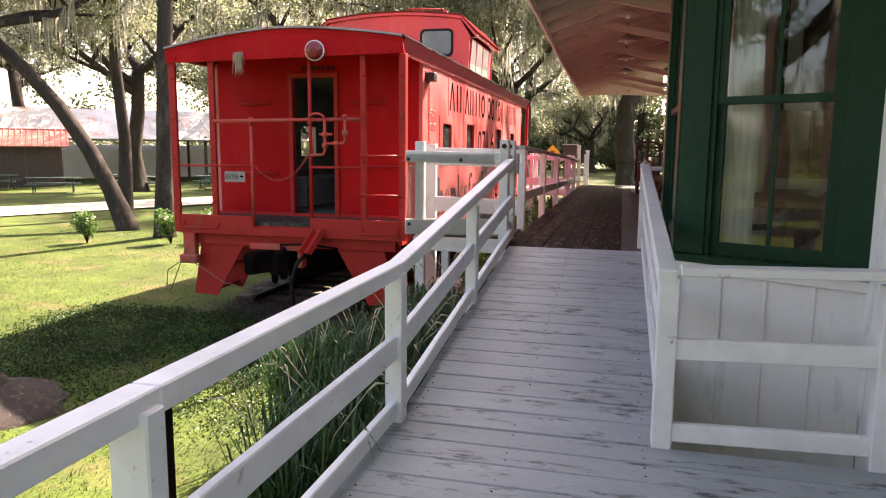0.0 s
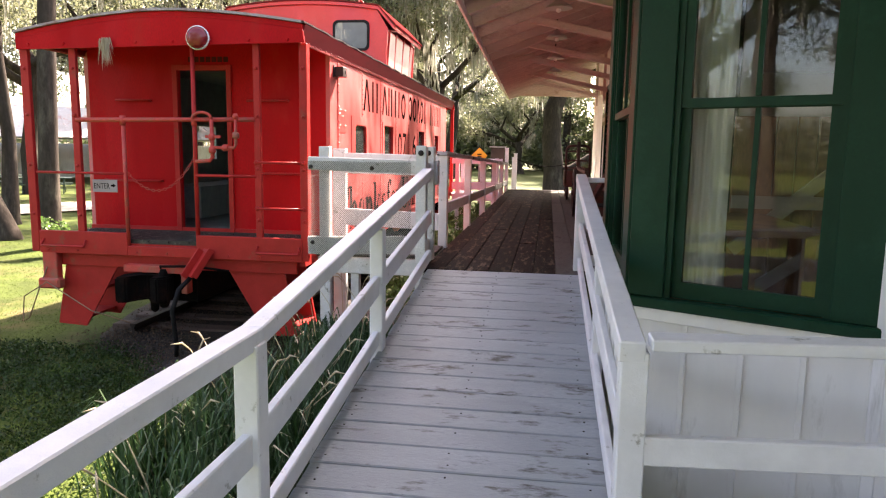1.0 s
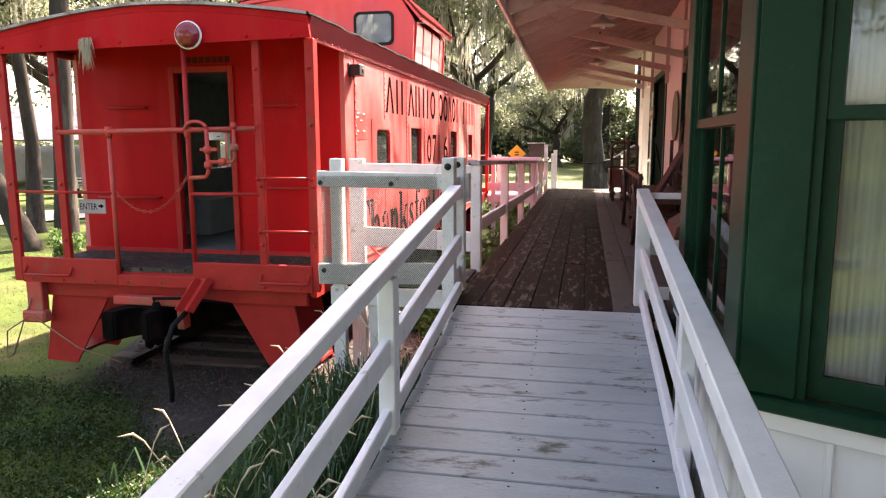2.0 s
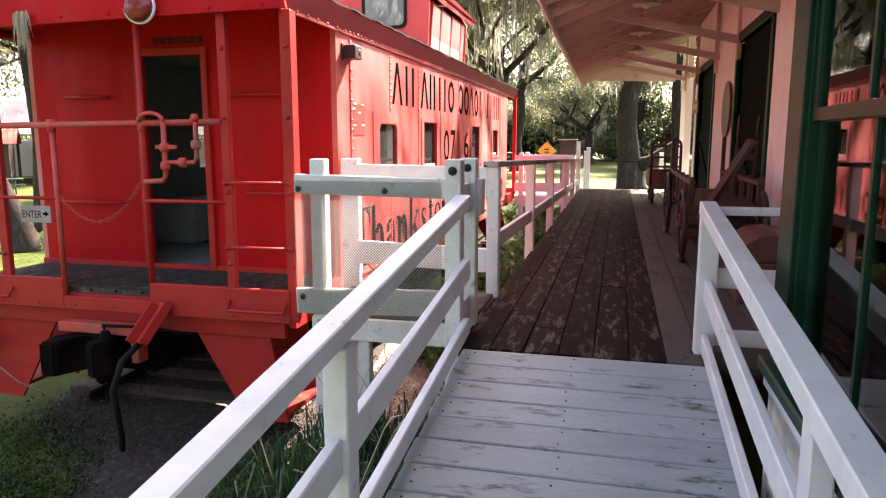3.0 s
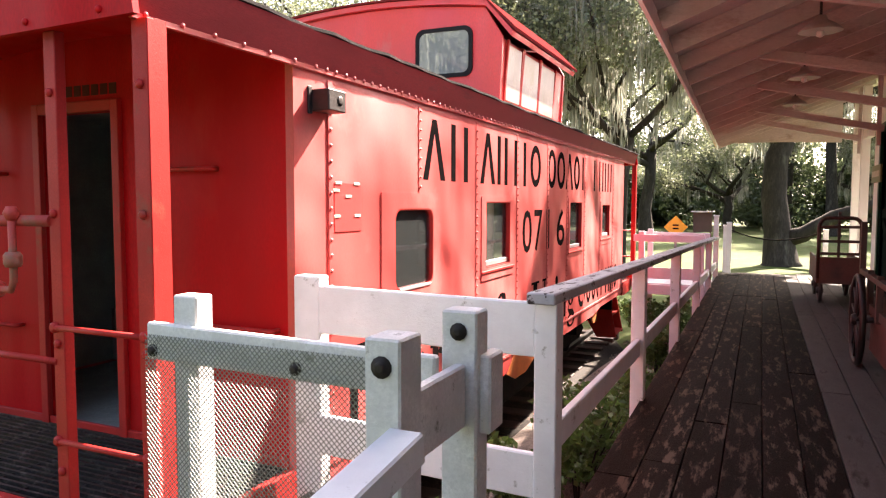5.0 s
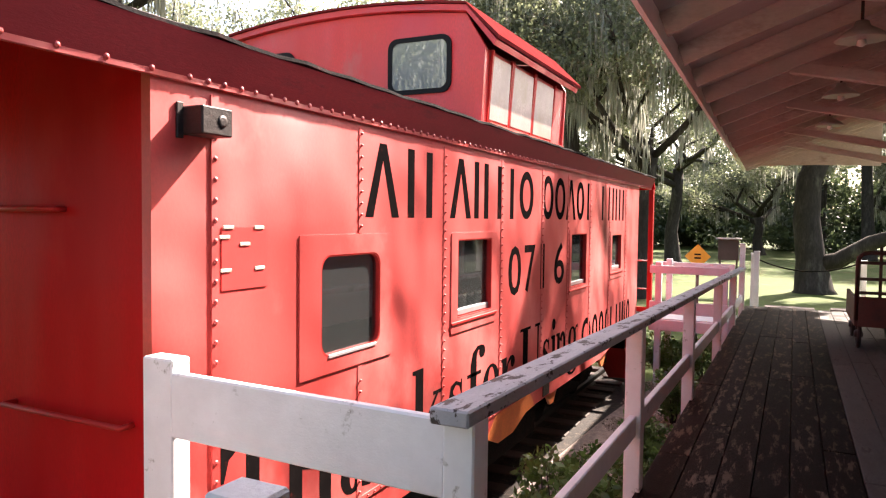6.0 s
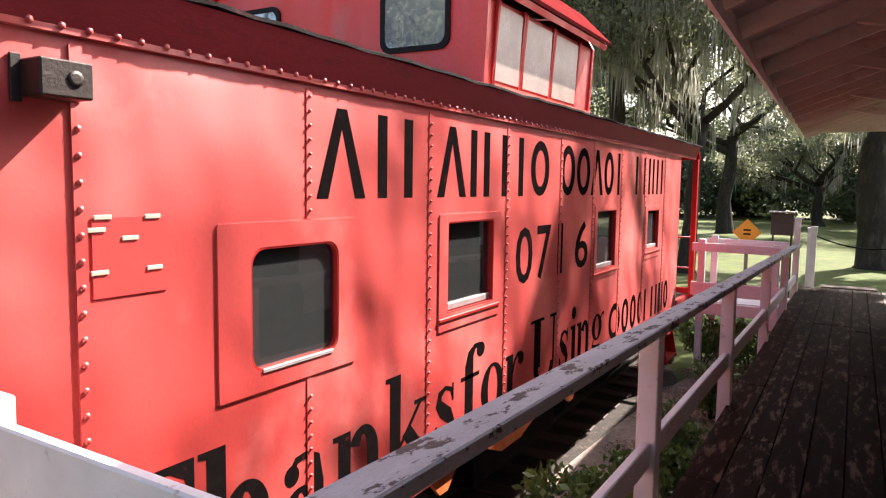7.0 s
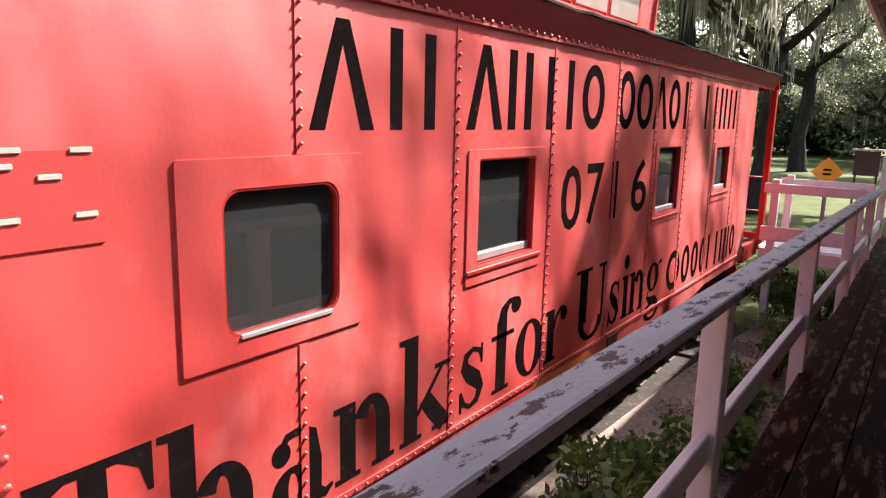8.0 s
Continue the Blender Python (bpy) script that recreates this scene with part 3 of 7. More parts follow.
# bay window of the depot
def bay_face(k, p0, p1, win):
    """One face of the bay from p0 to p1 seen from outside, p0 on its left; win: the window's span along it."""
    p0, p1 = Vector((*p0, 0)), Vector((*p1, 0))
    u = (p1 - p0).normalized()
    ln = (p1 - p0).length
    out = Vector((u.y, -u.x, 0))
    m = Matrix((u.to_4d(), out.to_4d(), Vector((0, 0, 1, 0)), Vector((0, 0, 0, 1)))).transposed()
    m.translation = p0
    m[3][3] = 1
    f = thing(f"window_{k}", p0, "dark green double-hung bay window over white panels", "window", kind="structure")

    def emit(name, bm, material, parent=f, label=""):
        bmesh.ops.transform(bm, matrix=m, verts=bm.verts)
        return part(name, bm, material, parent, label)

    w0, w1 = win
    bm = bmesh.new()
    box(bm, 0, ln, -0.09, 0, GROUND - 0.05, 0.93)
    emit("lower_wall", bm, M_SIDING)
    n = max(3, round(ln / 0.29))
    for i in range(n + 1):
        bm = bmesh.new()
        x = 0.02 + (ln - 0.06) * i / n
        box(bm, x, x + 0.028, -0.005, 0.016, GROUND, 0.86, bevel=0.003)
        emit("batten", bm, M_SIDING)
    bm = bmesh.new()
    box(bm, -0.01, ln + 0.01, 0.001, 0.035, 0.86, 0.93, bevel=0.006)
    emit("belt_board", bm, M_SIDING)
    bm = bmesh.new()
    box(bm, -0.03, ln + 0.03, -0.02, 0.06, 0.93, 0.985, bevel=0.008)
    emit("sill", bm, M_GREEN)
    for a, b in ((0.0, w0 - 0.03), (w1 + 0.03, ln)):
        bm = bmesh.new()
        box(bm, a, b, -0.08, 0.02, 0.985, 3.75, bevel=0.004)
        emit("corner_board", bm, M_GREEN)
    bm = bmesh.new()
    box(bm, w0 - 0.03, w1 + 0.03, -0.08, 0.015, 2.98, 3.75)
    emit("head_board", bm, M_GREEN)
    bm = bmesh.new()
    for a, b in ((w0 - 0.03, w0), (w1, w1 + 0.03)):
        box(bm, a, b, -0.08, 0.0, 0.985, 2.98)
    emit("jamb", bm, M_GREEN)
    mid = (w0 + w1) / 2
    for z0, z1, back, nm in ((0.985, 2.0, -0.035, "lower_sash"), (1.96, 2.98, -0.01, "upper_sash")):
        bm = bmesh.new()
        box(bm, w0, w0 + 0.045, back - 0.03, back, z0, z1)
        box(bm, w1 - 0.045, w1, back - 0.03, back, z0, z1)
        box(bm, w0 + 0.045, w1 - 0.045, back - 0.03, back, z0, z0 + (0.085 if z0 < 1 else 0.045))
        box(bm, w0 + 0.045, w1 - 0.045, back - 0.03, back, z1 - 0.045, z1)
        box(bm, mid - 0.012, mid + 0.012, back - 0.027, back - 0.003, z0 + 0.05, z1 - 0.045)
        sash = emit(nm, bm, M_GREEN)
        for a, b in ((w0 + 0.045, mid - 0.012), (mid + 0.012, w1 - 0.045)):
            bm = bmesh.new()
            box(bm, a, b, back - 0.018, back - 0.013, z0 + 0.045, z1 - 0.045)
            emit("pane", bm, M_GLASS, sash).visible_shadow = False


bay_face(1, (0.436, 3.87), (WALL + 0.03, 3.33), (0.22, 0.93))
bay_face(2, (0.436, 5.57), (0.436, 3.87), (0.26, 1.42))
bay_face(3, (WALL + 0.03, 6.12), (0.436, 5.57), (0.22, 0.90))
bm = bmesh.new()
prism(bm, [(0.40, 3.83), (WALL, 3.31), (WALL, 6.14), (0.40, 5.61)], 2, 3.74, 3.78)
tagged(part("bay_ceiling", bm, M_SIDING), "white boarded top of the bay", "ceiling", kind="structure")
bm = bmesh.new()
prism(bm, [(0.53, 3.95), (WALL, 3.48), (WALL, 5.98), (0.53, 5.48)], 2, 0.45, 0.6)
tagged(part("bay_floor", bm, M_CEDAR), "dark wooden floor inside the bay", "floor", kind="structure")


# caboose
CX0, CX1 = -5.74, -2.59
CMID = (CX0 + CX1) / 2
CY0, CY1 = 8.18, 17.68
PORCH = 7.22
ZB, ZT = 0.595, 2.80
FLOOR = 0.69
caboose = thing("caboose", (CMID, 12.5, GROUND), "bright red steel railroad caboose with cupola and black lettering", "caboose")
WIN = ((9.25, 9.87, 1.49, 2.07), (10.93, 11.61, 1.5, 2.12), (13.9, 14.56, 1.48, 2.12), (15.86, 16.46, 1.55, 2.08))
WESTWIN = ((10.8, 11.45, 1.52, 2.06),)
for a, b, cuts in ((CX1 - 0.05, CX1, WIN), (CX0, CX0 + 0.05, WESTWIN)):
    bm = bmesh.new()
    holed(bm, 0, a, b, CY0, CY1, ZB, ZT + 0.06, cuts)
    bmesh.ops.remove_doubles(bm, verts=bm.verts, dist=0.0005)
    part("side_wall", bm, M_REDSIDE, caboose)


def roof_z(x):
    """Underside of the arched roof."""
    t = abs(x - CMID) / 1.7
    return 3.07 - 0.19 * t ** 1.7 + 0.021 * (x - CMID)


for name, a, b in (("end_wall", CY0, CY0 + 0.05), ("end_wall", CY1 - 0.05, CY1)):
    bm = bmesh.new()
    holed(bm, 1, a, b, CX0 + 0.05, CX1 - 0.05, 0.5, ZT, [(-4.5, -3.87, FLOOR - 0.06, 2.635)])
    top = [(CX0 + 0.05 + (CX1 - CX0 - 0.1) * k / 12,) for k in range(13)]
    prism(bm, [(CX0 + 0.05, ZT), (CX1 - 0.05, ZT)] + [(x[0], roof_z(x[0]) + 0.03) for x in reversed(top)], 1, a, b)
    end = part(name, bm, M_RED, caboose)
    s = -1 if a == CY0 else 1
    yy = a if s < 0 else b
    bm = bmesh.new()
    for x0, x1, z0, z1 in ((-4.56, -4.5, 0.63, 2.70), (-3.87, -3.81, 0.63, 2.70), (-4.5, -3.87, 2.635, 2.70)):
        box(bm, x0, x1, yy + s * 0.018 - 0.018, yy + s * 0.018 + 0.018, z0, z1, bevel=0.004)
    part("door_frame", bm, M_REDTRIM, end)
    for x0, x1, zz in ((-5.3, -4.86, 2.28), (-3.6, -3.1, 2.28), (-5.5, -4.75, 1.3), (-3.45, -2.7, 1.42)):
        bm = bmesh.new()
        tube(bm, [(x0, yy, zz), (x0, yy + s * 0.06, zz), (x1, yy + s * 0.06, zz), (x1, yy, zz)], 0.013)
        part("grab_iron", bm, M_REDTRIM, end)
    bm = bmesh.new()
    box(bm, CX0, CX1 - 0.05, yy + s * 0.012 - 0.012, yy + s * 0.012 + 0.012, 0.56, FLOOR + 0.04, bevel=0.004)
    part("kick_strip", bm, M_REDTRIM, end)
# far door with a light pane
bm = bmesh.new()
holed(bm, 1, CY1 - 0.04, CY1 - 0.01, -4.5, -3.87, FLOOR - 0.05, 2.63, [(-4.36, -4.02, 1.55, 2.2)])
part("door", bm, M_REDTRIM, caboose)
bm = bmesh.new()
box(bm, -4.36, -4.02, CY1 - 0.028, CY1 - 0.022, 1.55, 2.2)
part("pane", bm, M_GLASS, caboose).visible_shadow = False
# inner lining and floor
bm = bmesh.new()
holed(bm, 0, CX1 - 0.09, CX1 - 0.055, CY0 + 0.06, CY1 - 0.06, FLOOR, ZT, WIN)
holed(bm, 0, CX0 + 0.055, CX0 + 0.09, CY0 + 0.06, CY1 - 0.06, FLOOR, ZT, WESTWIN)
box(bm, CX0 + 0.06, CX1 - 0.06, CY0 + 0.06, CY1 - 0.06, FLOOR - 0.08, FLOOR - 0.03)
box(bm, CX0 + 0.1, CX1 - 0.1, CY0 + 0.06, CY1 - 0.06, ZT - 0.02, ZT)
box(bm, CX0 + 0.1, CX0 + 0.75, 9.6, 12.0, FLOOR, 1.15)
box(bm, CX1 - 0.75, CX1 - 0.1, 13.5, 16.5, FLOOR, 1.15)
part("lining", bm, M_DARKROOM, caboose, "dim grey-green inner lining and benches")

# roof of the caboose
bm = bmesh.new()
N = 14
xs = [CX0 - 0.05 + (CX1 - CX0 + 0.10) * k / N for k in range(N + 1)]
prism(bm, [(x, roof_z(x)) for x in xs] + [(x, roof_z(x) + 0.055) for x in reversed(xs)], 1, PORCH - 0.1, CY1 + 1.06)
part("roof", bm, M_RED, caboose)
bm = bmesh.new()
prism(bm, [(x, roof_z(x) + 0.06) for x in xs] + [(x, roof_z(x) + 0.085) for x in reversed(xs)], 1, PORCH - 0.13, CY1 + 1.09)
part("roof_cover", bm, M_ROOFTOP, caboose, "weathered grey tar covering with curled edges")
for s, xe in ((1, CX1 + 0.065), (-1, CX0 - 0.05)):
    bm = bmesh.new()
    rr = random.Random(3)
    ny = 60
    prev = None
    for k in range(ny + 1):
        yy = PORCH - 0.13 + (CY1 + 1.2 - PORCH) * k / ny
        w = rr.uniform(-0.012, 0.014)
        ring = [bm.verts.new(p) for p in ((xe - s * 0.02, yy, roof_z(xe) + 0.088), (xe + s * (0.016 + w * 0.6), yy, roof_z(xe) + 0.082 + w * 0.5), (xe + s * (0.016 + w * 0.6), yy, roof_z(xe) + 0.066 + w * 0.5), (xe - s * 0.02, yy, roof_z(xe) + 0.057))]
        if prev:
            for i in range(4):
                bm.faces.new((prev[i], prev[(i + 1) % 4], ring[(i + 1) % 4], ring[i]))
        prev = ring
    part("roof_edge", bm, M_ROOFEDGE, caboose, "black ragged roof edge")
# end fascia boards
for yy in (PORCH - 0.1, CY1 + 1.03):
    bm = bmesh.new()
    prism(bm, [(CX0 - 0.05, 2.745), (CX1 + 0.07, 2.80)] + [(x, roof_z(x) - 0.002) for x in reversed(xs[0:])], 1, yy, yy + 0.03)
    for x in [CX0 + 0.1 + 0.42 * k for k in range(8)]:
        lathe(bm, (x, yy + 0.0, 2.80 + 0.03 * ((x - CX0) / 3)), (0, -1, 0), [(0, 0.017), (0.008, 0.014), (0.012, 0.004)], 8)
    part("end_fascia", bm, M_RED, caboose)


def rivet(bm, p, axis, r=0.014):
    lathe(bm, p, axis, [(-0.004, r), (0.006, r * 0.8), (0.011, r * 0.25)], 6)


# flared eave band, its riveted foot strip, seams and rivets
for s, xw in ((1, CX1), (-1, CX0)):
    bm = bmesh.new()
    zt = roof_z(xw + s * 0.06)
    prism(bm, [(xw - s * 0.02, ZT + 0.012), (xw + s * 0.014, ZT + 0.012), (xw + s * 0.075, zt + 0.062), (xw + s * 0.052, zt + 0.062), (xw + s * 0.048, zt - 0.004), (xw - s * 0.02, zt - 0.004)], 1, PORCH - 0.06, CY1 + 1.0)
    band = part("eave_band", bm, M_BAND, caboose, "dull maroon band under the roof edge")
    bm = bmesh.new()
    a, b = sorted((xw, xw + s * 0.017))
    box(bm, a - 0.002, b, PORCH - 0.06, CY1 + 1.0, ZT - 0.004, ZT + 0.036, bevel=0.003)
    if s == 1:
        yy, k = PORCH, 0
        rv = random.Random(6)
        while yy < CY1 + 0.9:
            rivet(bm, (b, yy + rv.uniform(-0.006, 0.006), ZT + 0.022), (s, 0, 0), 0.015)
            yy += 0.19 if yy < CY0 else 0.098
    part("foot_strip", bm, M_REDSIDE, band)
SEAMS = (8.51, 9.645, 10.73, 11.82, 12.9, 13.78, 14.72, 15.72, 16.72)
for yy in SEAMS:
    spans = [(ZB + 0.02, ZT - 0.03)] if yy != 9.645 else [(ZB + 0.02, 1.40), (2.17, ZT - 0.03)]
    for z0, z1 in spans:
        bm = bmesh.new()
        box(bm, CX1 - 0.002, CX1 + (0.008 if yy < 8.6 else 0.004), yy - 0.022, yy + 0.022, z0, z1)
        z = z0 + 0.04
        while z < z1 - 0.02:
            rivet(bm, (CX1 + 0.005, yy, z), (1, 0, 0), 0.015 if yy < 8.6 else 0.010)
            z += 0.088 if yy < 8.6 else 0.066
        part("riveted_seam", bm, M_REDSIDE, caboose)
# lower sill
for x, paint in ((CX1 - 0.021, M_REDSIDE), (CX0 + 0.021, M_REDSIDE)):
    bm = bmesh.new()
    prism(bm, [(CY0, 0.5), (9.4, 0.5), (9.9, 0.44), (15.4, 0.44), (15.9, 0.5), (CY1, 0.5), (CY1, ZB - 0.003), (CY0, ZB - 0.003)], 0, x - 0.019, x + 0.019)
    part("side_sill", bm, paint, caboose)
# orange patch over the middle of the red sill
bm = bmesh.new()
prism(bm, [(11.55, 0.43), (11.8, 0.33), (12.15, 0.33), (12.5, 0.43), (12.75, 0.44), (12.6, ZB - 0.006), (11.75, ZB - 0.006)], 0, CX1 - 0.01, CX1 + 0.004)
part("sill_patch", bm, M_ORANGE, caboose, "orange patch on the side sill")
bm = bmesh.new()
box(bm, CX1 - 0.002, CX1 + 0.006, CY0, CY1, ZB - 0.002, ZB + 0.03)
z = CY0 + 0.05
while z < CY1:
    rivet(bm, (CX1 + 0.005, z, ZB + 0.014), (1, 0, 0), 0.008)
    z += 0.075
part("bottom_strip", bm, M_REDSIDE, caboose)
for yy in (11.0, 12.2, 13.4, 15.6):
    bm = bmesh.new()
    prism(bm, [(yy - 0.2, 0.45), (yy + 0.2, 0.45), (yy + 0.05, 0.3), (yy - 0.05, 0.3)], 0, CX1 - 0.06, CX1 - 0.03)
    part("sill_bracket", bm, M_ORANGE, caboose)
bm = bmesh.new()
box(bm, CX1 - 0.005, CX1 + 0.006, 13.0, 13.2, 0.46, 0.585, bevel=0.003)
part("data_plate", bm, M_IRON, caboose, "small grey data plate")


# side windows
def side_window(yy0, yy1, z0, z1, plate, rr, sunk, material):
    p = plate
    bm = bmesh.new()
    ring_plate(bm, rounded(p[0], p[1], p[2], p[3], 0.012), rounded(yy0 + 0.015, yy1 - 0.015, z0 + 0.015, z1 - 0.015, rr), 0, CX1 - 0.01, CX1 + 0.007)
    plate_ob = part("window_plate", bm, M_REDSIDE, caboose)
    bm = bmesh.new()
    ring_plate(bm, rounded(yy0 + 0.004, yy1 - 0.004, z0 + 0.004, z1 - 0.004, rr), rounded(yy0 + 0.024, yy1 - 0.024, z0 + 0.024, z1 - 0.024, rr), 0, CX1 - sunk - 0.01, CX1 + 0.0045)
    part("gasket", bm, material, plate_ob)
    bm = bmesh.new()
    box(bm, CX1 - sunk - 0.006, CX1 - sunk, yy0 + 0.01, yy1 - 0.01, z0 + 0.01, z1 - 0.01)
    part("pane", bm, M_GLASSOLD, plate_ob).visible_shadow = False
    return plate_ob


w = WIN[0]
side_window(*w, (9.085, 10.0, 1.415, 2.165), 0.075, 0.02, M_REDTRIM)
bm = bmesh.new()
box(bm, CX1 + 0.001, CX1 + 0.012, w[0] + 0.08, w[1] - 0.06, w[2] + 0.006, w[2] + 0.026, bevel=0.003)
part("sealant_bead", bm, M_SIGN, caboose, "white bead of sealant")
for w, grow in ((WIN[1], 0.09), (WIN[2], 0.06), (WIN[3], 0.09)):
    ob = side_window(*w, (w[0] - grow, w[1] + grow, w[2] - grow, w[3] + 0.035), 0.012, 0.035, M_REDTRIM)
    bm = bmesh.new()
    box(bm, CX1 - 0.04, CX1 - 0.015, w[0] + 0.03, w[1] - 0.03, w[2] + 0.03, w[2] + 0.075, bevel=0.004)
    part("sash_rail", bm, M_SIGN, ob, "grey sash rail")
    bm = bmesh.new()
    box(bm, CX1 + 0.003, CX1 + 0.014, w[0] - grow, w[1] + grow, w[2] - 0.03, w[2] - 0.005, bevel=0.004)
    part("drip_ledge", bm, M_REDTRIM, ob)

# end box lamp bracket and tape strips on the side
bm = bmesh.new()
box(bm, CX1 + 0.002, CX1 + 0.118, 8.33, 8.50, 2.585, 2.70, bevel=0.006)
box(bm, CX1 + 0.001, CX1 + 0.012, 8.30, 8.335, 2.57, 2.715, bevel=0.003)
lathe(bm, (CX1 + 0.118, 8.44, 2.645), (1, 0, 0), [(0, 0.026), (0.003, 0.026), (0.004, 0.014)], 12)
part("marker_box", bm, M_IRON, caboose, "dark iron marker lamp box")
bm = bmesh.new()
box(bm, CX1 + 0.001, CX1 + 0.004, 8.55, 8.845, 1.93, 2.208)
patch_ob = part("repainted_panel", bm, mat("fresh_red_panel", (0.57, 0.06, 0.055), rough=0.35, var=0.12, bump=0.06, spec=0.8), caboose, "darker red repainted square")
for yy, z in ((8.59, 2.209), (8.787, 2.207), (8.566, 2.166), (8.694, 2.133), (8.574, 2.019), (8.792, 2.019)):
    bm = bmesh.new()
    box(bm, CX1 + 0.003, CX1 + 0.008, yy - 0.034, yy + 0.034, z - 0.009, z + 0.009, bevel=0.003)
    part("tape_strip", bm, M_FADED, patch_ob, "pale strip of old tape")

# porches
for y0, y1, s in ((PORCH, CY0, -1), (CY1, CY1 + 0.96, 1)):
    yo = y0 if s < 0 else y1
    bm = bmesh.new()
    for k in range(20):
        yy = y0 + 0.03 + (y1 - y0 - 0.06) * k / 19
        box(bm, CX0 + 0.05, CX1 - 0.05, yy - 0.008, yy + 0.008, FLOOR - 0.05, FLOOR - 0.003)
    for k in range(13):
        x = CX0 + 0.12 + (CX1 - CX0 - 0.24) * k / 12
        box(bm, x - 0.006, x + 0.006, y0, y1, FLOOR - 0.03, FLOOR - 0.01)
    part("porch_grating", bm, M_GRATE, caboose, "black steel grating")
    bm = bmesh.new()
    a, b = sorted((yo, yo + s * 0.05))
    box(bm, CX0 + 0.04, -4.62, a, b, 0.51, FLOOR + 0.075, bevel=0.006)
    box(bm, -3.8, CX1 - 0.0, a, b, 0.51, FLOOR + 0.075, bevel=0.006)
    box(bm, -4.62, -3.8, a, b, 0.51, FLOOR - 0.07, bevel=0.006)
    box(bm, -5.6, -2.7, a - s * 0.06, b - s * 0.06, 0.512, FLOOR - 0.052)
    box(bm, CX0 + 0.1, CX1 - 0.1, a + 0.1 * -s, b + 0.1 * -s, 0.36, 0.51, bevel=0.004)
    for k in range(9):
        rivet(bm, (CX0 + 0.15 + 0.36 * k, yo + s * 0.05, 0.55), (0, s, 0))
    part("end_sill", bm, M_REDTRIM, caboose)
    for x in (CX0 + 0.03, CX1 - 0.03):
        bm = bmesh.new()
        box(bm, x - 0.03, x + 0.03, y0 + 0.05, y1, 0.45, FLOOR - 0.01)
        part("porch_side_sill", bm, M_REDTRIM, caboose)
    # corner posts and end posts
    for x, w in ((CX0 - 0.02, 0.095), (-5.18, 0.08), (-3.075, 0.07), (CX1 + 0.025, 0.085)):
        bm = bmesh.new()
        box(bm, x - w / 2, x + w / 2, yo + s * 0.012 - 0.025, yo + s * 0.012 + 0.025, 0.52, 2.80, bevel=0.004)
        if abs(x - CMID) > 1.5:
            box(bm, x + (0.030 if x > CMID else -0.042), x + (0.042 if x > CMID else -0.030), min(yo, yo - s * 0.06), max(yo, yo - s * 0.06), FLOOR, 2.8)
        for z in (0.95, 1.5, 2.05, 2.55):
            lathe(bm, (x, yo + s * 0.035, z), (0, s, 0), [(0, 0.02), (0.012, 0.02), (0.02, 0.008)], 6)
        part("end_post", bm, M_REDTRIM, caboose)
    bm = bmesh.new()
    tube(bm, [(-3.79, yo + s * 0.02, FLOOR - 0.1), (-3.79, yo + s * 0.02, 2.84)], 0.024, 10)
    part("brake_staff", bm, M_REDTRIM, caboose)
    bm = bmesh.new()
    tube(bm, [(-4.62, yo + s * 0.02, FLOOR - 0.1), (-4.62, yo + s * 0.02, 2.0)], 0.022, 10)
    tube(bm, [(-5.17, yo + s * 0.03, 2.0), (-3.10, yo + s * 0.03, 2.02)], 0.025, 10)
    for x in (-4.62, -3.79):
        lathe(bm, (x, yo + s * 0.025, 1.95), (0, 0, 1), [(0, 0.032), (0.1, 0.032)], 10)
    part("top_rail", bm, M_RUST, caboose)
    bm = bmesh.new()
    tube(bm, [(CX0 + 0.05, yo + s * 0.03, 1.42), (-4.62, yo + s * 0.03, 1.42)], 0.014, 8)
    part("lower_rail", bm, M_REDTRIM, caboose)
    bm = bmesh.new()
    tube(bm, [(-3.79, yo + s * 0.03, 1.42), (-3.09, yo + s * 0.03, 1.42)], 0.016, 8)
    part("lower_rail", bm, M_REDTRIM, caboose)
    for z in (1.57, 1.08):
        bm = bmesh.new()
        tube(bm, [(-3.1, yo + s * 0.045, z), (CX1 + 0.02, yo + s * 0.045, z)], 0.013, 8)
        for x in (-3.09, CX1 + 0.02):
            lathe(bm, (x, yo + s * 0.03, z), (0, s, 0), [(0, 0.026), (0.02, 0.024), (0.03, 0.012)], 8)
        part("ladder_rung", bm, M_REDTRIM, caboose)
    for x0, x1 in ((-3.09, -2.62), (CX0 + 0.1, CX0 + 0.62)):
        bm = bmesh.new()
        tube(bm, [(x0, yo + s * 0.05, 0.67), (x0, yo + s * 0.1, 0.6), (x1, yo + s * 0.1, 0.6), (x1, yo + s * 0.05, 0.67)], 0.013, 8)
        part("sill_step", bm, M_REDTRIM, caboose)
    # steps beside the coupler
    for x, d in ((CX0 + 0.42, 1), (CX1 - 0.42, -1)):
        bm = bmesh.new()
        prism(bm, [(x - d * 0.30, -0.34), (x + d * 0.05, -0.36), (x + d * 0.48, 0.36), (x - d * 0.16, 0.40)], 1, yo + s * -0.1 - 0.012, yo + s * -0.1 + 0.012)
        step = part("porch_step", bm, M_REDTRIM, caboose)
        bm = bmesh.new()
        prism(bm, [(x - d * 0.30, -0.34), (x + d * 0.05, -0.36), (x + d * 0.48, 0.36), (x - d * 0.16, 0.40)], 1, yo + s * -0.75 - 0.012, yo + s * -0.75 + 0.012)
        part("side_plate", bm, M_REDTRIM, step)
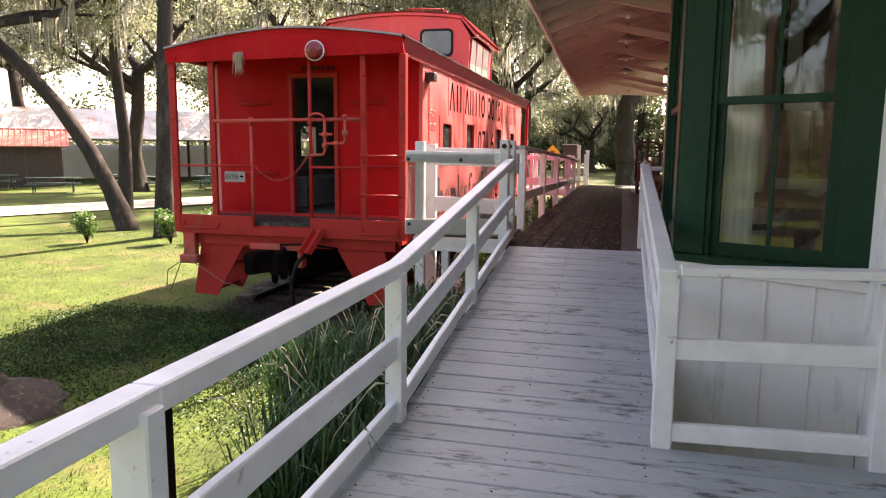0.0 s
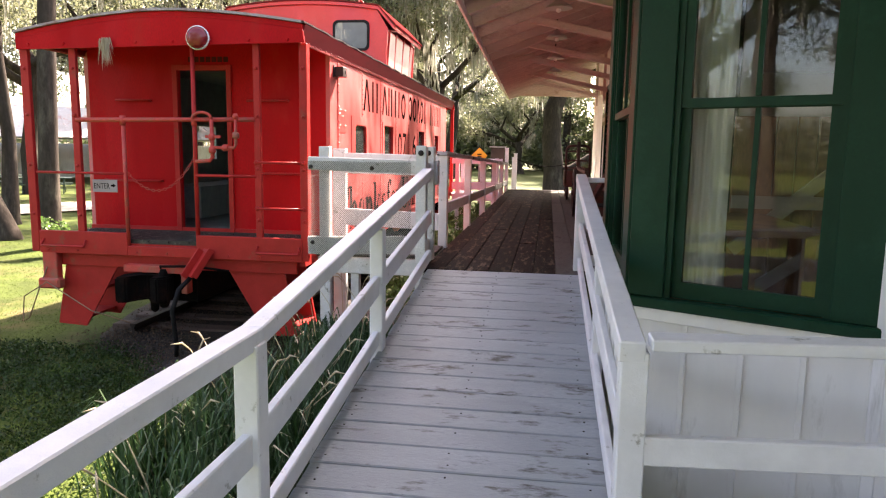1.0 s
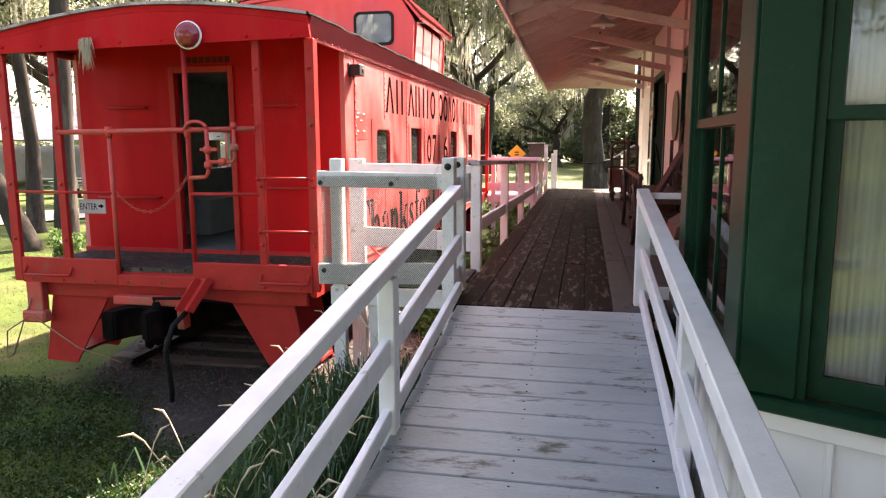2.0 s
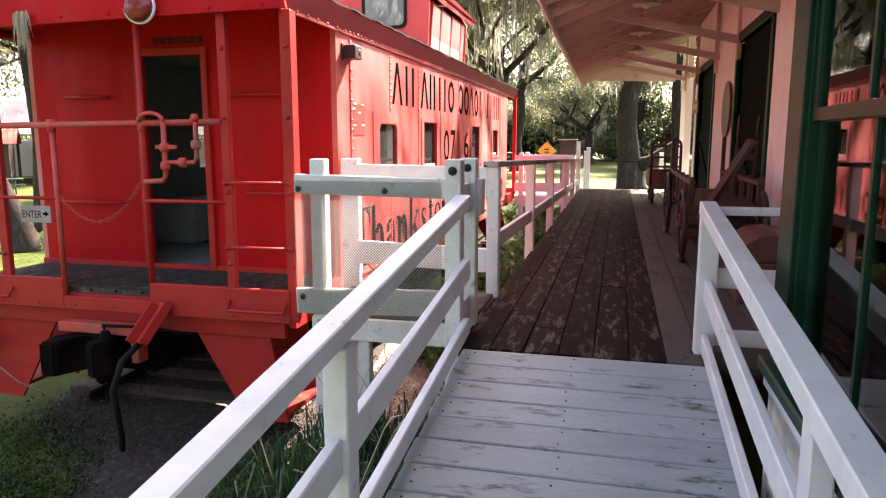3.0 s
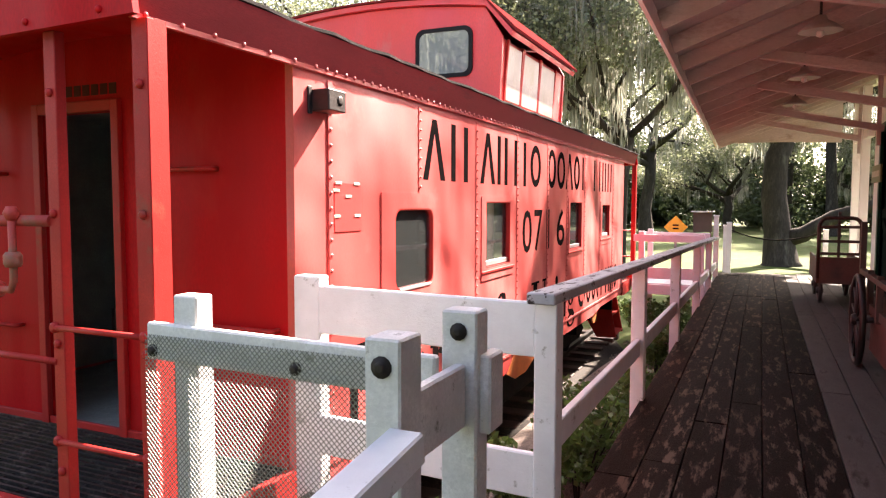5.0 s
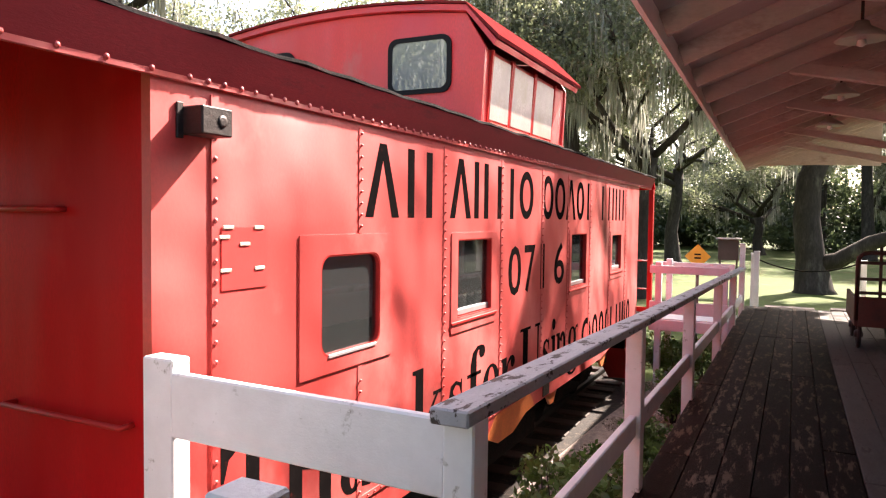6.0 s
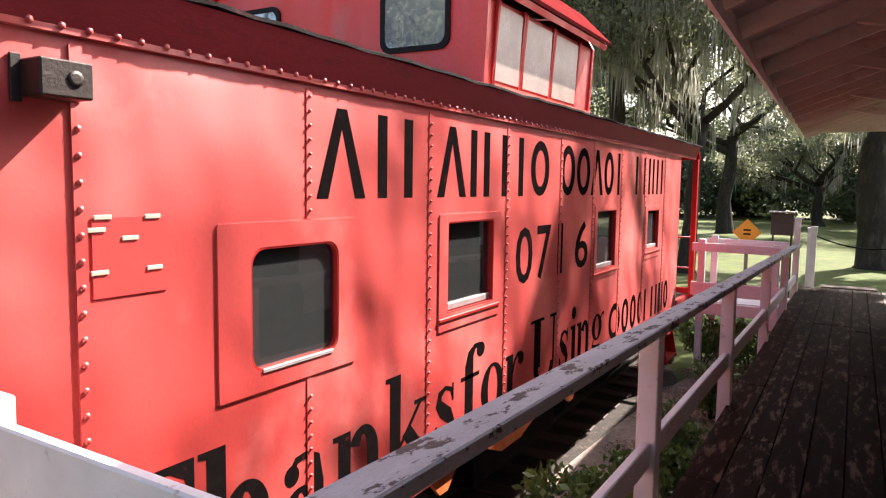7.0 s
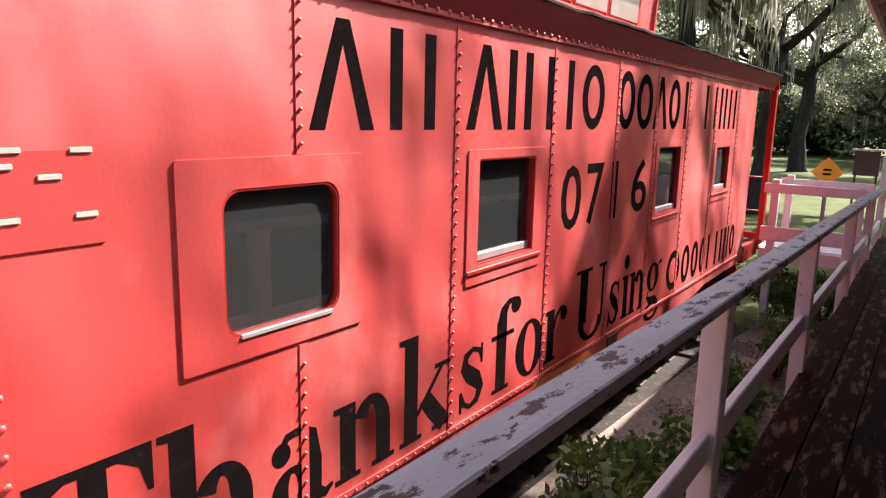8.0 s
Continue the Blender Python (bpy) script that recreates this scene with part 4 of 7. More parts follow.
        for u0, u1, z0 in ((-0.3, 0.0, -0.3), (-0.2, 0.12, 0.03)):
            bm = bmesh.new()
            box(bm, min(x + d * u0, x + d * u1), max(x + d * u0, x + d * u1), min(yo - s * 0.115, yo - s * 0.735), max(yo - s * 0.115, yo - s * 0.735), z0, z0 + 0.03)
            part("tread", bm, M_REDTRIM, step)
    # coupler, buffer plate, drawbar
    bm = bmesh.new()
    cx = CMID - 0.12
    head = [(-0.13, -0.7), (0.13, -0.7), (0.13, 0.0), (0.23, 0.08), (0.25, 0.26), (0.18, 0.36), (0.08, 0.33), (0.07, 0.24), (0.13, 0.2), (0.1, 0.13), (-0.06, 0.12), (-0.13, 0.22), (-0.16, 0.38), (-0.27, 0.42), (-0.31, 0.2), (-0.22, 0.04), (-0.13, 0.0)]
    prism(bm, [(cx + u, yo + s * v) for u, v in (head if s > 0 else reversed(head))], 2, 0.05, 0.33)
    bmesh.ops.bevel(bm, geom=[e for e in bm.edges], offset=0.018, segments=2, affect="EDGES")
    lathe(bm, (cx + 0.17, yo + s * 0.2, -0.02), (0, 0, 1), [(0, 0.03), (0.02, 0.05), (0.06, 0.06), (0.34, 0.06), (0.38, 0.045), (0.42, 0.03)], 12)
    lathe(bm, (cx - 0.05, yo + s * 0.02, -0.12), (0, 0, 1), [(0, 0.02), (0.03, 0.045), (0.12, 0.05), (0.2, 0.09)], 10)
    tube(bm, [(cx + 0.1, yo + s * 0.1, 0.36), (cx + 0.1, yo + s * 0.14, 0.42), (cx + 0.5, yo + s * 0.16, 0.44), (cx + 0.9, yo + s * 0.14, 0.40)], 0.014, 6)
    part("coupler", bm, M_BLACK, caboose, "black cast coupler")
    bm = bmesh.new()
    box(bm, cx - 0.35, cx + 0.4, min(yo, yo + s * 0.12), max(yo, yo + s * 0.12), 0.34, 0.42, bevel=0.006)
    box(bm, cx + 0.33, cx + 0.4, min(yo, yo + s * 0.12), max(yo, yo + s * 0.12), 0.12, 0.36, bevel=0.006)
    part("coupler_guard", bm, M_RUST, caboose)
    bm = bmesh.new()
    beam(bm, (-3.66, yo + s * 0.08, 0.62), (-3.79, yo + s * 0.24, 0.34), 0.12, 0.02)
    beam(bm, (-3.60, yo + s * 0.1, 0.62), (-3.73, yo + s * 0.26, 0.34), 0.02, 0.07)
    beam(bm, (-3.72, yo + s * 0.1, 0.62), (-3.85, yo + s * 0.26, 0.34), 0.02, 0.07)
    part("brake_bracket", bm, M_REDTRIM, caboose)
    bm = bmesh.new()
    tube(bm, [(-3.8, yo + s * 0.2, 0.32), (-3.85, yo + s * 0.36, 0.22), (-3.9, yo + s * 0.42, 0.0), (-3.9, yo + s * 0.36, -0.4), (-3.92, yo + s * 0.34, GROUND + 0.1)], [0.024, 0.026, 0.026, 0.026, 0.024], 10)
    part("air_hose", bm, M_RUBBER, caboose, "black rubber air hose")
# air pipe, valve and chain at the near porch
bm = bmesh.new()
yo = PORCH - 0.07
arc = [(-3.79 + 0.0 + 0.11 - 0.11 * math.cos(a), yo, 2.02 + 0.07 * math.sin(a)) for a in [math.pi * k / 8 for k in range(9)]]
tube(bm, arc, 0.016, 8)
tube(bm, [(-3.57, yo, 2.02), (-3.57, yo, 1.62), (-3.6, yo, 1.58), (-3.76, yo, 1.57)], 0.02, 8)
tube(bm, [(-3.57, yo, 1.72), (-3.32, yo, 1.72), (-3.30, yo, 1.76), (-3.30, yo, 2.08)], 0.016, 8)
for p, ax in (((-3.57, yo, 1.80), (0, 0, 1)), ((-3.57, yo, 1.66), (0, 0, 1)), ((-3.30, yo, 1.82), (0, 0, 1)), ((-3.45, yo, 1.72), (1, 0, 0))):
    lathe(bm, p, ax, [(0, 0.03), (0.015, 0.038), (0.05, 0.038), (0.065, 0.028)], 10)
box(bm, -3.64, -3.47, yo - 0.014, yo + 0.014, 1.82, 1.85)
lathe(bm, (-3.30, yo, 2.02), (0, 0, 1), [(0, 0.02), (0.03, 0.034), (0.06, 0.02)], 10)
part("air_pipe", bm, M_RUST, caboose, "rusty air pipe with valves")
bm = bmesh.new()
pts = [(-4.62 + 0.83 * k / 24, PORCH - 0.03, 1.52 - 0.30 * (1 - (2 * k / 24 - 0.92) ** 2) + 0.05 * k / 24) for k in range(25)]
for i, (p, q) in enumerate(zip(pts, pts[1:])):
    d = Vector(q) - Vector(p)
    mid = (Vector(p) + Vector(q)) / 2
    side = d.normalized().cross(Vector((0, 1, 0)) if i % 2 else Vector((0, 0.2, 1)).normalized()).normalized() * 0.011
    tube(bm, [mid - d * 0.62 + side * 0, mid - d * 0.3 + side, mid + d * 0.3 + side, mid + d * 0.62, mid + d * 0.3 - side, mid - d * 0.3 - side, mid - d * 0.62], 0.004, 5)
part("chain", bm, M_RUST, caboose, "rusty hanging chain")
# marker lamp over the near porch
bm = bmesh.new()
lathe(bm, (-3.66, PORCH - 0.10, 2.845), (0.1, -1, 0.0), [(0, 0.09), (0.03, 0.122), (0.05, 0.125), (0.058, 0.115)], 28)
lamp = part("marker_lamp", bm, M_LAMPWHITE, caboose, "white-rimmed lamp")
bm = bmesh.new()
lathe(bm, (-3.655, PORCH - 0.157, 2.845), (0.1, -1, 0.0), [(0, 0.114), (0.022, 0.106), (0.042, 0.08), (0.052, 0.045), (0.056, 0.005)], 28)
part("lens", bm, M_LENS, lamp, "dark red glass lens")

# underframe, wheels and rails
bm = bmesh.new()
box(bm, CMID - 0.3, CMID + 0.3, CY0 - 0.9, CY1 + 0.9, 0.0, 0.4)
part("underframe", bm, M_BLACK, caboose, "black steel centre sill")
for k in range(8):
    yy = CY0 + 0.4 + k * 1.25
    bm = bmesh.new()
    box(bm, CX0 + 0.1, CX1 - 0.1, yy - 0.06, yy + 0.06, 0.25, 0.5)
    part("cross_beam", bm, M_BLACK, caboose)
bm = bmesh.new()
box(bm, CX1 - 0.9, CX1 - 0.35, 12.0, 13.8, -0.15, 0.3, bevel=0.02)
part("tool_locker", bm, M_BLACK, caboose)
RAIL_T = GROUND + 0.2
for yc in (10.0, 15.9):
    bm = bmesh.new()
    for x in (CMID - 1.0, CMID + 1.0):
        prism(bm, [(yc - 1.1, -0.05), (yc - 0.9, 0.1), (yc - 0.3, 0.16), (yc + 0.3, 0.16), (yc + 0.9, 0.1), (yc + 1.1, -0.05), (yc + 0.8, -0.16), (yc - 0.8, -0.16)], 0, x - 0.06, x + 0.06)
    box(bm, CMID - 1.0, CMID + 1.0, yc - 0.2, yc + 0.2, -0.1, 0.2)
    truck = part("truck_frame", bm, M_BLACK, caboose)
    for ya in (yc - 0.85, yc + 0.85):
        bm = bmesh.new()
        for x, d in ((CMID - 0.72, -1), (CMID + 0.72, 1)):
            lathe(bm, (x, ya, RAIL_T + 0.42), (d, 0, 0), [(-0.02, 0.45), (0.03, 0.45), (0.035, 0.42), (0.12, 0.415), (0.13, 0.36), (0.08, 0.3), (0.1, 0.14), (0.15, 0.1)], 28)
        tube(bm, [(CMID - 1.05, ya, RAIL_T + 0.42), (CMID + 1.05, ya, RAIL_T + 0.42)], 0.08, 12)
        part("wheelset", bm, M_BLACK, truck)
track = thing("railroad_track", (CMID, 12, GROUND), "rusty steel rails on old wooden ties", "track")
for x in (CMID - 0.78, CMID + 0.78):
    bm = bmesh.new()
    prism(bm, [(x - 0.07, GROUND + 0.08), (x + 0.07, GROUND + 0.08), (x + 0.07, GROUND + 0.095), (x + 0.012, GROUND + 0.11), (x + 0.012, GROUND + 0.16), (x + 0.035, GROUND + 0.17), (x + 0.035, RAIL_T), (x - 0.035, RAIL_T), (x - 0.035, GROUND + 0.17), (x - 0.012, GROUND + 0.16), (x - 0.012, GROUND + 0.11), (x - 0.07, GROUND + 0.095)], 1, 7.7, 19.5)
    part("rail", bm, M_BOLT, track)
tie_me = chamfered("tie", M_SHED, 2.5, 0.22, 0.16, 0.01)
for k in range(22):
    put_piece("tie", tie_me, track, pose(CMID, 8.1 + 0.53 * k, GROUND + 0.03, 0, 0, rnd.uniform(-2, 2)))

# cupola
QY0, QY1 = 11.68, 14.0
bm = bmesh.new()


def arch(x):
    return 4.12 - 0.10 * (abs(x - CMID) / 1.3) ** 2


def end_outline():
    pts = [(CMID - 1.42, 2.85), (CMID + 1.42, 2.85), (CMID + 1.46, 3.70), (CMID + 1.28, 4.02)]
    top = [CMID + 1.28 - 2.56 * k / 10 for k in range(11)]
    return pts[:3] + [(x, arch(x) - 0.03) for x in top] + [(CMID - 1.46, 3.70)]


QW = ((CMID + 0.545, CMID + 1.13), (CMID - 1.13, CMID - 0.545))
for a, b in ((QY0, QY0 + 0.04), (QY1 - 0.04, QY1)):
    bm = bmesh.new()
    prism(bm, end_outline(), 1, a, b)
    qe = part("cupola_end", bm, M_REDCUP, caboose)
    s = -1 if a == QY0 else 1
    yy = a if s < 0 else b
    for x0, x1 in QW:
        bm = bmesh.new()
        ring_plate(bm, rounded(x0 - 0.02, x1 + 0.02, 3.345, 3.84, 0.09), rounded(x0 + 0.02, x1 - 0.02, 3.385, 3.80, 0.07), 1, yy - 0.02 * (1 if s < 0 else 0), yy + 0.02 * (1 if s > 0 else 0))
        gk = part("window_gasket", bm, M_RUBBER, qe)
        bm = bmesh.new()
        prism(bm, rounded(x0, x1, 3.365, 3.82, 0.08), 1, yy + s * 0.008 - 0.003, yy + s * 0.008 + 0.003)
        part("pane", bm, mat("cupola_glass", (0.26, 0.30, 0.31), rough=0.02, metal=0.5, var=0.1, bump=0, spec=1.0), gk)
for s in (1, -1):
    bm = bmesh.new()
    prism(bm, [(CMID + s * 1.40, 2.85), (CMID + s * 1.44, 3.70), (CMID + s * 1.40, 3.70), (CMID + s * 1.36, 2.85)], 1, QY0 + 0.04, QY1 - 0.04)
    side = part("cupola_side", bm, M_REDCUP, caboose)
    for k, (y0, y1, m_) in enumerate(((11.86, 12.28, M_CUPGLASS), (12.36, 12.9, M_CUPGLASS), (12.98, 13.55, M_CUPGLASS))):
        bm = bmesh.new()
        xa = CMID + s * 1.43
        prism(bm, [(xa, 3.12), (xa + s * 0.03, 3.66), (xa + s * 0.012, 3.66), (xa - s * 0.018, 3.12)], 1, y0, y1)
        pn = part("side_pane", bm, m_, side)
        for yy in (y0 - 0.03, y1 + 0.01):
            bm = bmesh.new()
            prism(bm, [(xa - s * 0.01, 3.08), (xa + s * 0.045, 3.70), (xa + s * 0.02, 3.70), (xa - s * 0.03, 3.08)], 1, yy, yy + 0.03)
            part("pane_frame", bm, M_REDTRIM, pn)
    bm = bmesh.new()
    box(bm, CMID + s * 1.42 - 0.05, CMID + s * 1.42 + 0.05, QY0 + 0.1, QY1 - 0.1, 3.04, 3.085)
    part("side_ledge", bm, M_RUST, side)
bm = bmesh.new()
top = [CMID + 1.30 - 2.6 * k / 12 for k in range(13)]
outline = [(CMID + 1.56, 3.69)] + [(x, arch(x) - 0.02) for x in top] + [(CMID - 1.56, 3.69)]
outline2 = [(CMID - 1.58, 3.735)] + [(x, arch(x) + 0.03) for x in reversed(top)] + [(CMID + 1.58, 3.735)]
prism(bm, outline + outline2, 1, QY0 - 0.05, QY1 + 0.05)
part("cupola_roof", bm, M_REDCUP, caboose)
bm = bmesh.new()
prism(bm, [(CMID + 1.60, 3.738)] + [(x, arch(x) + 0.036) for x in top] + [(CMID - 1.60, 3.738)] + [(CMID - 1.61, 3.765)] + [(x, arch(x) + 0.055) for x in reversed(top)] + [(CMID + 1.61, 3.765)], 1, QY0 - 0.07, QY1 + 0.07)
part("cupola_roof_cover", bm, M_CUPROOF, caboose, "dull maroon cupola roof sheet")
bm = bmesh.new()
for yy in (12.0, 13.6):
    tube(bm, [(CMID + 0.9, yy, 4.05), (CMID + 0.88, yy, 4.24), (CMID + 0.2, yy, 4.28), (CMID + 0.18, yy, 4.1)], 0.014, 6)
tube(bm, [(CMID + 0.88, 12.0, 4.24), (CMID + 0.88, 13.6, 4.24)], 0.014, 6)
part("roof_rail", bm, M_REDTRIM, caboose)

# ---- lettering on the caboose ----
def flat_shapes(name, polys, parent, x=CX1 + 0.0008, material=M_LETTER, label=""):
    """Painted shapes on the car side from outlines in (y, z); each stroke lies a hair above the last."""
    bm = bmesh.new()
    for i, poly in enumerate(polys):
        lo = x + 0.00012 * (i % 6)
        prism(bm, poly, 0, x - 0.004, lo)
    return part(name, bm, material, parent, label)


def quad_strip(path, widths):
    """Outlines of a pen stroke of changing width along a path, as one polygon a step."""
    out = []
    n = len(path)
    edge = []
    for i, (u, v) in enumerate(path):
        a, b = path[max(i - 1, 0)], path[min(i + 1, n - 1)]
        du, dv = b[0] - a[0], b[1] - a[1]
        ln = math.hypot(du, dv) or 1
        w = widths[i] / 2
        edge.append(((u - dv / ln * w, v + du / ln * w), (u + dv / ln * w, v - du / ln * w)))
    for e0, e1 in zip(edge, edge[1:]):
        out.append([e0[0], e0[1], e1[1], e1[0]])
    return out


def ring_shape(cu, cv, ru, rv, wu, wv, a0=0, a1=360, n=22):
    """An oval stroke, heavy at the sides and fine at top and foot."""
    out = []
    for k in range(n):
        t0, t1 = (radians(a0 + (a1 - a0) * (k + d) / n) for d in (0, 1.02))
        out.append([(cu + ru * math.cos(t0), cv + rv * math.sin(t0)), (cu + ru * math.cos(t1), cv + rv * math.sin(t1)),
                    (cu + (ru - wu) * math.cos(t1), cv + (rv - wv) * math.sin(t1)), (cu + (ru - wu) * math.cos(t0), cv + (rv - wv) * math.sin(t0))])
    return out


def rect(u0, u1, v0, v1):
    return [[(u0, v0), (u1, v0), (u1, v1), (u0, v1)]]


def disc(cu, cv, r, n=14):
    return [[(cu + r * math.cos(2 * math.pi * k / n), cv + r * math.sin(2 * math.pi * k / n)) for k in range(n)]]


ST, HL, ASC = 0.27, 0.07, 1.53


def stem(u, v0, v1, foot=True, head=True, w=ST):
    s = rect(u, u + w, v0, v1)
    if foot:
        s += rect(u - 0.09, u + w + 0.09, v0, v0 + HL)
    if head:
        s += [[(u - 0.11, v1), (u - 0.11, v1 - HL), (u, v1 - 0.09), (u, v1)]]
    return s


def arch_to(u0, u1, top):
    """The shoulder from a stem at u0 into a stem at u1."""
    r = (u1 + ST - u0) / 2
    c = u0 + r
    return ring_shape(c, top - 0.46, r, 0.46, ST, 0.13, 0, 150, 14) + rect(u1, u1 + ST, 0, top - 0.45) + rect(u1 - 0.09, u1 + ST + 0.09, 0, HL)


def glyph(c):
    """Outlines and width of a bold book face, in units of the x-height."""
    if c == "T":
        return rect(0.0, 1.34, ASC - 0.09, ASC) + rect(0.52, 0.82, 0, ASC) + rect(0.36, 0.98, 0, HL) + [[(0.0, ASC), (0.0, ASC - 0.46), (0.06, ASC - 0.46), (0.16, ASC - 0.2), (0.4, ASC - 0.08), (0.4, ASC)], [(1.34, ASC), (0.94, ASC), (0.94, ASC - 0.08), (1.18, ASC - 0.2), (1.28, ASC - 0.46), (1.34, ASC - 0.46)]], 1.34
    if c == "h":
        return stem(0.08, 0, ASC) + arch_to(0.28, 0.74, 1.0), 1.12
    if c == "n":
        return stem(0.08, 0, 1.0) + arch_to(0.28, 0.74, 1.0), 1.12
    if c == "r":
        return stem(0.08, 0, 1.0) + quad_strip([(0.34, 0.6), (0.42, 0.84), (0.58, 0.95), (0.74, 0.93)], [0.07, 0.08, 0.1, 0.12]) + disc(0.73, 0.84, 0.14), 0.88
    if c == "i":
        return stem(0.1, 0, 1.0) + disc(0.22, 1.32, 0.165), 0.48
    if c == "k":
        return stem(0.08, 0, ASC) + quad_strip([(0.34, 0.36), (0.62, 0.66), (0.9, 0.97)], [0.07, 0.07, 0.07]) + quad_strip([(0.5, 0.58), (0.72, 0.3), (0.96, 0.03)], [0.24, 0.27, 0.27]) + rect(0.72, 1.14, 0.93, 1.0) + rect(0.68, 1.18, 0, HL), 1.2
    if c == "a":
        return ring_shape(0.34, 0.28, 0.32, 0.29, 0.24, 0.08) + quad_strip([(0.66, 0.55), (0.66, 0.3), (0.7, 0.08), (0.86, 0.03), (0.98, 0.1)], [ST, ST, 0.22, 0.12, 0.05]) + quad_strip([(0.14, 0.78), (0.26, 0.94), (0.46, 0.965), (0.62, 0.86), (0.66, 0.5)], [0.1, 0.1, 0.1, 0.2, ST]) + disc(0.17, 0.76, 0.14), 0.98
    if c == "s":
        return quad_strip([(0.68, 0.7), (0.6, 0.9), (0.4, 0.96), (0.2, 0.88), (0.16, 0.72), (0.3, 0.58), (0.52, 0.45), (0.64, 0.28), (0.54, 0.1), (0.34, 0.04), (0.16, 0.12), (0.07, 0.32)], [0.05, 0.09, 0.08, 0.15, 0.22, 0.27, 0.28, 0.22, 0.14, 0.08, 0.09, 0.05]) + rect(0.03, 0.1, 0.0, 0.34) + rect(0.64, 0.7, 0.68, 1.0), 0.8
    if c == "f":
        return stem(0.14, 0, 1.2, head=False) + quad_strip([(0.275, 1.15), (0.32, 1.38), (0.46, 1.5), (0.62, 1.5)], [ST, 0.2, 0.1, 0.1]) + disc(0.66, 1.4, 0.14) + rect(0.0, 0.62, 0.92, 1.0), 0.74
    if c == "o":
        return ring_shape(0.48, 0.5, 0.48, 0.52, 0.28, 0.07), 0.98
    if c == "g":
        return ring_shape(0.42, 0.64, 0.36, 0.37, 0.22, 0.07) + ring_shape(0.46, -0.24, 0.44, 0.24, 0.16, 0.08) + quad_strip([(0.2, 0.32), (0.12, 0.18), (0.3, 0.06), (0.62, 0.02), (0.82, -0.12)], [0.06, 0.1, 0.2, 0.22, 0.14]) + quad_strip([(0.68, 0.84), (0.8, 0.97), (0.92, 0.96)], [0.06, 0.07, 0.12]), 0.98
    if c == "U":
        return rect(0.16, 0.46, 0.4, ASC) + rect(0.0, 0.62, ASC - HL, ASC) + rect(1.06, 1.15, 0.4, ASC) + rect(0.9, 1.3, ASC - HL, ASC) + ring_shape(0.655, 0.42, 0.495, 0.44, 0.2, 0.1, 180, 360, 16), 1.32
    return [], 0.5


def painted(row, base, xh):
    """Painted letters, each from its start to its end along the side."""
    for c, a, b in row:
        polys, w = glyph(c)
        k = (b - a) / w
        flat_shapes("painted_letter", [[(a + p[0] * k, base + p[1] * xh) for p in poly] for poly in polys], caboose)


painted((("T", 8.545, 8.955), ("h", 8.985, 9.41), ("a", 9.455, 9.81), ("n", 9.83, 10.25), ("k", 10.29, 10.77), ("s", 10.81, 11.09), ("f", 11.15, 11.47), ("o", 11.45, 11.83), ("r", 11.85, 12.19),
         ("U", 12.32, 12.92), ("s", 12.96, 13.21), ("i", 13.25, 13.42), ("n", 13.43, 13.81), ("g", 13.84, 14.27)), 0.675, 0.37)


def marks(row, base, height, stroke):
    """Plain painted shapes that stand for a company's name: (shape, start, end)."""
    for shape, a, b in row:
        t = base + height
        m = (a + b) / 2
        if shape == "peak":
            polys = [[(a, base), (a + stroke, base), (m + stroke * 0.35, t), (m - stroke * 0.45, t)], [(b - stroke, base), (b, base), (m + stroke * 0.45, t), (m - stroke * 0.35, t)]]
        elif shape == "bar":
            polys = rect(m - stroke / 2, m + stroke / 2, base, t)
        elif shape == "pair":
            polys = rect(a, a + stroke, base, t) + rect(b - stroke, b, base, t)
        else:
            bm = bmesh.new()
            ovals = [[(m + ru * math.cos(t), base + height / 2 + rv * math.sin(t)) for t in (2 * math.pi * k / 28 for k in range(28))] for ru, rv in (((b - a) / 2, height / 2), ((b - a) / 2 - stroke, height / 2 - stroke * 0.85))]
            ring_plate(bm, *ovals, 0, CX1 - 0.002, CX1 + 0.0012)
            part("painted_mark", bm, M_LETTER, caboose)
            continue
        flat_shapes("painted_mark", polys, caboose)


marks((("peak", 9.694, 10.082), ("bar", 10.07, 10.40), ("bar", 10.40, 10.58), ("peak", 10.81, 11.18), ("pair", 11.24, 11.52), ("bar", 11.62, 11.9), ("bar", 11.98, 12.12), ("round", 12.24, 12.62),
       ("round", 12.886, 13.24), ("round", 13.29, 13.66), ("peak", 13.69, 14.07), ("round", 14.10, 14.42), ("bar", 14.44, 14.77), ("bar", 15.25, 15.40), ("bar", 15.62, 15.74), ("pair", 15.86, 16.14), ("pair", 16.26, 16.58)), 2.262, 0.443, 0.088)
marks((("round", 14.42, 14.84), ("round", 14.90, 15.18), ("round", 15.24, 15.50), ("round", 15.56, 15.78), ("bar", 15.84, 15.98), ("bar", 16.14, 16.36), ("bar", 16.42, 16.52), ("pair", 16.60, 16.84), ("round", 16.90, 17.14)), 0.675, 0.40, 0.085)


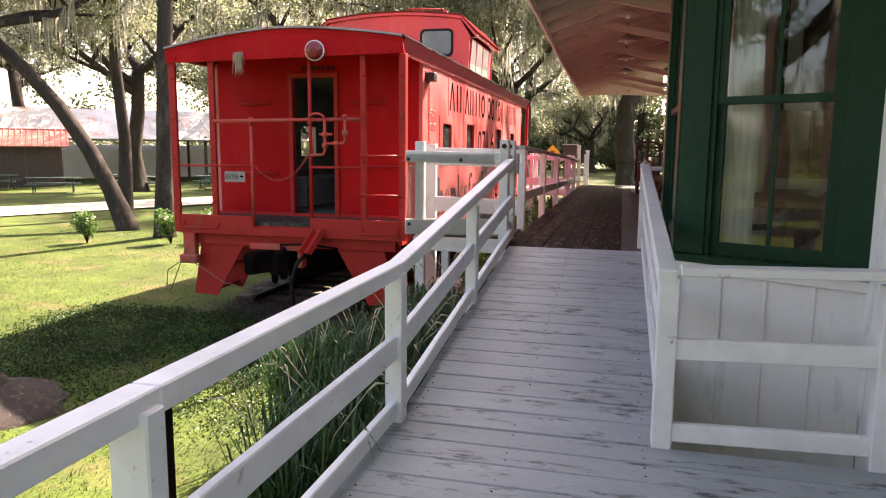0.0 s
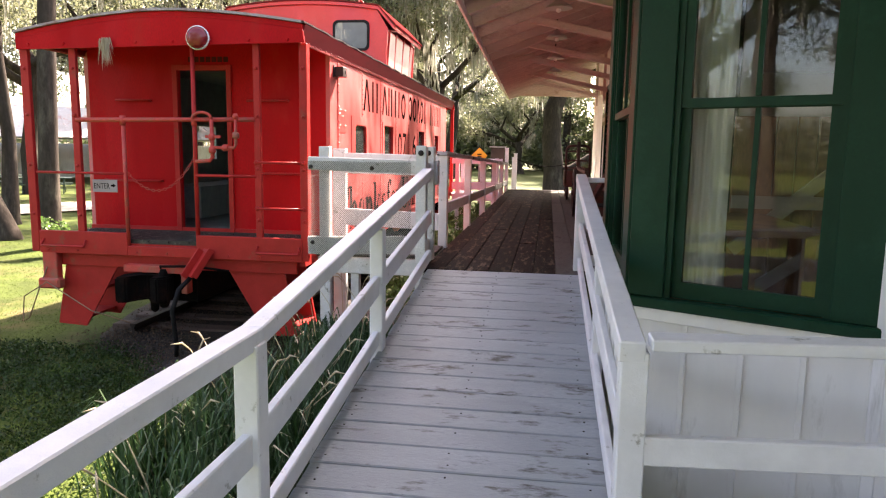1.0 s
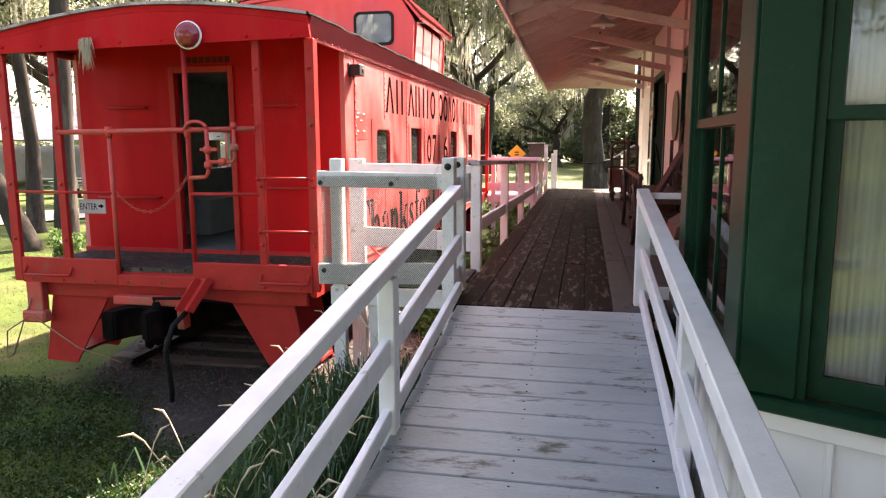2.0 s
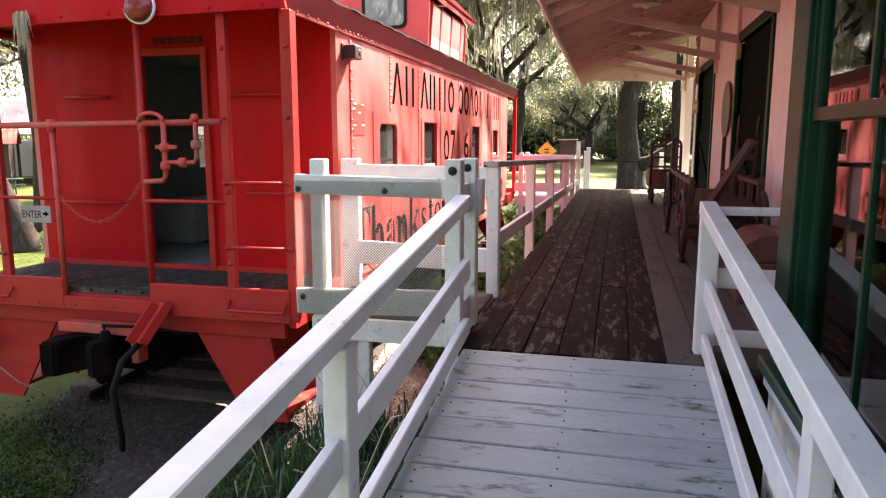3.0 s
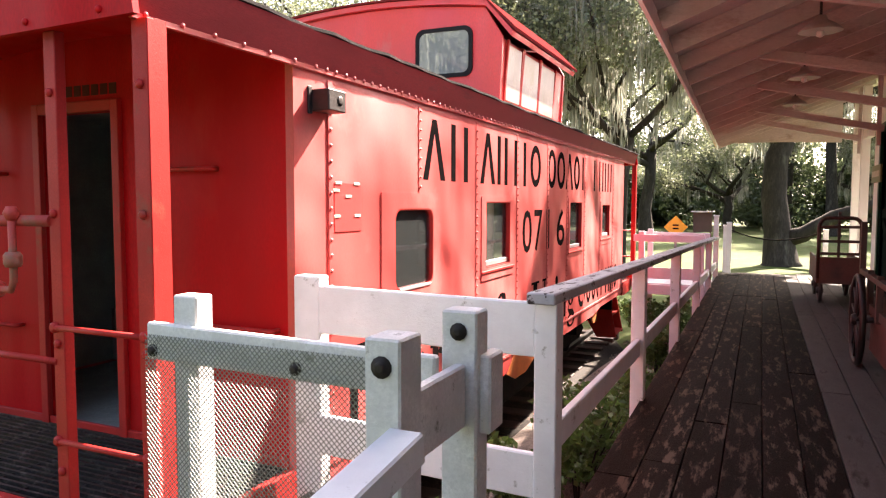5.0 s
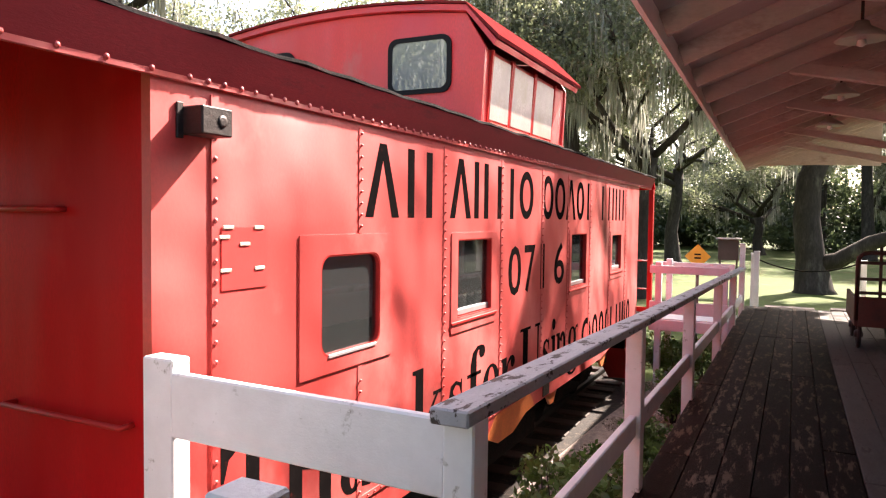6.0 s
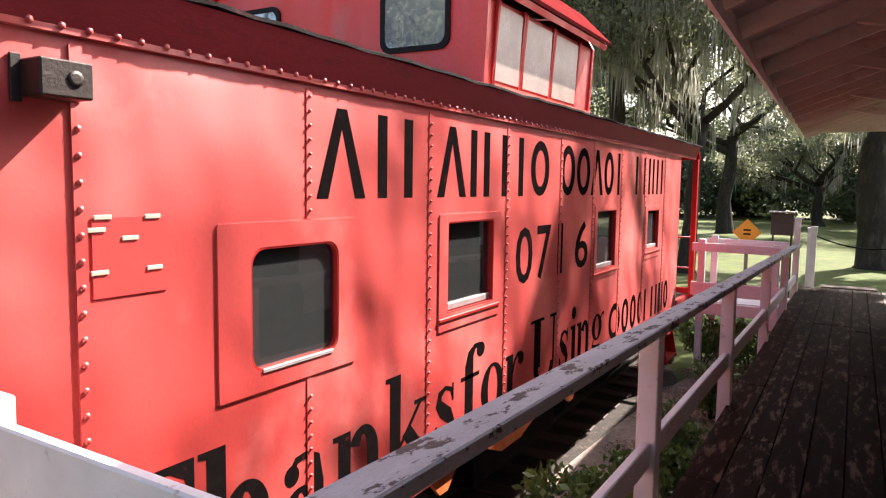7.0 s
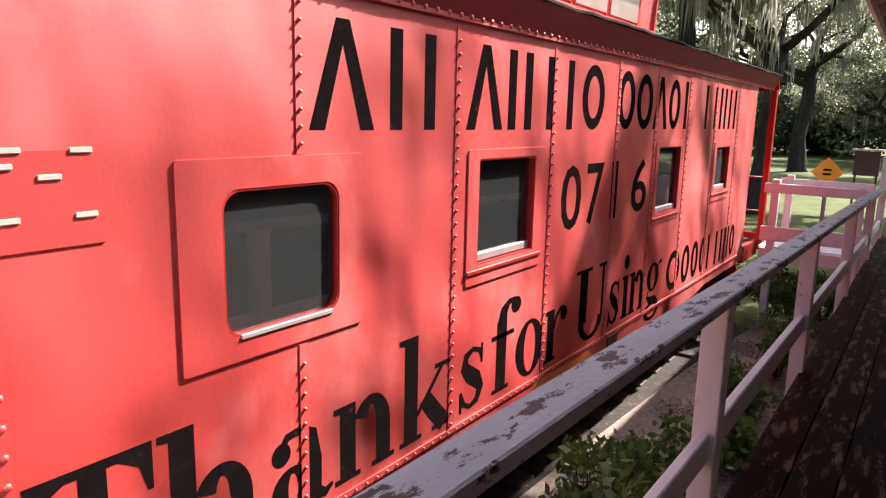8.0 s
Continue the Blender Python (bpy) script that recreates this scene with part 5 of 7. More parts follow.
def text_on(name, body, parent, m, width, height, material, thick=0.0014, bold=0.0):
    """Words in the built-in face as a thin mesh, fitted to a width and height; m lays x along the words, y up them."""
    cu = bpy.data.curves.new(name, "FONT")
    cu.body, cu.extrude, cu.offset, cu.resolution_u = body, 0.5, bold, 3
    tmp = bpy.data.objects.new(name, cu)
    scene.collection.objects.link(tmp)
    bpy.context.view_layer.update()
    me = bpy.data.meshes.new_from_object(tmp.evaluated_get(bpy.context.evaluated_depsgraph_get()))
    bpy.data.objects.remove(tmp)
    xs = [v.co.x for v in me.vertices]
    ys = [v.co.y for v in me.vertices]
    sx, sy = width / (max(xs) - min(xs)), height / (max(ys) - min(ys))
    me.transform(m @ Matrix.Diagonal((sx, sy, thick, 1)) @ Matrix.Translation((-min(xs), -min(ys), 0)))
    me.materials.clear()
    me.materials.append(material)
    ob = new(name, me)
    ob.parent = parent
    ob.matrix_parent_inverse = parent.matrix_basis.inverted()
    return ob


def side_m(y, z):
    return Matrix(((0, 0, 1, CX1 + 0.0006), (1, 0, 0, y), (0, 1, 0, z), (0, 0, 0, 1)))


for ch, a, b in (("0", 11.99, 12.31), ("7", 12.40, 12.70), ("1", 12.86, 12.98), ("6", 13.30, 13.66)):
    text_on("painted_number", ch, caboose, side_m(a, 1.575), b - a, 0.445, M_LETTER, bold=0.008)
# faded stencil over the door
bm = bmesh.new()
for k in range(7):
    box(bm, -4.36 + 0.075 * k, -4.30 + 0.075 * k, CY0 - 0.002, CY0 + 0.01, 2.735, 2.80)
part("faded_stencil", bm, M_STENCIL, caboose)
# sign on the porch rail 
bm = bmesh.new()
box(bm, -5.08, -4.78, PORCH + 0.06, PORCH + 0.072, 1.205, 1.345, bevel=0.003)
sg = part("enter_sign", bm, M_SIGN, caboose, "small white hand-lettered sign")
text_on("sign_word", "ENTER", sg, Matrix(((1, 0, 0, -5.06), (0, 0, -1, PORCH + 0.0595), (0, 1, 0, 1.245), (0, 0, 0, 1))), 0.19, 0.06, M_LETTER)
bm = bmesh.new()
prism(bm, [(-4.855, 1.27), (-4.83, 1.27), (-4.83, 1.257), (-4.795, 1.28), (-4.83, 1.303), (-4.83, 1.29), (-4.855, 1.29)], 1, PORCH + 0.057, PORCH + 0.061)
part("arrow", bm, M_LETTER, sg)
# rope at the corner step
bm = bmesh.new()
tube(bm, [(-5.62, PORCH - 0.05, 0.35), (-5.7, PORCH - 0.1, 0.1), (-5.85, PORCH - 0.1, -0.25), (-5.95, PORCH - 0.08, -0.3), (-5.9, PORCH - 0.1, 0.0), (-5.6, PORCH - 0.1, 0.18), (-5.0, PORCH - 0.2, -0.1), (-4.5, PORCH - 0.25, -0.2)], 0.007, 6)
part("rope", bm, M_ROPE, caboose, "tangled old rope")
bm = bmesh.new()
box(bm, -5.68, -5.5, PORCH - 0.05, PORCH + 0.05, 0.2, 0.52, bevel=0.01)
box(bm, -5.72, -5.45, PORCH - 0.1, PORCH + 0.02, 0.1, 0.22, bevel=0.02)
part("step_hanger", bm, M_RUST, caboose)


# ---- railings ----
def rail_set(name, at, label, pieces, group=""):
    """A railing from rows of part name, start, end, width, height, material."""
    t = thing(name, at, label, "railing", group)
    for nm, a, b, w, h, material in pieces:
        bm = bmesh.new()
        up = (0, 1, 0) if abs(Vector(b).z - Vector(a).z) > 0.4 and abs(a[1] - b[1]) < 0.05 and abs(a[0] - b[0]) < 0.05 else (0, 0, 1)
        beam(bm, a, b, w, h, bevel=0.006, up=up)
        part(nm, bm, material, t)
    return t


LX, RX = -1.135, 0.315
GATE_Y = 6.72
pieces = [("post", (LX, 0.40, -0.45), (LX, 0.40, 0.99), 0.12, 0.08, M_WHITE), ("post", (LX, 2.56, 0.0), (LX, 2.56, 0.98), 0.10, 0.10, M_WHITE), ("post", (LX, 4.63, 0.22), (LX, 4.63, 1.2), 0.09, 0.10, M_WHITE),
          ("post", (LX, -1.7, -0.3), (LX, -1.7, 1.0), 0.10, 0.10, M_WHITE),
          ("top_rail", (LX - 0.01, -2.2, 0.994), (LX - 0.01, 0.45, 0.994), 0.095, 0.08, M_WHITE), ("top_rail", (LX - 0.01, 0.452, 0.994), (LX - 0.01, 2.60, 0.994), 0.095, 0.08, M_WHITE), ("top_rail", (LX - 0.01, 2.60, 0.994), (LX - 0.01, GATE_Y - 0.06, 1.518), 0.095, 0.08, M_WHITE),
          ("middle_rail", (LX - 0.0, -2.2, 0.56), (LX, 2.56, 0.56), 0.045, 0.135, M_WHITE), ("middle_rail", (LX + 0.0, 2.56, 0.56), (LX, GATE_Y, 1.09), 0.045, 0.135, M_WHITE),
          ("kick_rail", (LX, -2.2, 0.2), (LX, 2.56, 0.2), 0.045, 0.10, M_WHITE), ("kick_rail", (LX, 2.56, 0.2), (LX, GATE_Y, 0.72), 0.045, 0.10, M_WHITE),
          ("gate_post", (-1.215, GATE_Y, GROUND), (-1.215, GATE_Y, 1.77), 0.10, 0.12, M_WHITEOLD)]
rail_left = rail_set("ramp_railing", (LX, 2.6, 0), "white-painted wooden handrail along the ramp", pieces, "ramp railings")
bm = bmesh.new()
box(bm, LX - 0.03, LX + 0.035, 0.443, 0.50, -0.4, 0.98)
part("post_backing", bm, M_BLACK, rail_left, "dark iron strip behind the post")


def bolt(p, axis, parent, r=0.028):
    bm = bmesh.new()
    lathe(bm, p, axis, [(0, r), (0.006, r), (0.007, r * 0.6), (0.016, r * 0.55), (0.018, r * 0.3)], 12)
    part("bolt", bm, M_BOLT, parent)


bolt((-1.215, GATE_Y - 0.06, 1.70), (0, -1, 0), rail_left)
pieces = [("post", (RX, 2.6, 0.12), (RX, 2.6, 1.03), 0.10, 0.11, M_WHITE), ("post", (RX + 0.02, 4.5, 0.3), (RX + 0.02, 4.5, 1.22), 0.07, 0.10, M_WHITE), ("post", (RX - 0.0, 6.90, 0.5), (RX - 0.0, 6.90, 1.46), 0.11, 0.11, M_WHITE), ("post", (1.325, 2.58, 0.12), (1.325, 2.58, 1.04), 0.09, 0.09, M_WHITE),
          ("top_rail", (RX - 0.012, 2.54, 1.03), (RX - 0.012, 6.96, 1.485), 0.095, 0.08, M_WHITE), ("middle_rail", (RX, 2.6, 0.62), (RX, 6.9, 1.0), 0.04, 0.13, M_WHITE), ("kick_rail", (RX, 2.6, 0.23), (RX, 6.9, 0.68), 0.04, 0.10, M_WHITE),
          ("top_rail", (RX + 0.05, 2.57, 1.065), (1.375, 2.57, 1.09), 0.12, 0.045, M_WHITE), ("middle_rail", (RX + 0.03, 2.58, 0.655), (1.375, 2.58, 0.69), 0.045, 0.11, M_WHITE), ("kick_rail", (RX + 0.03, 2.58, 0.21), (1.375, 2.58, 0.24), 0.045, 0.10, M_WHITE),
          ("top_rail", (RX + 0.04, 6.92, 1.47), (WALL - 0.01, 6.92, 1.47), 0.10, 0.045, M_WHITE), ("middle_rail", (RX + 0.04, 6.92, 1.06), (WALL - 0.01, 6.92, 1.06), 0.04, 0.12, M_WHITE), ("kick_rail", (RX + 0.04, 6.92, 0.69), (WALL - 0.01, 6.92, 0.69), 0.04, 0.10, M_WHITE)]
rail_right = rail_set("ramp_railing", (RX, 2.6, 0), "white-painted wooden handrail beside the bay window", pieces, "ramp railings")

PX = -1.21


def cap_z(y):
    return 1.705 - 0.026 * (y - 8.0)


pieces = [("post", (PX, y, GROUND if y < 9 else 0.3), (PX, y, cap_z(y) - 0.02), 0.10, 0.11, M_WHITE) for y in (8.12, 10.62, 13.12, 15.9, 18.4, 20.6)]
pieces += [("top_rail", (PX - 0.01, 8.02, cap_z(8.02) - 0.01), (PX, 20.7, cap_z(20.7)), 0.125, 0.05, M_CAPRAIL), ("middle_rail", (PX, 8.12, 1.05), (PX, 20.6, 0.82), 0.045, 0.13, M_WHITE)]
platform_rail = rail_set("platform_railing", (PX, 14, DECK), "white wooden railing with flaking cap along the platform", pieces)

# gangway between platform and caboose
gang = thing("boarding_gangway", (-1.9, 7.7, GROUND), "white weathered wooden gangway with wire mesh panel", "gangway")
rows = [("post", (-2.33, 7.19, GROUND), (-2.33, 7.19, 1.752), 0.115, 0.09, M_WHITEOLD), ("post", (-2.455, 8.13, GROUND), (-2.455, 8.13, 1.73), 0.155, 0.09, M_WHITE), ("post", (-1.23, 7.22, GROUND), (-1.23, 7.22, 1.765), 0.12, 0.10, M_WHITEOLD),
        ("post", (-2.02, 7.25, GROUND), (-2.02, 7.25, 0.5), 0.09, 0.09, M_WHITEOLD),
        ("top_board", (-2.5, 7.14, 1.575), (-1.29, 7.14, 1.555), 0.04, 0.14, M_WHITEOLD), ("lower_board", (-2.51, 7.14, 0.71), (-1.29, 7.14, 0.75), 0.04, 0.19, M_WHITEOLD),
        ("top_board", (-2.38, 8.1, 1.565), (-1.26, 8.1, 1.55), 0.04, 0.24, M_WHITE), ("lower_board", (-2.4, 8.1, 0.93), (-1.26, 8.1, 0.9), 0.04, 0.2, M_WHITE),
        ("edge_beam", (-2.42, 7.2, 0.50), (-1.3, 7.2, 0.50), 0.04, 0.17, M_WHITEOLD), ("edge_beam", (-2.42, 8.12, 0.50), (-1.3, 8.12, 0.50), 0.04, 0.17, M_WHITEOLD),
        ("block", (-1.16, 7.2, 1.5), (-1.16, 7.32, 1.5), 0.05, 0.25, M_WHITEOLD), ("stop_board", (-1.225, 6.78, 1.50), (-1.225, 7.17, 1.50), 0.04, 0.2, M_WHITEOLD), ("stop_board", (-1.225, 6.78, 0.72), (-1.225, 7.17, 0.72), 0.04, 0.2, M_WHITEOLD)]
for nm, a, b, w, h, material in rows:
    bm = bmesh.new()
    vertical = abs(a[2] - b[2]) > 0.4
    beam(bm, a, b, w, h, bevel=0.007, up=(0, 1, 0) if vertical else (0, 0, 1))
    part(nm, bm, material, gang)
for k in range(5):
    bm = bmesh.new()
    box(bm, -2.45, -1.2, 7.22 + 0.175 * k, 7.385 + 0.175 * k, 0.59, 0.625, bevel=0.004)
    part("plank", bm, M_DECKGREY, gang)
for p in ((-2.465, 7.12, 1.54), (-1.81, 7.12, 1.535), (-2.455, 7.12, 0.745), (-1.44, 7.12, 0.70)):
    bolt(p, (0, -1, 0), gang, 0.024)
bolt((-1.23, 7.17, 1.70), (0, -1, 0), gang, 0.028)
# expanded wire mesh over the panel
bm = bmesh.new()
U0, U1, V0, V1, STEP = -2.5, -1.40, 0.62, 1.60, 0.021
k = -int((V1 - V0) / STEP)
while k * STEP < U1 - U0:
    c = U0 + k * STEP
    for sgn in (1, -1):
        a, b = max(0.0, (U0 - c)), min(V1 - V0, U1 - c)
        if b - a > 0.02:
            if sgn == 1:
                p, q = (c + a, V0 + a), (c + b, V0 + b)
            else:
                p, q = (c + a, V1 - a), (c + b, V1 - b)
            yy = 7.112 + (0.0012 if sgn == 1 else 0)
            du, dv = (q[0] - p[0]), (q[1] - p[1])
            ln = math.hypot(du, dv)
            nu, nv = -dv / ln * 0.0016, du / ln * 0.0016
            vs = [bm.verts.new((u, yy + d, v)) for (u, v) in (p, q) for d in (0, 0.0015)]
            vs2 = [bm.verts.new((u + 2 * nu, yy + d, v + 2 * nv)) for (u, v) in (p, q) for d in (0, 0.0015)]
            bm.faces.new((vs[0], vs[2], vs2[2], vs2[0]))
            bm.faces.new((vs[1], vs2[1], vs2[3], vs[3]))
            bm.faces.new((vs[0], vs[1], vs[3], vs[2]))
            bm.faces.new((vs2[0], vs2[2], vs2[3], vs2[1]))
    k += 1
part("wire_mesh", bm, M_STEEL, gang, "galvanised diamond wire mesh", kind="stuff")
bm = bmesh.new()
tube(bm, [(-2.6, 8.2, 1.05), (-2.42, 8.22, 1.02), (-2.36, 8.24, 0.8), (-2.2, 8.24, 0.65), (-2.0, 8.25, 0.72), (-1.9, 8.25, 0.85)], 0.012, 6)
part("red_cord", bm, M_REDTRIM, gang, "red extension cord")

# far gangway
gang2 = thing("boarding_gangway", (-1.8, 18.9, GROUND), "white wooden gangway at the far end of the caboose", "gangway")
for nm, a, b, w, h in (("top_board", (-2.5, 18.3, 1.46), (-1.26, 18.3, 1.45), 0.04, 0.13), ("lower_board", (-2.5, 18.3, 0.82), (-1.26, 18.3, 0.82), 0.04, 0.2), ("post", (-2.36, 18.34, GROUND), (-2.36, 18.34, 1.58), 0.1, 0.1), ("post", (-1.33, 18.34, GROUND), (-1.33, 18.34, 1.54), 0.1, 0.1),
                       ("top_board", (-2.5, 19.5, 1.46), (-1.26, 19.5, 1.45), 0.04, 0.13), ("edge_beam", (-2.5, 18.32, 0.52), (-1.26, 18.32, 0.52), 0.05, 0.18), ("floor_board", (-2.52, 18.9, 0.61), (-1.2, 18.9, 0.61), 1.1, 0.04), ("post", (-2.36, 19.46, GROUND), (-2.36, 19.46, 1.58), 0.1, 0.1)):
    bm = bmesh.new()
    beam(bm, a, b, w, h, bevel=0.006, up=(0, 1, 0) if abs(a[2] - b[2]) > 0.5 else (0, 0, 1))
    part(nm, bm, M_WHITE, gang2)

# posts and rope at the end of the platform
for x, y, h in ((-1.02, 22.0, 1.64), (-1.27, 21.6, 1.8), (0.9, 22.3, 1.5), (-1.2, 24.5, 1.5)):
    f = thing("end_post", (x, y, GROUND), "slim white post at the platform end", "post", "end posts")
    bm = bmesh.new()
    box(bm, x - 0.05, x + 0.05, y - 0.05, y + 0.05, GROUND - 0.1, h, bevel=0.006)
    part("shaft", bm, M_WHITE, f)
    bm = bmesh.new()
    box(bm, x - 0.06, x + 0.06, y - 0.06, y + 0.06, h, h + 0.03, bevel=0.006)
    part("cap", bm, M_WHITE, f)
rope = thing("barrier_rope", (0, 22.2, 1.2), "slack dark rope between white posts", "rope")
bm = bmesh.new()
tube(bm, [(-1.0 + 1.9 * k / 10, 22.0 + 0.03 * k, 1.5 - 0.22 * (1 - (k / 5 - 1) ** 2)) for k in range(11)], 0.014, 6)
part("strand", bm, M_BLACK, rope)
curb = thing("timber_edging", (0, 22.2, GROUND), "dark timber edging and benches past the platform", "edging")
for x0, x1, y0, y1, z1 in ((-1.2, 1.4, 22.4, 22.55, 0.45), (-0.9, 0.1, 23.2, 23.6, 0.5), (0.4, 1.3, 23.4, 23.8, 0.5)):
    bm = bmesh.new()
    box(bm, x0, x1, y0, y1, GROUND - 0.05, z1 - 0.1, bevel=0.02)
    part("timber", bm, M_SHED, curb)
sign = thing("warning_sign", (-2.0, 20.5, GROUND), "yellow diamond warning sign on a post", "sign")
bm = bmesh.new()
prism(bm, [(-2.0, 1.83), (-1.76, 1.59), (-2.0, 1.35), (-2.24, 1.59)], 1, 20.48, 20.49)
part("panel", bm, M_YELLOW, sign)
bm = bmesh.new()
box(bm, -2.03, -1.97, 20.5, 20.54, GROUND, 1.79, bevel=0.004)
part("post", bm, M_STEEL, sign)
bm = bmesh.new()
for dz in (0.04, -0.03):
    box(bm, -2.06, -1.94, 20.474, 20.479, 1.59 + dz - 0.015, 1.59 + dz + 0.015)
part("symbol", bm, M_LETTER, sign)
kiosk = thing("notice_board", (-1.5, 24.0, GROUND), "dark wooden notice board with a pale top", "notice board")
boxes(M_SHED, kiosk, (("panel", -1.95, -1.5, 24.0, 24.06, 1.36, 1.84), ("post", -1.93, -1.89, 24.07, 24.11, GROUND, 1.85), ("post", -1.56, -1.52, 24.07, 24.11, GROUND, 1.85)))
boxes(M_TIN, kiosk, (("cap", -2.0, -1.45, 23.9, 24.25, 1.855, 1.885),))

# ---- things on the platform ----
def wheel(c, axis, r, rim, spokes, parent, label=""):
    """A rim with its hub, and each spoke a part of it."""
    ax = Vector(axis).normalized()
    s = ax.orthogonal().normalized()
    u = ax.cross(s)
    bm = bmesh.new()
    ringp = [Vector(c) + (s * math.cos(t) + u * math.sin(t)) * r for t in (2 * math.pi * k / 24 for k in range(25))]
    tube(bm, ringp, rim, 6, cap=False)
    w = part("wheel", bm, M_IRON, parent, label)
    bm = bmesh.new()
    lathe(bm, Vector(c) - ax * 0.05, axis, [(0, 0.04), (0.02, 0.055), (0.08, 0.055), (0.1, 0.035)], 10)
    part("hub", bm, M_IRON, w)
    for k in range(spokes):
        t = 2 * math.pi * k / spokes
        bm = bmesh.new()
        tube(bm, [c, Vector(c) + (s * math.cos(t) + u * math.sin(t)) * r], 0.014, 5)
        part("spoke", bm, M_IRON, w)


cart = thing("baggage_cart", (0.72, 16.9, DECK), "dark red baggage cart with a hooped slatted end", "cart", "platform carts")
bm = bmesh.new()
hoop = [(0.40, 16.8, DECK + 0.4), (0.40, 16.8, 1.76)] + [(0.40 + 0.12 - 0.12 * math.cos(a), 16.8, 1.76 + 0.12 * math.sin(a)) for a in (0.4, 0.8, 1.2, 1.57)] + [(0.82, 16.8, 1.88)] + [(0.82 + 0.12 * math.sin(a), 16.8, 1.76 + 0.12 * math.cos(a)) for a in (0.4, 0.8, 1.2, 1.57)] + [(0.94, 16.8, DECK + 0.4)]
tube(bm, hoop, 0.028, 8)
part("hoop", bm, M_DARKWOOD, cart)
for z in (1.34, 1.52, 1.73):
    bm = bmesh.new()
    box(bm, 0.42, 0.92, 16.785, 16.815, z, z + 0.04)
    part("slat", bm, M_DARKWOOD, cart)
for x in (0.655,):
    bm = bmesh.new()
    box(bm, x - 0.018, x + 0.018, 16.78, 16.81, 1.1, 1.97)
    part("slat", bm, M_DARKWOOD, cart)
boxes(M_CARTRED, cart, (("bed", 0.38, 0.96, 16.8, 18.4, 0.92, 1.02), ("side_board", 0.38, 0.42, 16.8, 18.4, 1.02, 1.28), ("side_board", 0.92, 0.96, 16.8, 18.4, 1.02, 1.28), ("end_board", 0.42, 0.92, 16.76, 16.8, 0.92, 1.31)))
for x in (0.45, 0.89):
    for y in (17.05, 18.1):
        wheel((x, y, DECK + 0.19), (1, 0, 0), 0.16, 0.03, 6, cart)

wagon = thing("freight_wagon", (0.8, 11.4, DECK), "dark wooden freight wagon with tall spoked iron wheels", "cart", "platform carts")
boxes(M_DARKWOOD, wagon, (("bed", 0.52, 1.2, 10.2, 13.0, 1.12, 1.2), ("side_rail", 0.50, 0.56, 10.2, 13.0, 1.42, 1.47), ("side_rail", 1.16, 1.22, 10.2, 13.0, 1.42, 1.47)))
boxes(M_DARKWOOD, wagon, tuple(("stake", 0.5, 0.55, 10.22 + 0.55 * k, 10.28 + 0.55 * k, 1.1, 1.5 + (0.42 if k == 5 else 0)) for k in range(6)))
boxes(M_DARKWOOD, wagon, tuple(("stake", 1.17, 1.22, 10.22 + 0.55 * k, 10.28 + 0.55 * k, 1.1, 1.5 + (0.42 if k == 5 else 0)) for k in range(6)))
boxes(M_CARTRED, wagon, (("box_front", 0.58, 1.12, 11.4, 11.44, 0.72, 1.1), ("box_side", 0.58, 0.62, 11.44, 12.8, 0.72, 1.1)))
for x in (0.45, 1.22):
    for y, r in ((10.25, 0.36), (12.6, 0.40)):
        wheel((x, y, DECK + r + 0.03), (1, 0, 0), r, 0.03, 12, wagon, "spoked iron wheel")
for y, r in ((10.25, 0.36), (12.6, 0.40)):
    bm = bmesh.new()
    tube(bm, [(0.45, y, DECK + r + 0.03), (1.22, y, DECK + r + 0.03)], 0.03, 8)
    part("axle", bm, M_IRON, wagon)
bm = bmesh.new()
beam(bm, (0.62, 10.2, 1.06), (1.02, 9.85, 1.88), 0.09, 0.06)
part("drawbar", bm, M_DARKWOOD, wagon, "raised wooden drawbar")

truck2 = thing("hand_truck", (1.1, 11.2, DECK), "old wooden hand truck leaning on the wall", "hand truck")
for x in (1.0, 1.22):
    bm = bmesh.new()
    beam(bm, (x, 11.0, DECK + 0.15), (x + 0.18, 11.75, 1.9), 0.035, 0.045)
    tube(bm, [(x + 0.18, 11.75, 1.9), (x + 0.19, 11.8, 2.05), (x + 0.2, 11.78, 2.18)], 0.022, 6)
    part("side_bar", bm, M_DARKWOOD, truck2)
for k in range(4):
    bm = bmesh.new()
    t = 0.15 + 0.22 * k
    beam(bm, (1.0 + 0.18 * t, 11.0 + 0.75 * t, DECK + 0.15 + 1.15 * t), (1.22 + 0.18 * t, 11.0 + 0.75 * t, DECK + 0.15 + 1.15 * t), 0.03, 0.08)
    part("cross_bar", bm, M_DARKWOOD, truck2)
for x in (0.98, 1.26):
    wheel((x, 11.05, DECK + 0.11), (1, 0, 0), 0.09, 0.02, 5, truck2)
crate = thing("storage_chest", (1.0, 8.4, DECK), "brown wooden chest with a rounded lid by the wall", "chest")
bm = bmesh.new()
box(bm, 0.72, 1.28, 8.3, 9.05, DECK, DECK + 0.34, bevel=0.012)
part("body", bm, M_CARTRED, crate)
bm = bmesh.new()
prism(bm, [(0.72, DECK + 0.35), (1.28, DECK + 0.35), (1.26, DECK + 0.46), (1.14, DECK + 0.54), (1.0, DECK + 0.56), (0.86, DECK + 0.54), (0.74, DECK + 0.46)], 1, 8.3, 9.05)
part("lid", bm, M_CARTRED, crate)
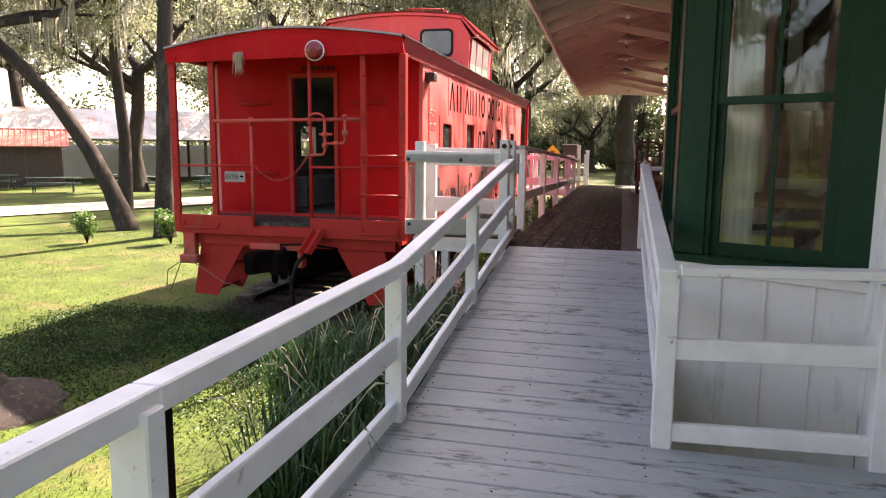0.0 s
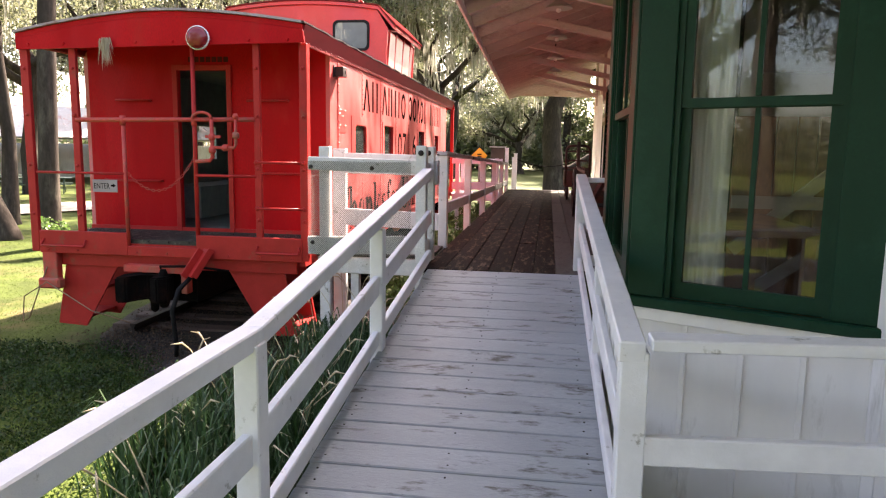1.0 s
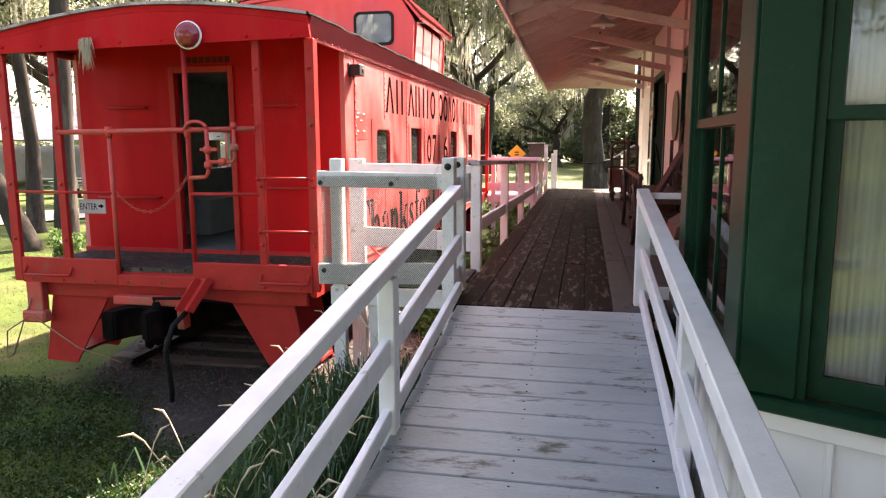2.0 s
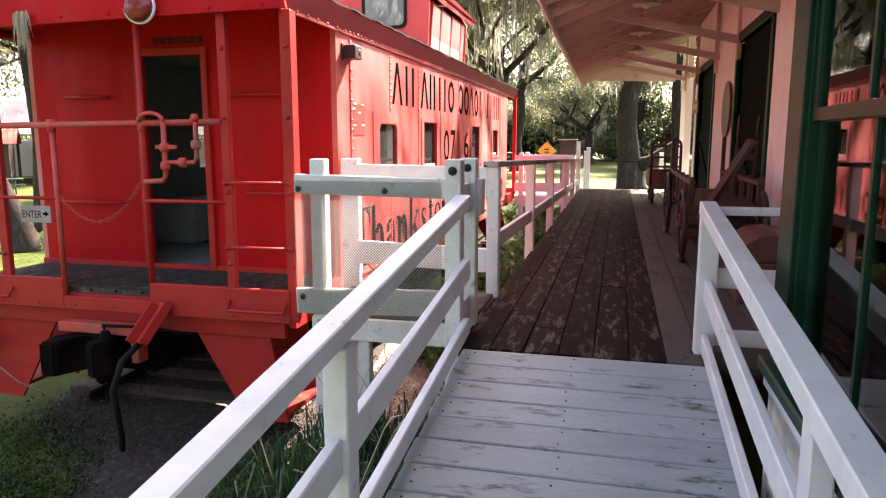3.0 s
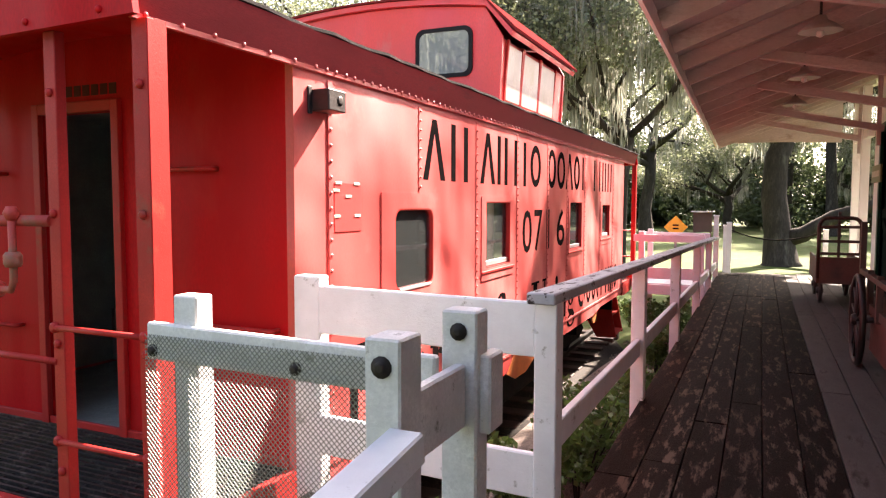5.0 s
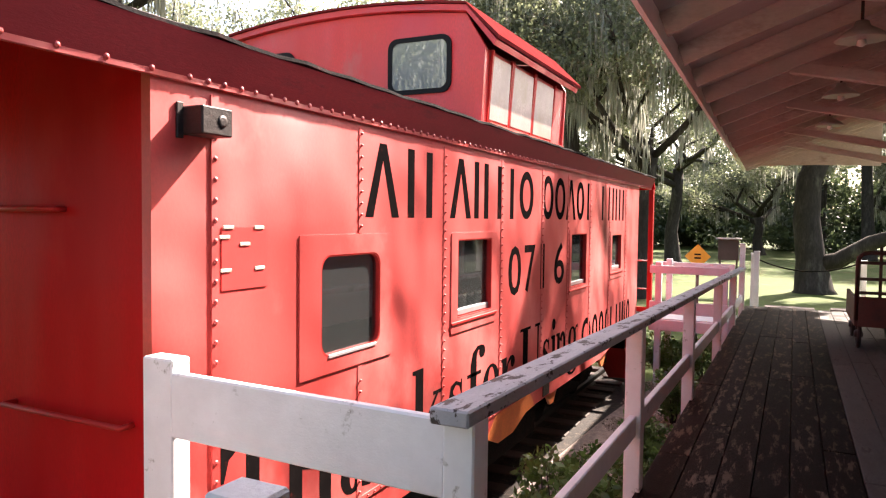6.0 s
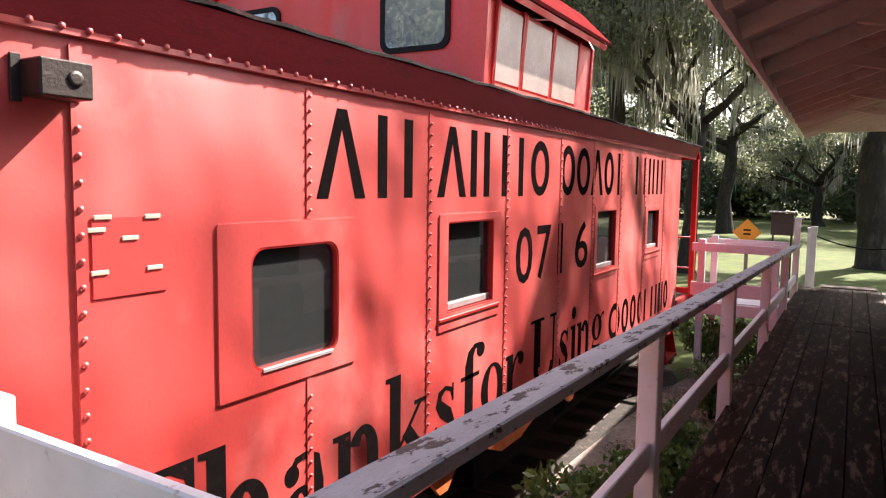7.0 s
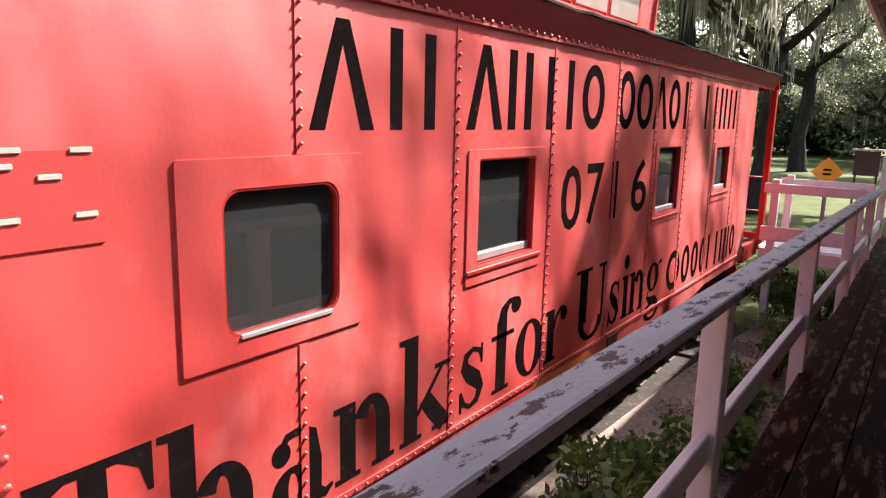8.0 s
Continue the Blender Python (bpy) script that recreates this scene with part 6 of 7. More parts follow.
# signs on the wall and lamps under the eaves
oval = thing("oval_sign", (WALL, 14.6, 2.3), "brown oval sign board on the wall", "sign")
bm = bmesh.new()
prism(bm, [(14.6 + 0.42 * math.cos(t), 2.355 + 0.445 * math.sin(t)) for t in (2 * math.pi * k / 24 for k in range(24))], 0, WALL - 0.05, WALL - 0.02)
part("panel", bm, M_BRONZE, oval)
gs = thing("station_sign", (WALL, 19.3, 2.6), "olive green sign board with pale bars of writing", "sign")
boxes(M_OLIVE, gs, (("panel", WALL - 0.05, WALL - 0.02, 18.85, 19.85, 2.45, 2.75),))
boxes(M_FADED, gs, (("bar", WALL - 0.055, WALL - 0.051, 18.95, 19.75, 2.55, 2.65),), 0)
for y in (10.05, 9.45):
    pq = thing("wall_plaque", (WALL, y, 2.2), "small brown plaque on the white wall", "plaque", "wall plaques")
    boxes(M_BRONZE, pq, (("panel", WALL - 0.03, WALL - 0.005, y - 0.16, y + 0.16, 2.13, 2.31),))
    boxes(M_FADED, pq, tuple(("bar", WALL - 0.033, WALL - 0.031, y - 0.12, y + 0.12, 2.16 + 0.04 * k, 2.172 + 0.04 * k) for k in range(3)), 0)


def eave_lamp(y):
    t = thing("eave_lamp", (0.05, y, 3.5), "white enamel dish lamp hanging under the eaves", "lamp", "eave lamps")
    z = soffit(0.05)
    bm = bmesh.new()
    lathe(bm, (0.05, y, z - 0.28), (0, 0, 1), [(0, 0.175), (0.004, 0.185), (0.05, 0.14), (0.1, 0.06), (0.14, 0.045)], 24)
    part("shade", bm, M_LAMPGREY, t)
    bm = bmesh.new()
    tube(bm, [(0.05, y, z - 0.15), (0.05, y, z + 0.08)], 0.012, 6)
    part("stem", bm, M_IRON, t)
    bm = bmesh.new()
    lathe(bm, (0.05, y, z - 0.33), (0, 0, 1), [(0, 0.01), (0.015, 0.035), (0.05, 0.03), (0.07, 0.02)], 10)
    part("bulb", bm, M_LAMPWHITE, t)


for y in (9.9, 12.4, 15.0, 17.6):
    eave_lamp(y)

# inside the bay
cur = thing("curtain", (0.62, 5.2, 0.6), "long white curtain inside the bay window", "curtain")
for cx, cy, w, ux, uy in ((0.80, 3.84, 0.10, 0.89, -0.46), (0.60, 4.2, 0.12, 0, 1), (0.60, 5.25, 0.14, 0, 1), (0.82, 5.63, 0.10, 0.89, 0.46), (1.28, 5.86, 0.15, 0.89, 0.46)):
    bm = bmesh.new()
    n = 18
    pts = [(cx + ux * t - uy * 0.02 * math.sin(k * 1.5), cy + uy * t + ux * 0.02 * math.sin(k * 1.5)) for k, t in ((k, -w + 2 * w * k / n) for k in range(n + 1))]
    rows_ = [[bm.verts.new((x, y, z)) for x, y in pts] for z in (1.0, 3.05)]
    for k in range(n):
        bm.faces.new((rows_[0][k], rows_[0][k + 1], rows_[1][k + 1], rows_[1][k]))
    part("drape", bm, M_CURTAIN, cur, smooth=True)
gate = thing("plank_gate", (1.75, 5.3, 0.6), "brown plank door with diagonal braces inside the depot", "door")
for k in range(7):
    bm = bmesh.new()
    box(bm, 1.28 + 0.14 * k, 1.41 + 0.14 * k, 5.3, 5.33, 0.6, 2.0, bevel=0.003)
    part("plank", bm, M_CEDAR, gate)
for a_, b_ in (((1.3, 5.285, 1.05), (2.2, 5.285, 1.85)), ((1.3, 5.285, 0.65), (2.2, 5.285, 1.3)), ((1.28, 5.28, 1.4), (2.25, 5.28, 1.4))):
    bm = bmesh.new()
    beam(bm, a_, b_, 0.03, 0.09)
    part("brace", bm, M_FADED, gate)
desk = thing("work_table", (1.7, 4.7, 0.6), "dark wooden telegraph table in the bay", "table")
boxes(M_CEDAR, desk, (("tabletop", 0.75, 1.5, 4.1, 5.3, 1.28, 1.32), ("leg", 0.78, 0.84, 4.13, 4.19, 0.6, 1.28), ("leg", 1.4, 1.46, 4.13, 4.19, 0.6, 1.28), ("leg", 0.78, 0.84, 5.2, 5.26, 0.6, 1.28), ("leg", 1.4, 1.46, 5.2, 5.26, 0.6, 1.28)))

# ---- plants ----
def blades(name, spots, material, height, width, count, seed, parent, lean=0.5, label=""):
    """Arching strap leaves from spots on the ground."""
    r = np.random.RandomState(seed)
    verts, faces = [], []
    for cx, cy, cz, k in spots:
        for _ in range(int(count * k)):
            a = r.rand() * 2 * math.pi
            h = height * (0.55 + 0.6 * r.rand()) * (0.7 + 0.3 * k)
            l_ = h * lean * (0.2 + 1.1 * r.rand())
            bx, by = cx + r.randn() * 0.08 * k, cy + r.randn() * 0.08 * k
            w = width * (0.6 + 0.6 * r.rand())
            sx, sy = -math.sin(a) * w, math.cos(a) * w
            i0 = len(verts)
            for s, z, ww in ((0, 0, 1), (0.25, 0.55, 1), (0.65, 0.92, 0.75), (1.0, 0.92 - 0.25 * r.rand(), 0.08)):
                x, y = bx + math.cos(a) * l_ * s, by + math.sin(a) * l_ * s
                verts += [(x - sx * ww, y - sy * ww, cz + h * z), (x + sx * ww, y + sy * ww, cz + h * z)]
            for s in range(3):
                j = i0 + 2 * s
                faces.append((j, j + 1, j + 3, j + 2))
    return raw(name, verts, faces, material, parent, label, kind="stuff")


clump_spots = [(-1.65, 2.9), (-1.75, 3.5), (-1.6, 4.1), (-1.95, 4.3), (-1.7, 4.8), (-1.55, 5.4), (-1.9, 5.7), (-1.6, 6.2), (-1.55, 2.2), (-2.2, 3.7), (-2.05, 6.9), (-1.75, 7.0)]
for k, (x, y) in enumerate(clump_spots):
    c = thing("grass_clump", (x, y, GROUND), "dark green strap-leaved clump beside the ramp", "plant", "ramp side plants")
    blades("leaves", [(x, y, GROUND, 1.0), (x + 0.15, y + 0.1, GROUND, 0.9), (x - 0.12, y - 0.12, GROUND, 0.9)], M_BLADE, 0.9 if y < 6 else 0.6, 0.007, 130, 11 + k, c, lean=0.42)
    bm = bmesh.new()
    rr = random.Random(50 + k)
    for _ in range(4):
        a = rr.uniform(0, 6.28)
        tip = (x + 0.35 * math.cos(a), y + 0.35 * math.sin(a), GROUND + rr.uniform(0.9, 1.1))
        tube(bm, [(x, y, GROUND + 0.2), ((x + tip[0]) / 2, (y + tip[1]) / 2, GROUND + 0.75), tip], [0.004, 0.004, 0.003], 4)
        tube(bm, [tip, (tip[0] + 0.05 * math.cos(a), tip[1] + 0.05 * math.sin(a), tip[2] + 0.05), (tip[0] + 0.12 * math.cos(a), tip[1] + 0.12 * math.sin(a), tip[2] + 0.05)], [0.004, 0.007, 0.002], 5)
    part("seed_head", bm, M_SEED, c, "dry pale seed heads")


def leaf_cloud(centres, radii, count, size, seed, flat=0.75):
    """Small folded leaves in uneven clumps; vertices and faces."""
    r = np.random.RandomState(seed)
    n = len(centres)
    per = np.maximum(3, (count * np.array(radii) ** 2 / np.sum(np.array(radii) ** 2)).astype(int))
    pts = []
    for c, rad, m_ in zip(centres, radii, per):
        d = r.randn(m_, 3)
        d /= np.linalg.norm(d, axis=1)[:, None] + 1e-9
        q = d * (rad * (r.rand(m_, 1) ** 0.45))
        q[:, 2] *= flat
        pts.append(np.array(c) + q)
    p = np.concatenate(pts)
    m_ = len(p)
    ax = r.randn(m_, 3)
    ax /= np.linalg.norm(ax, axis=1)[:, None]
    t = r.randn(m_, 3)
    s = np.cross(ax, t)
    s /= np.linalg.norm(s, axis=1)[:, None] + 1e-9
    ln = size * (0.6 + 0.8 * r.rand(m_, 1))
    a, b = p - ax * ln * 0.5, p + ax * ln * 0.5
    lft, rgt = p + s * ln * 0.28, p - s * ln * 0.28
    verts = np.stack([a, lft, b, rgt], 1).reshape(-1, 3)
    faces = np.arange(4 * m_).reshape(-1, 4)
    return verts, faces


def cloud_object(name, verts, faces, material, parent, label=""):
    me = bpy.data.meshes.new(name)
    me.vertices.add(len(verts))
    me.vertices.foreach_set("co", np.asarray(verts, dtype=np.float32).ravel())
    me.loops.add(faces.size)
    me.loops.foreach_set("vertex_index", faces.ravel().astype(np.int32))
    me.polygons.add(len(faces))
    me.polygons.foreach_set("loop_start", np.arange(0, faces.size, faces.shape[1], dtype=np.int32))
    me.update(calc_edges=True)
    me.materials.append(material)
    ob = new(name, me)
    ob.parent = parent
    ob.matrix_parent_inverse = parent.matrix_basis.inverted()
    ob["kind"] = "stuff"
    return tagged(ob, label)


def shrub(x, y, h, spread, seed, z=GROUND, label="light green leafy shrub on the gravel", material=M_LEAF2):
    t = thing("shrub", (x, y, z), label, "shrub", "track side shrubs")
    rr = random.Random(seed)
    bm = bmesh.new()
    tips = []
    for k in range(9):
        a = rr.uniform(0, 6.28)
        r_ = spread * rr.uniform(0.2, 1)
        top = (x + r_ * math.cos(a), y + r_ * math.sin(a), z + h * rr.uniform(0.5, 1))
        tube(bm, [(x, y, z), ((x + top[0]) / 2, (y + top[1]) / 2, z + (top[2] - z) * 0.6), top], [0.012, 0.008, 0.003], 5)
        tips += [top, ((x + top[0]) / 2, (y + top[1]) / 2, z + (top[2] - z) * 0.65)]
    part("stem", bm, M_BARK, t, kind="stuff")
    v, f = leaf_cloud(tips, [0.17] * len(tips), 1300, 0.07, seed)
    cloud_object("leaves", v, f, material, t)


for k, (x, y, h, s) in enumerate(((-2.0, 10.3, 1.0, 0.45), (-1.75, 11.0, 1.2, 0.42), (-2.05, 11.5, 0.95, 0.4), (-1.85, 10.0, 0.85, 0.4), (-1.9, 12.5, 0.7, 0.35), (-2.1, 9.6, 0.6, 0.25), (-1.8, 8.9, 0.75, 0.25), (-1.7, 13.6, 0.6, 0.3), (-1.75, 16.0, 0.8, 0.35), (-1.9, 14.6, 0.6, 0.3), (-2.0, 18.3, 0.9, 0.5), (-2.4, 19.0, 0.9, 0.6), (-1.7, 19.2, 0.8, 0.5))):
    shrub(x, y, h, s, 70 + k)
for k, (x, y) in enumerate(((-12.2, 12.8), (-9.4, 13.6), (-10.2, 13.2))):
    shrub(x, y, 0.75, 0.25, 90 + k, label="low green fern at the foot of a tree")


# loose leaves and stones on the gravel
v, f = leaf_cloud([(-1.9 + 0.35 * math.sin(k * 2.1), 8.5 + 0.42 * k, GROUND + 0.15) for k in range(26)], [0.42] * 26, 20000, 0.032, 5, flat=0.06)
litter = thing("leaf_litter", (-1.9, 12, GROUND), "pale dry leaves scattered on the gravel", "leaves", kind="stuff")
cloud_object("dry_leaves", v, f, M_PALELEAF, litter)
v, f = leaf_cloud([(-3.9 + 1.2 * math.sin(k * 1.7), 6.9 + 0.2 * k, GROUND + 0.10) for k in range(16)], [0.6] * 16, 9000, 0.025, 6, flat=0.06)
litter2 = thing("leaf_litter", (-3.6, 7, GROUND), "dark fallen leaves on bare soil", "leaves", kind="stuff")
cloud_object("fallen_leaves", v, f, M_LITTER, litter2)


# low leafy weeds before the car, coloured dark to deepen the shade there
weeds = thing("ground_weeds", (-4, 6, GROUND), "low green weeds, darkened to deepen the shade on the lawn", "weeds", kind="stuff")
wr = random.Random(12)
v, f = leaf_cloud([(wr.uniform(-7.2, -2.2), wr.uniform(3.9, 7.3), GROUND + 0.025) for k in range(150)], [wr.uniform(0.3, 0.6) for k in range(150)], 52000, 0.03, 14, flat=0.07)
cloud_object("leaves", v, f, M_WEED, weeds)


def lawn_blades():
    r = np.random.RandomState(8)
    n = 190000
    x = -1.6 - (r.rand(n) ** 1.5) * 14
    y = -1 + r.rand(n) * 17
    keep = ~((x > -6.0) & (y > 7.4) & (y < 19)) & ~((x > -3.2) & (y > 5.4))
    x, y = x[keep], y[keep]
    n = len(x)
    a = r.rand(n) * 6.283
    h = 0.012 + 0.03 * r.rand(n)
    w = 0.004 + 0.005 * r.rand(n)
    lean = h * (0.5 + 1.3 * r.rand(n))
    lx, ly = np.cos(a) * lean, np.sin(a) * lean
    z = np.full(n, GROUND + 0.0) + np.array([0.05 * noise.noise((q * 0.25, p * 0.25, 3)) for q, p in zip(x, y)]) - 0.01
    v = np.stack([np.stack([x - np.sin(a) * w, y + np.cos(a) * w, z], 1), np.stack([x + np.sin(a) * w, y - np.cos(a) * w, z], 1), np.stack([x + lx, y + ly, z + h], 1)], 1).reshape(-1, 3)
    t = thing("lawn_grass", (-6, 6, GROUND), "short green grass blades of the lawn", "grass", kind="stuff")
    cloud_object("blades", v, np.arange(3 * n).reshape(-1, 3), M_BLADES, t)


lawn_blades()


# ---- trees ----
def grow(bm, p, d, length, r, depth, rr, tips, limbs, droop=0.0):
    """A limb with bends that forks into smaller ones."""
    pts, radii = [p], [r]
    steps = 4
    q, dirn = Vector(p), Vector(d).normalized()
    for s in range(steps):
        dirn = (dirn + Vector((rr.uniform(-0.25, 0.25), rr.uniform(-0.25, 0.25), rr.uniform(-0.15, 0.2) - droop))).normalized()
        q = q + dirn * length / steps
        pts.append(q.copy())
        radii.append(r * (1 - 0.45 * (s + 1) / steps))
    tube(bm, pts, radii, 7 if depth > 1 else 5)
    limbs.append(pts)
    if depth == 1:
        tips.append(pts[3].copy())
    if depth == 0:
        tips.append(q.copy())
        tips.append(pts[2].copy())
        return
    for k in range(3 if depth > 1 else 3):
        a = rr.uniform(0, 6.28)
        out = Vector((math.cos(a), math.sin(a), rr.uniform(-0.1, 0.55)))
        start = pts[-1] if k == 0 else pts[rr.choice((2, 3))]
        grow(bm, start, (dirn * 0.7 + out * 0.8), length * rr.uniform(0.6, 0.8), r * 0.5, depth - 1, rr, tips, limbs, droop)


def tree(name, base, trunk, radius, crown_len, depth, leaves, leaf, clump, moss, seed, label, group="park trees"):
    """trunk: points above the base; limbs fork from its upper end."""
    base = Vector(base)
    t = thing(name, base, label, "tree", group)
    rr = random.Random(seed)
    bm = bmesh.new()
    pts = [base + Vector(p) for p in trunk]
    n = len(pts)
    tube(bm, [pts[0] - Vector((0, 0, 0.2)), pts[0] + Vector((0, 0, 0.12))] + pts[1:], [radius * 1.7, radius * 1.25] + [radius * (1 - 0.35 * k / n) for k in range(1, n)], 12)
    tips, limbs = [], []
    for k in range(5):
        a = 2 * math.pi * k / 5 + rr.uniform(-0.4, 0.4)
        start = pts[-1] if k < 3 else pts[-2] + (pts[-1] - pts[-2]) * rr.uniform(0.3, 0.9)
        grow(bm, start, Vector((math.cos(a), math.sin(a), rr.uniform(0.25, 0.9))), crown_len, radius * 0.55, depth, rr, tips, limbs)
    part("trunk", bm, M_BARK, t)
    v, f = leaf_cloud([tuple(p) for p in tips], [clump * rr.uniform(0.6, 1.2) for _ in tips], leaves, leaf, seed)
    cloud_object("crown", v, f, M_LEAF, t)
    if moss:
        r = np.random.RandomState(seed + 1)
        verts, faces = [], []
        spots = [p for limb in limbs for p in limb[1:]]
        for _ in range(moss):
            p = spots[r.randint(len(spots))]
            ln = 0.4 + 1.3 * r.rand() ** 1.5
            ox, oy = r.randn(2) * 0.25
            for _ in range(9):
                x, y = p.x + ox + r.randn() * 0.07, p.y + oy + r.randn() * 0.07
                a = r.rand() * 3.14
                w = 0.012 + 0.022 * r.rand()
                l2 = ln * (0.5 + 0.7 * r.rand())
                c, s = math.cos(a) * w, math.sin(a) * w
                i0 = len(verts)
                dx, dy = r.randn(2) * 0.05
                verts += [(x - c * 0.5, y - s * 0.5, p.z), (x + c * 0.5, y + s * 0.5, p.z), (x + dx - c, y + dy - s, p.z - l2 * 0.5), (x + dx + c, y + dy + s, p.z - l2 * 0.5), (x + dx * 1.4, y + dy * 1.4, p.z - l2)]
                faces += [(i0, i0 + 1, i0 + 3, i0 + 2), (i0 + 2, i0 + 3, i0 + 4, i0 + 4)]
        faces = [f_ if f_[2] != f_[3] else f_[:3] for f_ in faces]
        raw("moss", verts, faces, M_MOSS, t, "hanging grey moss", kind="stuff")
    return t


oak_label = "spreading live oak hung with grey moss"
far_oak = tree("oak_tree", (0.45, 39.0, GROUND), [(0, 0, 0), (-0.15, 0, 1.4), (-0.35, 0.1, 3.0), (-0.3, 0, 4.6), (0.2, 0.2, 6.0)], 0.62, 4.6, 2, 28000, 0.14, 1.3, 750, 21, oak_label)
bm = bmesh.new()
tube(bm, [(0.5, 39.0, 0.5), (1.3, 38.8, 0.75), (2.4, 38.6, 1.5), (3.8, 38.5, 2.0), (5.6, 38.4, 3.4)], [0.4, 0.34, 0.3, 0.25, 0.15], 10)
part("limb", bm, M_BARK, far_oak)
tree("oak_tree", (-13.15, 15.4, GROUND), [(0, 0, 0), (-0.45, 0.0, 1.1), (-1.05, 0.0, 2.15), (-1.97, 0.0, 3.35), (-3.0, 0.0, 4.35), (-4.6, 0.1, 5.6)], 0.24, 3.2, 2, 45000, 0.11, 1.15, 200, 22, "leaning oak trunk with small leaves over the lawn")
tree("oak_tree", (-11.15, 14.3, GROUND), [(0, 0, 0), (0.1, 0, 2.0), (0.22, 0, 4.5), (0.35, 0.1, 7.0), (0.4, 0.1, 9.0)], 0.22, 3.6, 2, 50000, 0.11, 1.25, 260, 23, "tall straight oak beside the caboose")
tree("oak_tree", (-15.65, 18.5, GROUND), [(0, 0, 0), (0.12, 0, 2.5), (-0.1, 0, 5.0), (0, 0.1, 8.0)], 0.20, 3.4, 2, 45000, 0.12, 1.2, 260, 24, "slim grey tree trunk with mossy limbs")
tree("oak_tree", (-5.5, 33.0, GROUND), [(0, 0, 0), (0.1, 0, 1.8), (0.2, -0.3, 3.6), (0.5, -0.6, 5.2)], 0.27, 4.4, 2, 56000, 0.14, 1.35, 800, 25, oak_label)
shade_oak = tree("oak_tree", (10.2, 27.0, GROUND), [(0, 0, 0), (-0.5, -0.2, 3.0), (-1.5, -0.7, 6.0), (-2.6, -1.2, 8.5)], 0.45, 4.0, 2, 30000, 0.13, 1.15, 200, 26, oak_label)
for dx, dy, dz, thick in ((0, 0, 0, 0.28), (0.2, 1.1, 0.1, 0.07)):
    path_ = [(8.2, 26.2, 6.0), (4.6 + dx, 25.6 + dy, 11.2 + dz), (1.15 + dx, 24.9 + dy, 14.0 + dz), (0.78 + dx, 23.0 + dy, 11.7 + dz), (0.45 + dx, 21.2 + dy, 9.7 + dz), (0.3 + dx, 20.3 + dy, 8.4 + dz)]
    bm = bmesh.new()
    tube(bm, path_, [thick * f for f in (1.3, 1.15, 1.0, 0.95, 0.7, 0.08)], 10)
    part("limb", bm, M_BARK, shade_oak)
    spots_ = [tuple(Vector(p).lerp(Vector(q), f)) for p, q in zip(path_[2:], path_[3:]) for f in (0.15, 0.45, 0.8)]
    v, f = leaf_cloud([(x + 0.1, y + 0.3, z - 0.3) for x, y, z in spots_], [0.6] * len(spots_), 380, 0.13, 61)
    cloud_object("crown", v, f, M_LEAF, shade_oak)
far_a = tree("oak_tree", (-8.5, 33.0, GROUND), [(0, 0, 0), (0.2, 0, 2.5), (0.3, 0.1, 5.5), (0.1, 0.2, 8.0)], 0.36, 4.4, 2, 30000, 0.17, 1.5, 700, 27, oak_label)
far_b = tree("oak_tree", (-24.0, 30.0, GROUND), [(0, 0, 0), (-0.2, 0, 2.0), (0.1, 0.1, 4.0), (0.3, 0, 6.0)], 0.40, 4.6, 2, 28000, 0.17, 1.45, 250, 28, oak_label)
low_oak = tree("oak_tree", (-21, 47.0, GROUND), [(0, 0, 0), (0.3, 0, 1.2), (0.2, 0.1, 2.4), (0.5, 0.2, 3.4)], 0.42, 4.8, 2, 26000, 0.22, 1.7, 420, 29, "low spreading live oak trailing grey moss")
for k, (x, y) in enumerate(((9, 76), (17, 66), (-30, 58), (-3, 74))):
    copy_thing(low_oak, Matrix.Translation((x, y, GROUND)) @ Matrix.Rotation(1.3 * k, 4, "Z"))
rr = random.Random(9)
# trees at negative y are unseen, added to darken the bay window's reflections
spots = [(-17, 38, 1.1), (-44, 40, 1.2), (-42, 27, 1.2), (-28, 50, 1.3), (-48, 47, 1.4), (12, 66, 1.3), (-38, 62, 1.4), (2, 84, 1.4), (-30, 16, 0.9), (-46, 12, 1.1), (15, 50, 1.0), (-24, -14, 1.1), (-14, -24, 1.1), (-36, -2, 1.1), (3, -30, 1.2), (-9, -9, 0.9), (-15, -13, 1.0), (-7, -19, 1.0), (-8, 58, 1.2), (5, 70, 1.3), (-16, 60, 1.3)]
for k, (x, y, s) in enumerate(spots):
    o = copy_thing(far_a if k % 2 else far_b, Matrix.Translation((x, y, GROUND)) @ Matrix.Rotation(rr.uniform(0, 6.28), 4, "Z"))
    o.scale = (s, s, s * rr.uniform(0.9, 1.1))

woods = thing("far_woods", (0, 120, GROUND), "dense far line of woods behind the park", "woods", kind="stuff")
cs = []
for k in range(520):
    a = radians(rr.uniform(0, 360))
    d = rr.uniform(84, 125)
    h = 11 + 3 * noise.noise((math.cos(a) * 6, math.sin(a) * 6, 0))
    cs.append((d * math.cos(a), d * math.sin(a), GROUND + rr.uniform(0.2, 1) ** 1.4 * h))
for k in range(300):
    a = radians(rr.uniform(0, 360))
    d = rr.uniform(78, 90)
    cs.append((d * math.cos(a), d * math.sin(a), GROUND + rr.uniform(0.3, 3.2)))
v, f = leaf_cloud(cs, [rr.uniform(2.5, 4.5) for _ in cs], 300000, 0.5, 31)
cloud_object("foliage", v, f, M_WOODS, woods)
cs = []
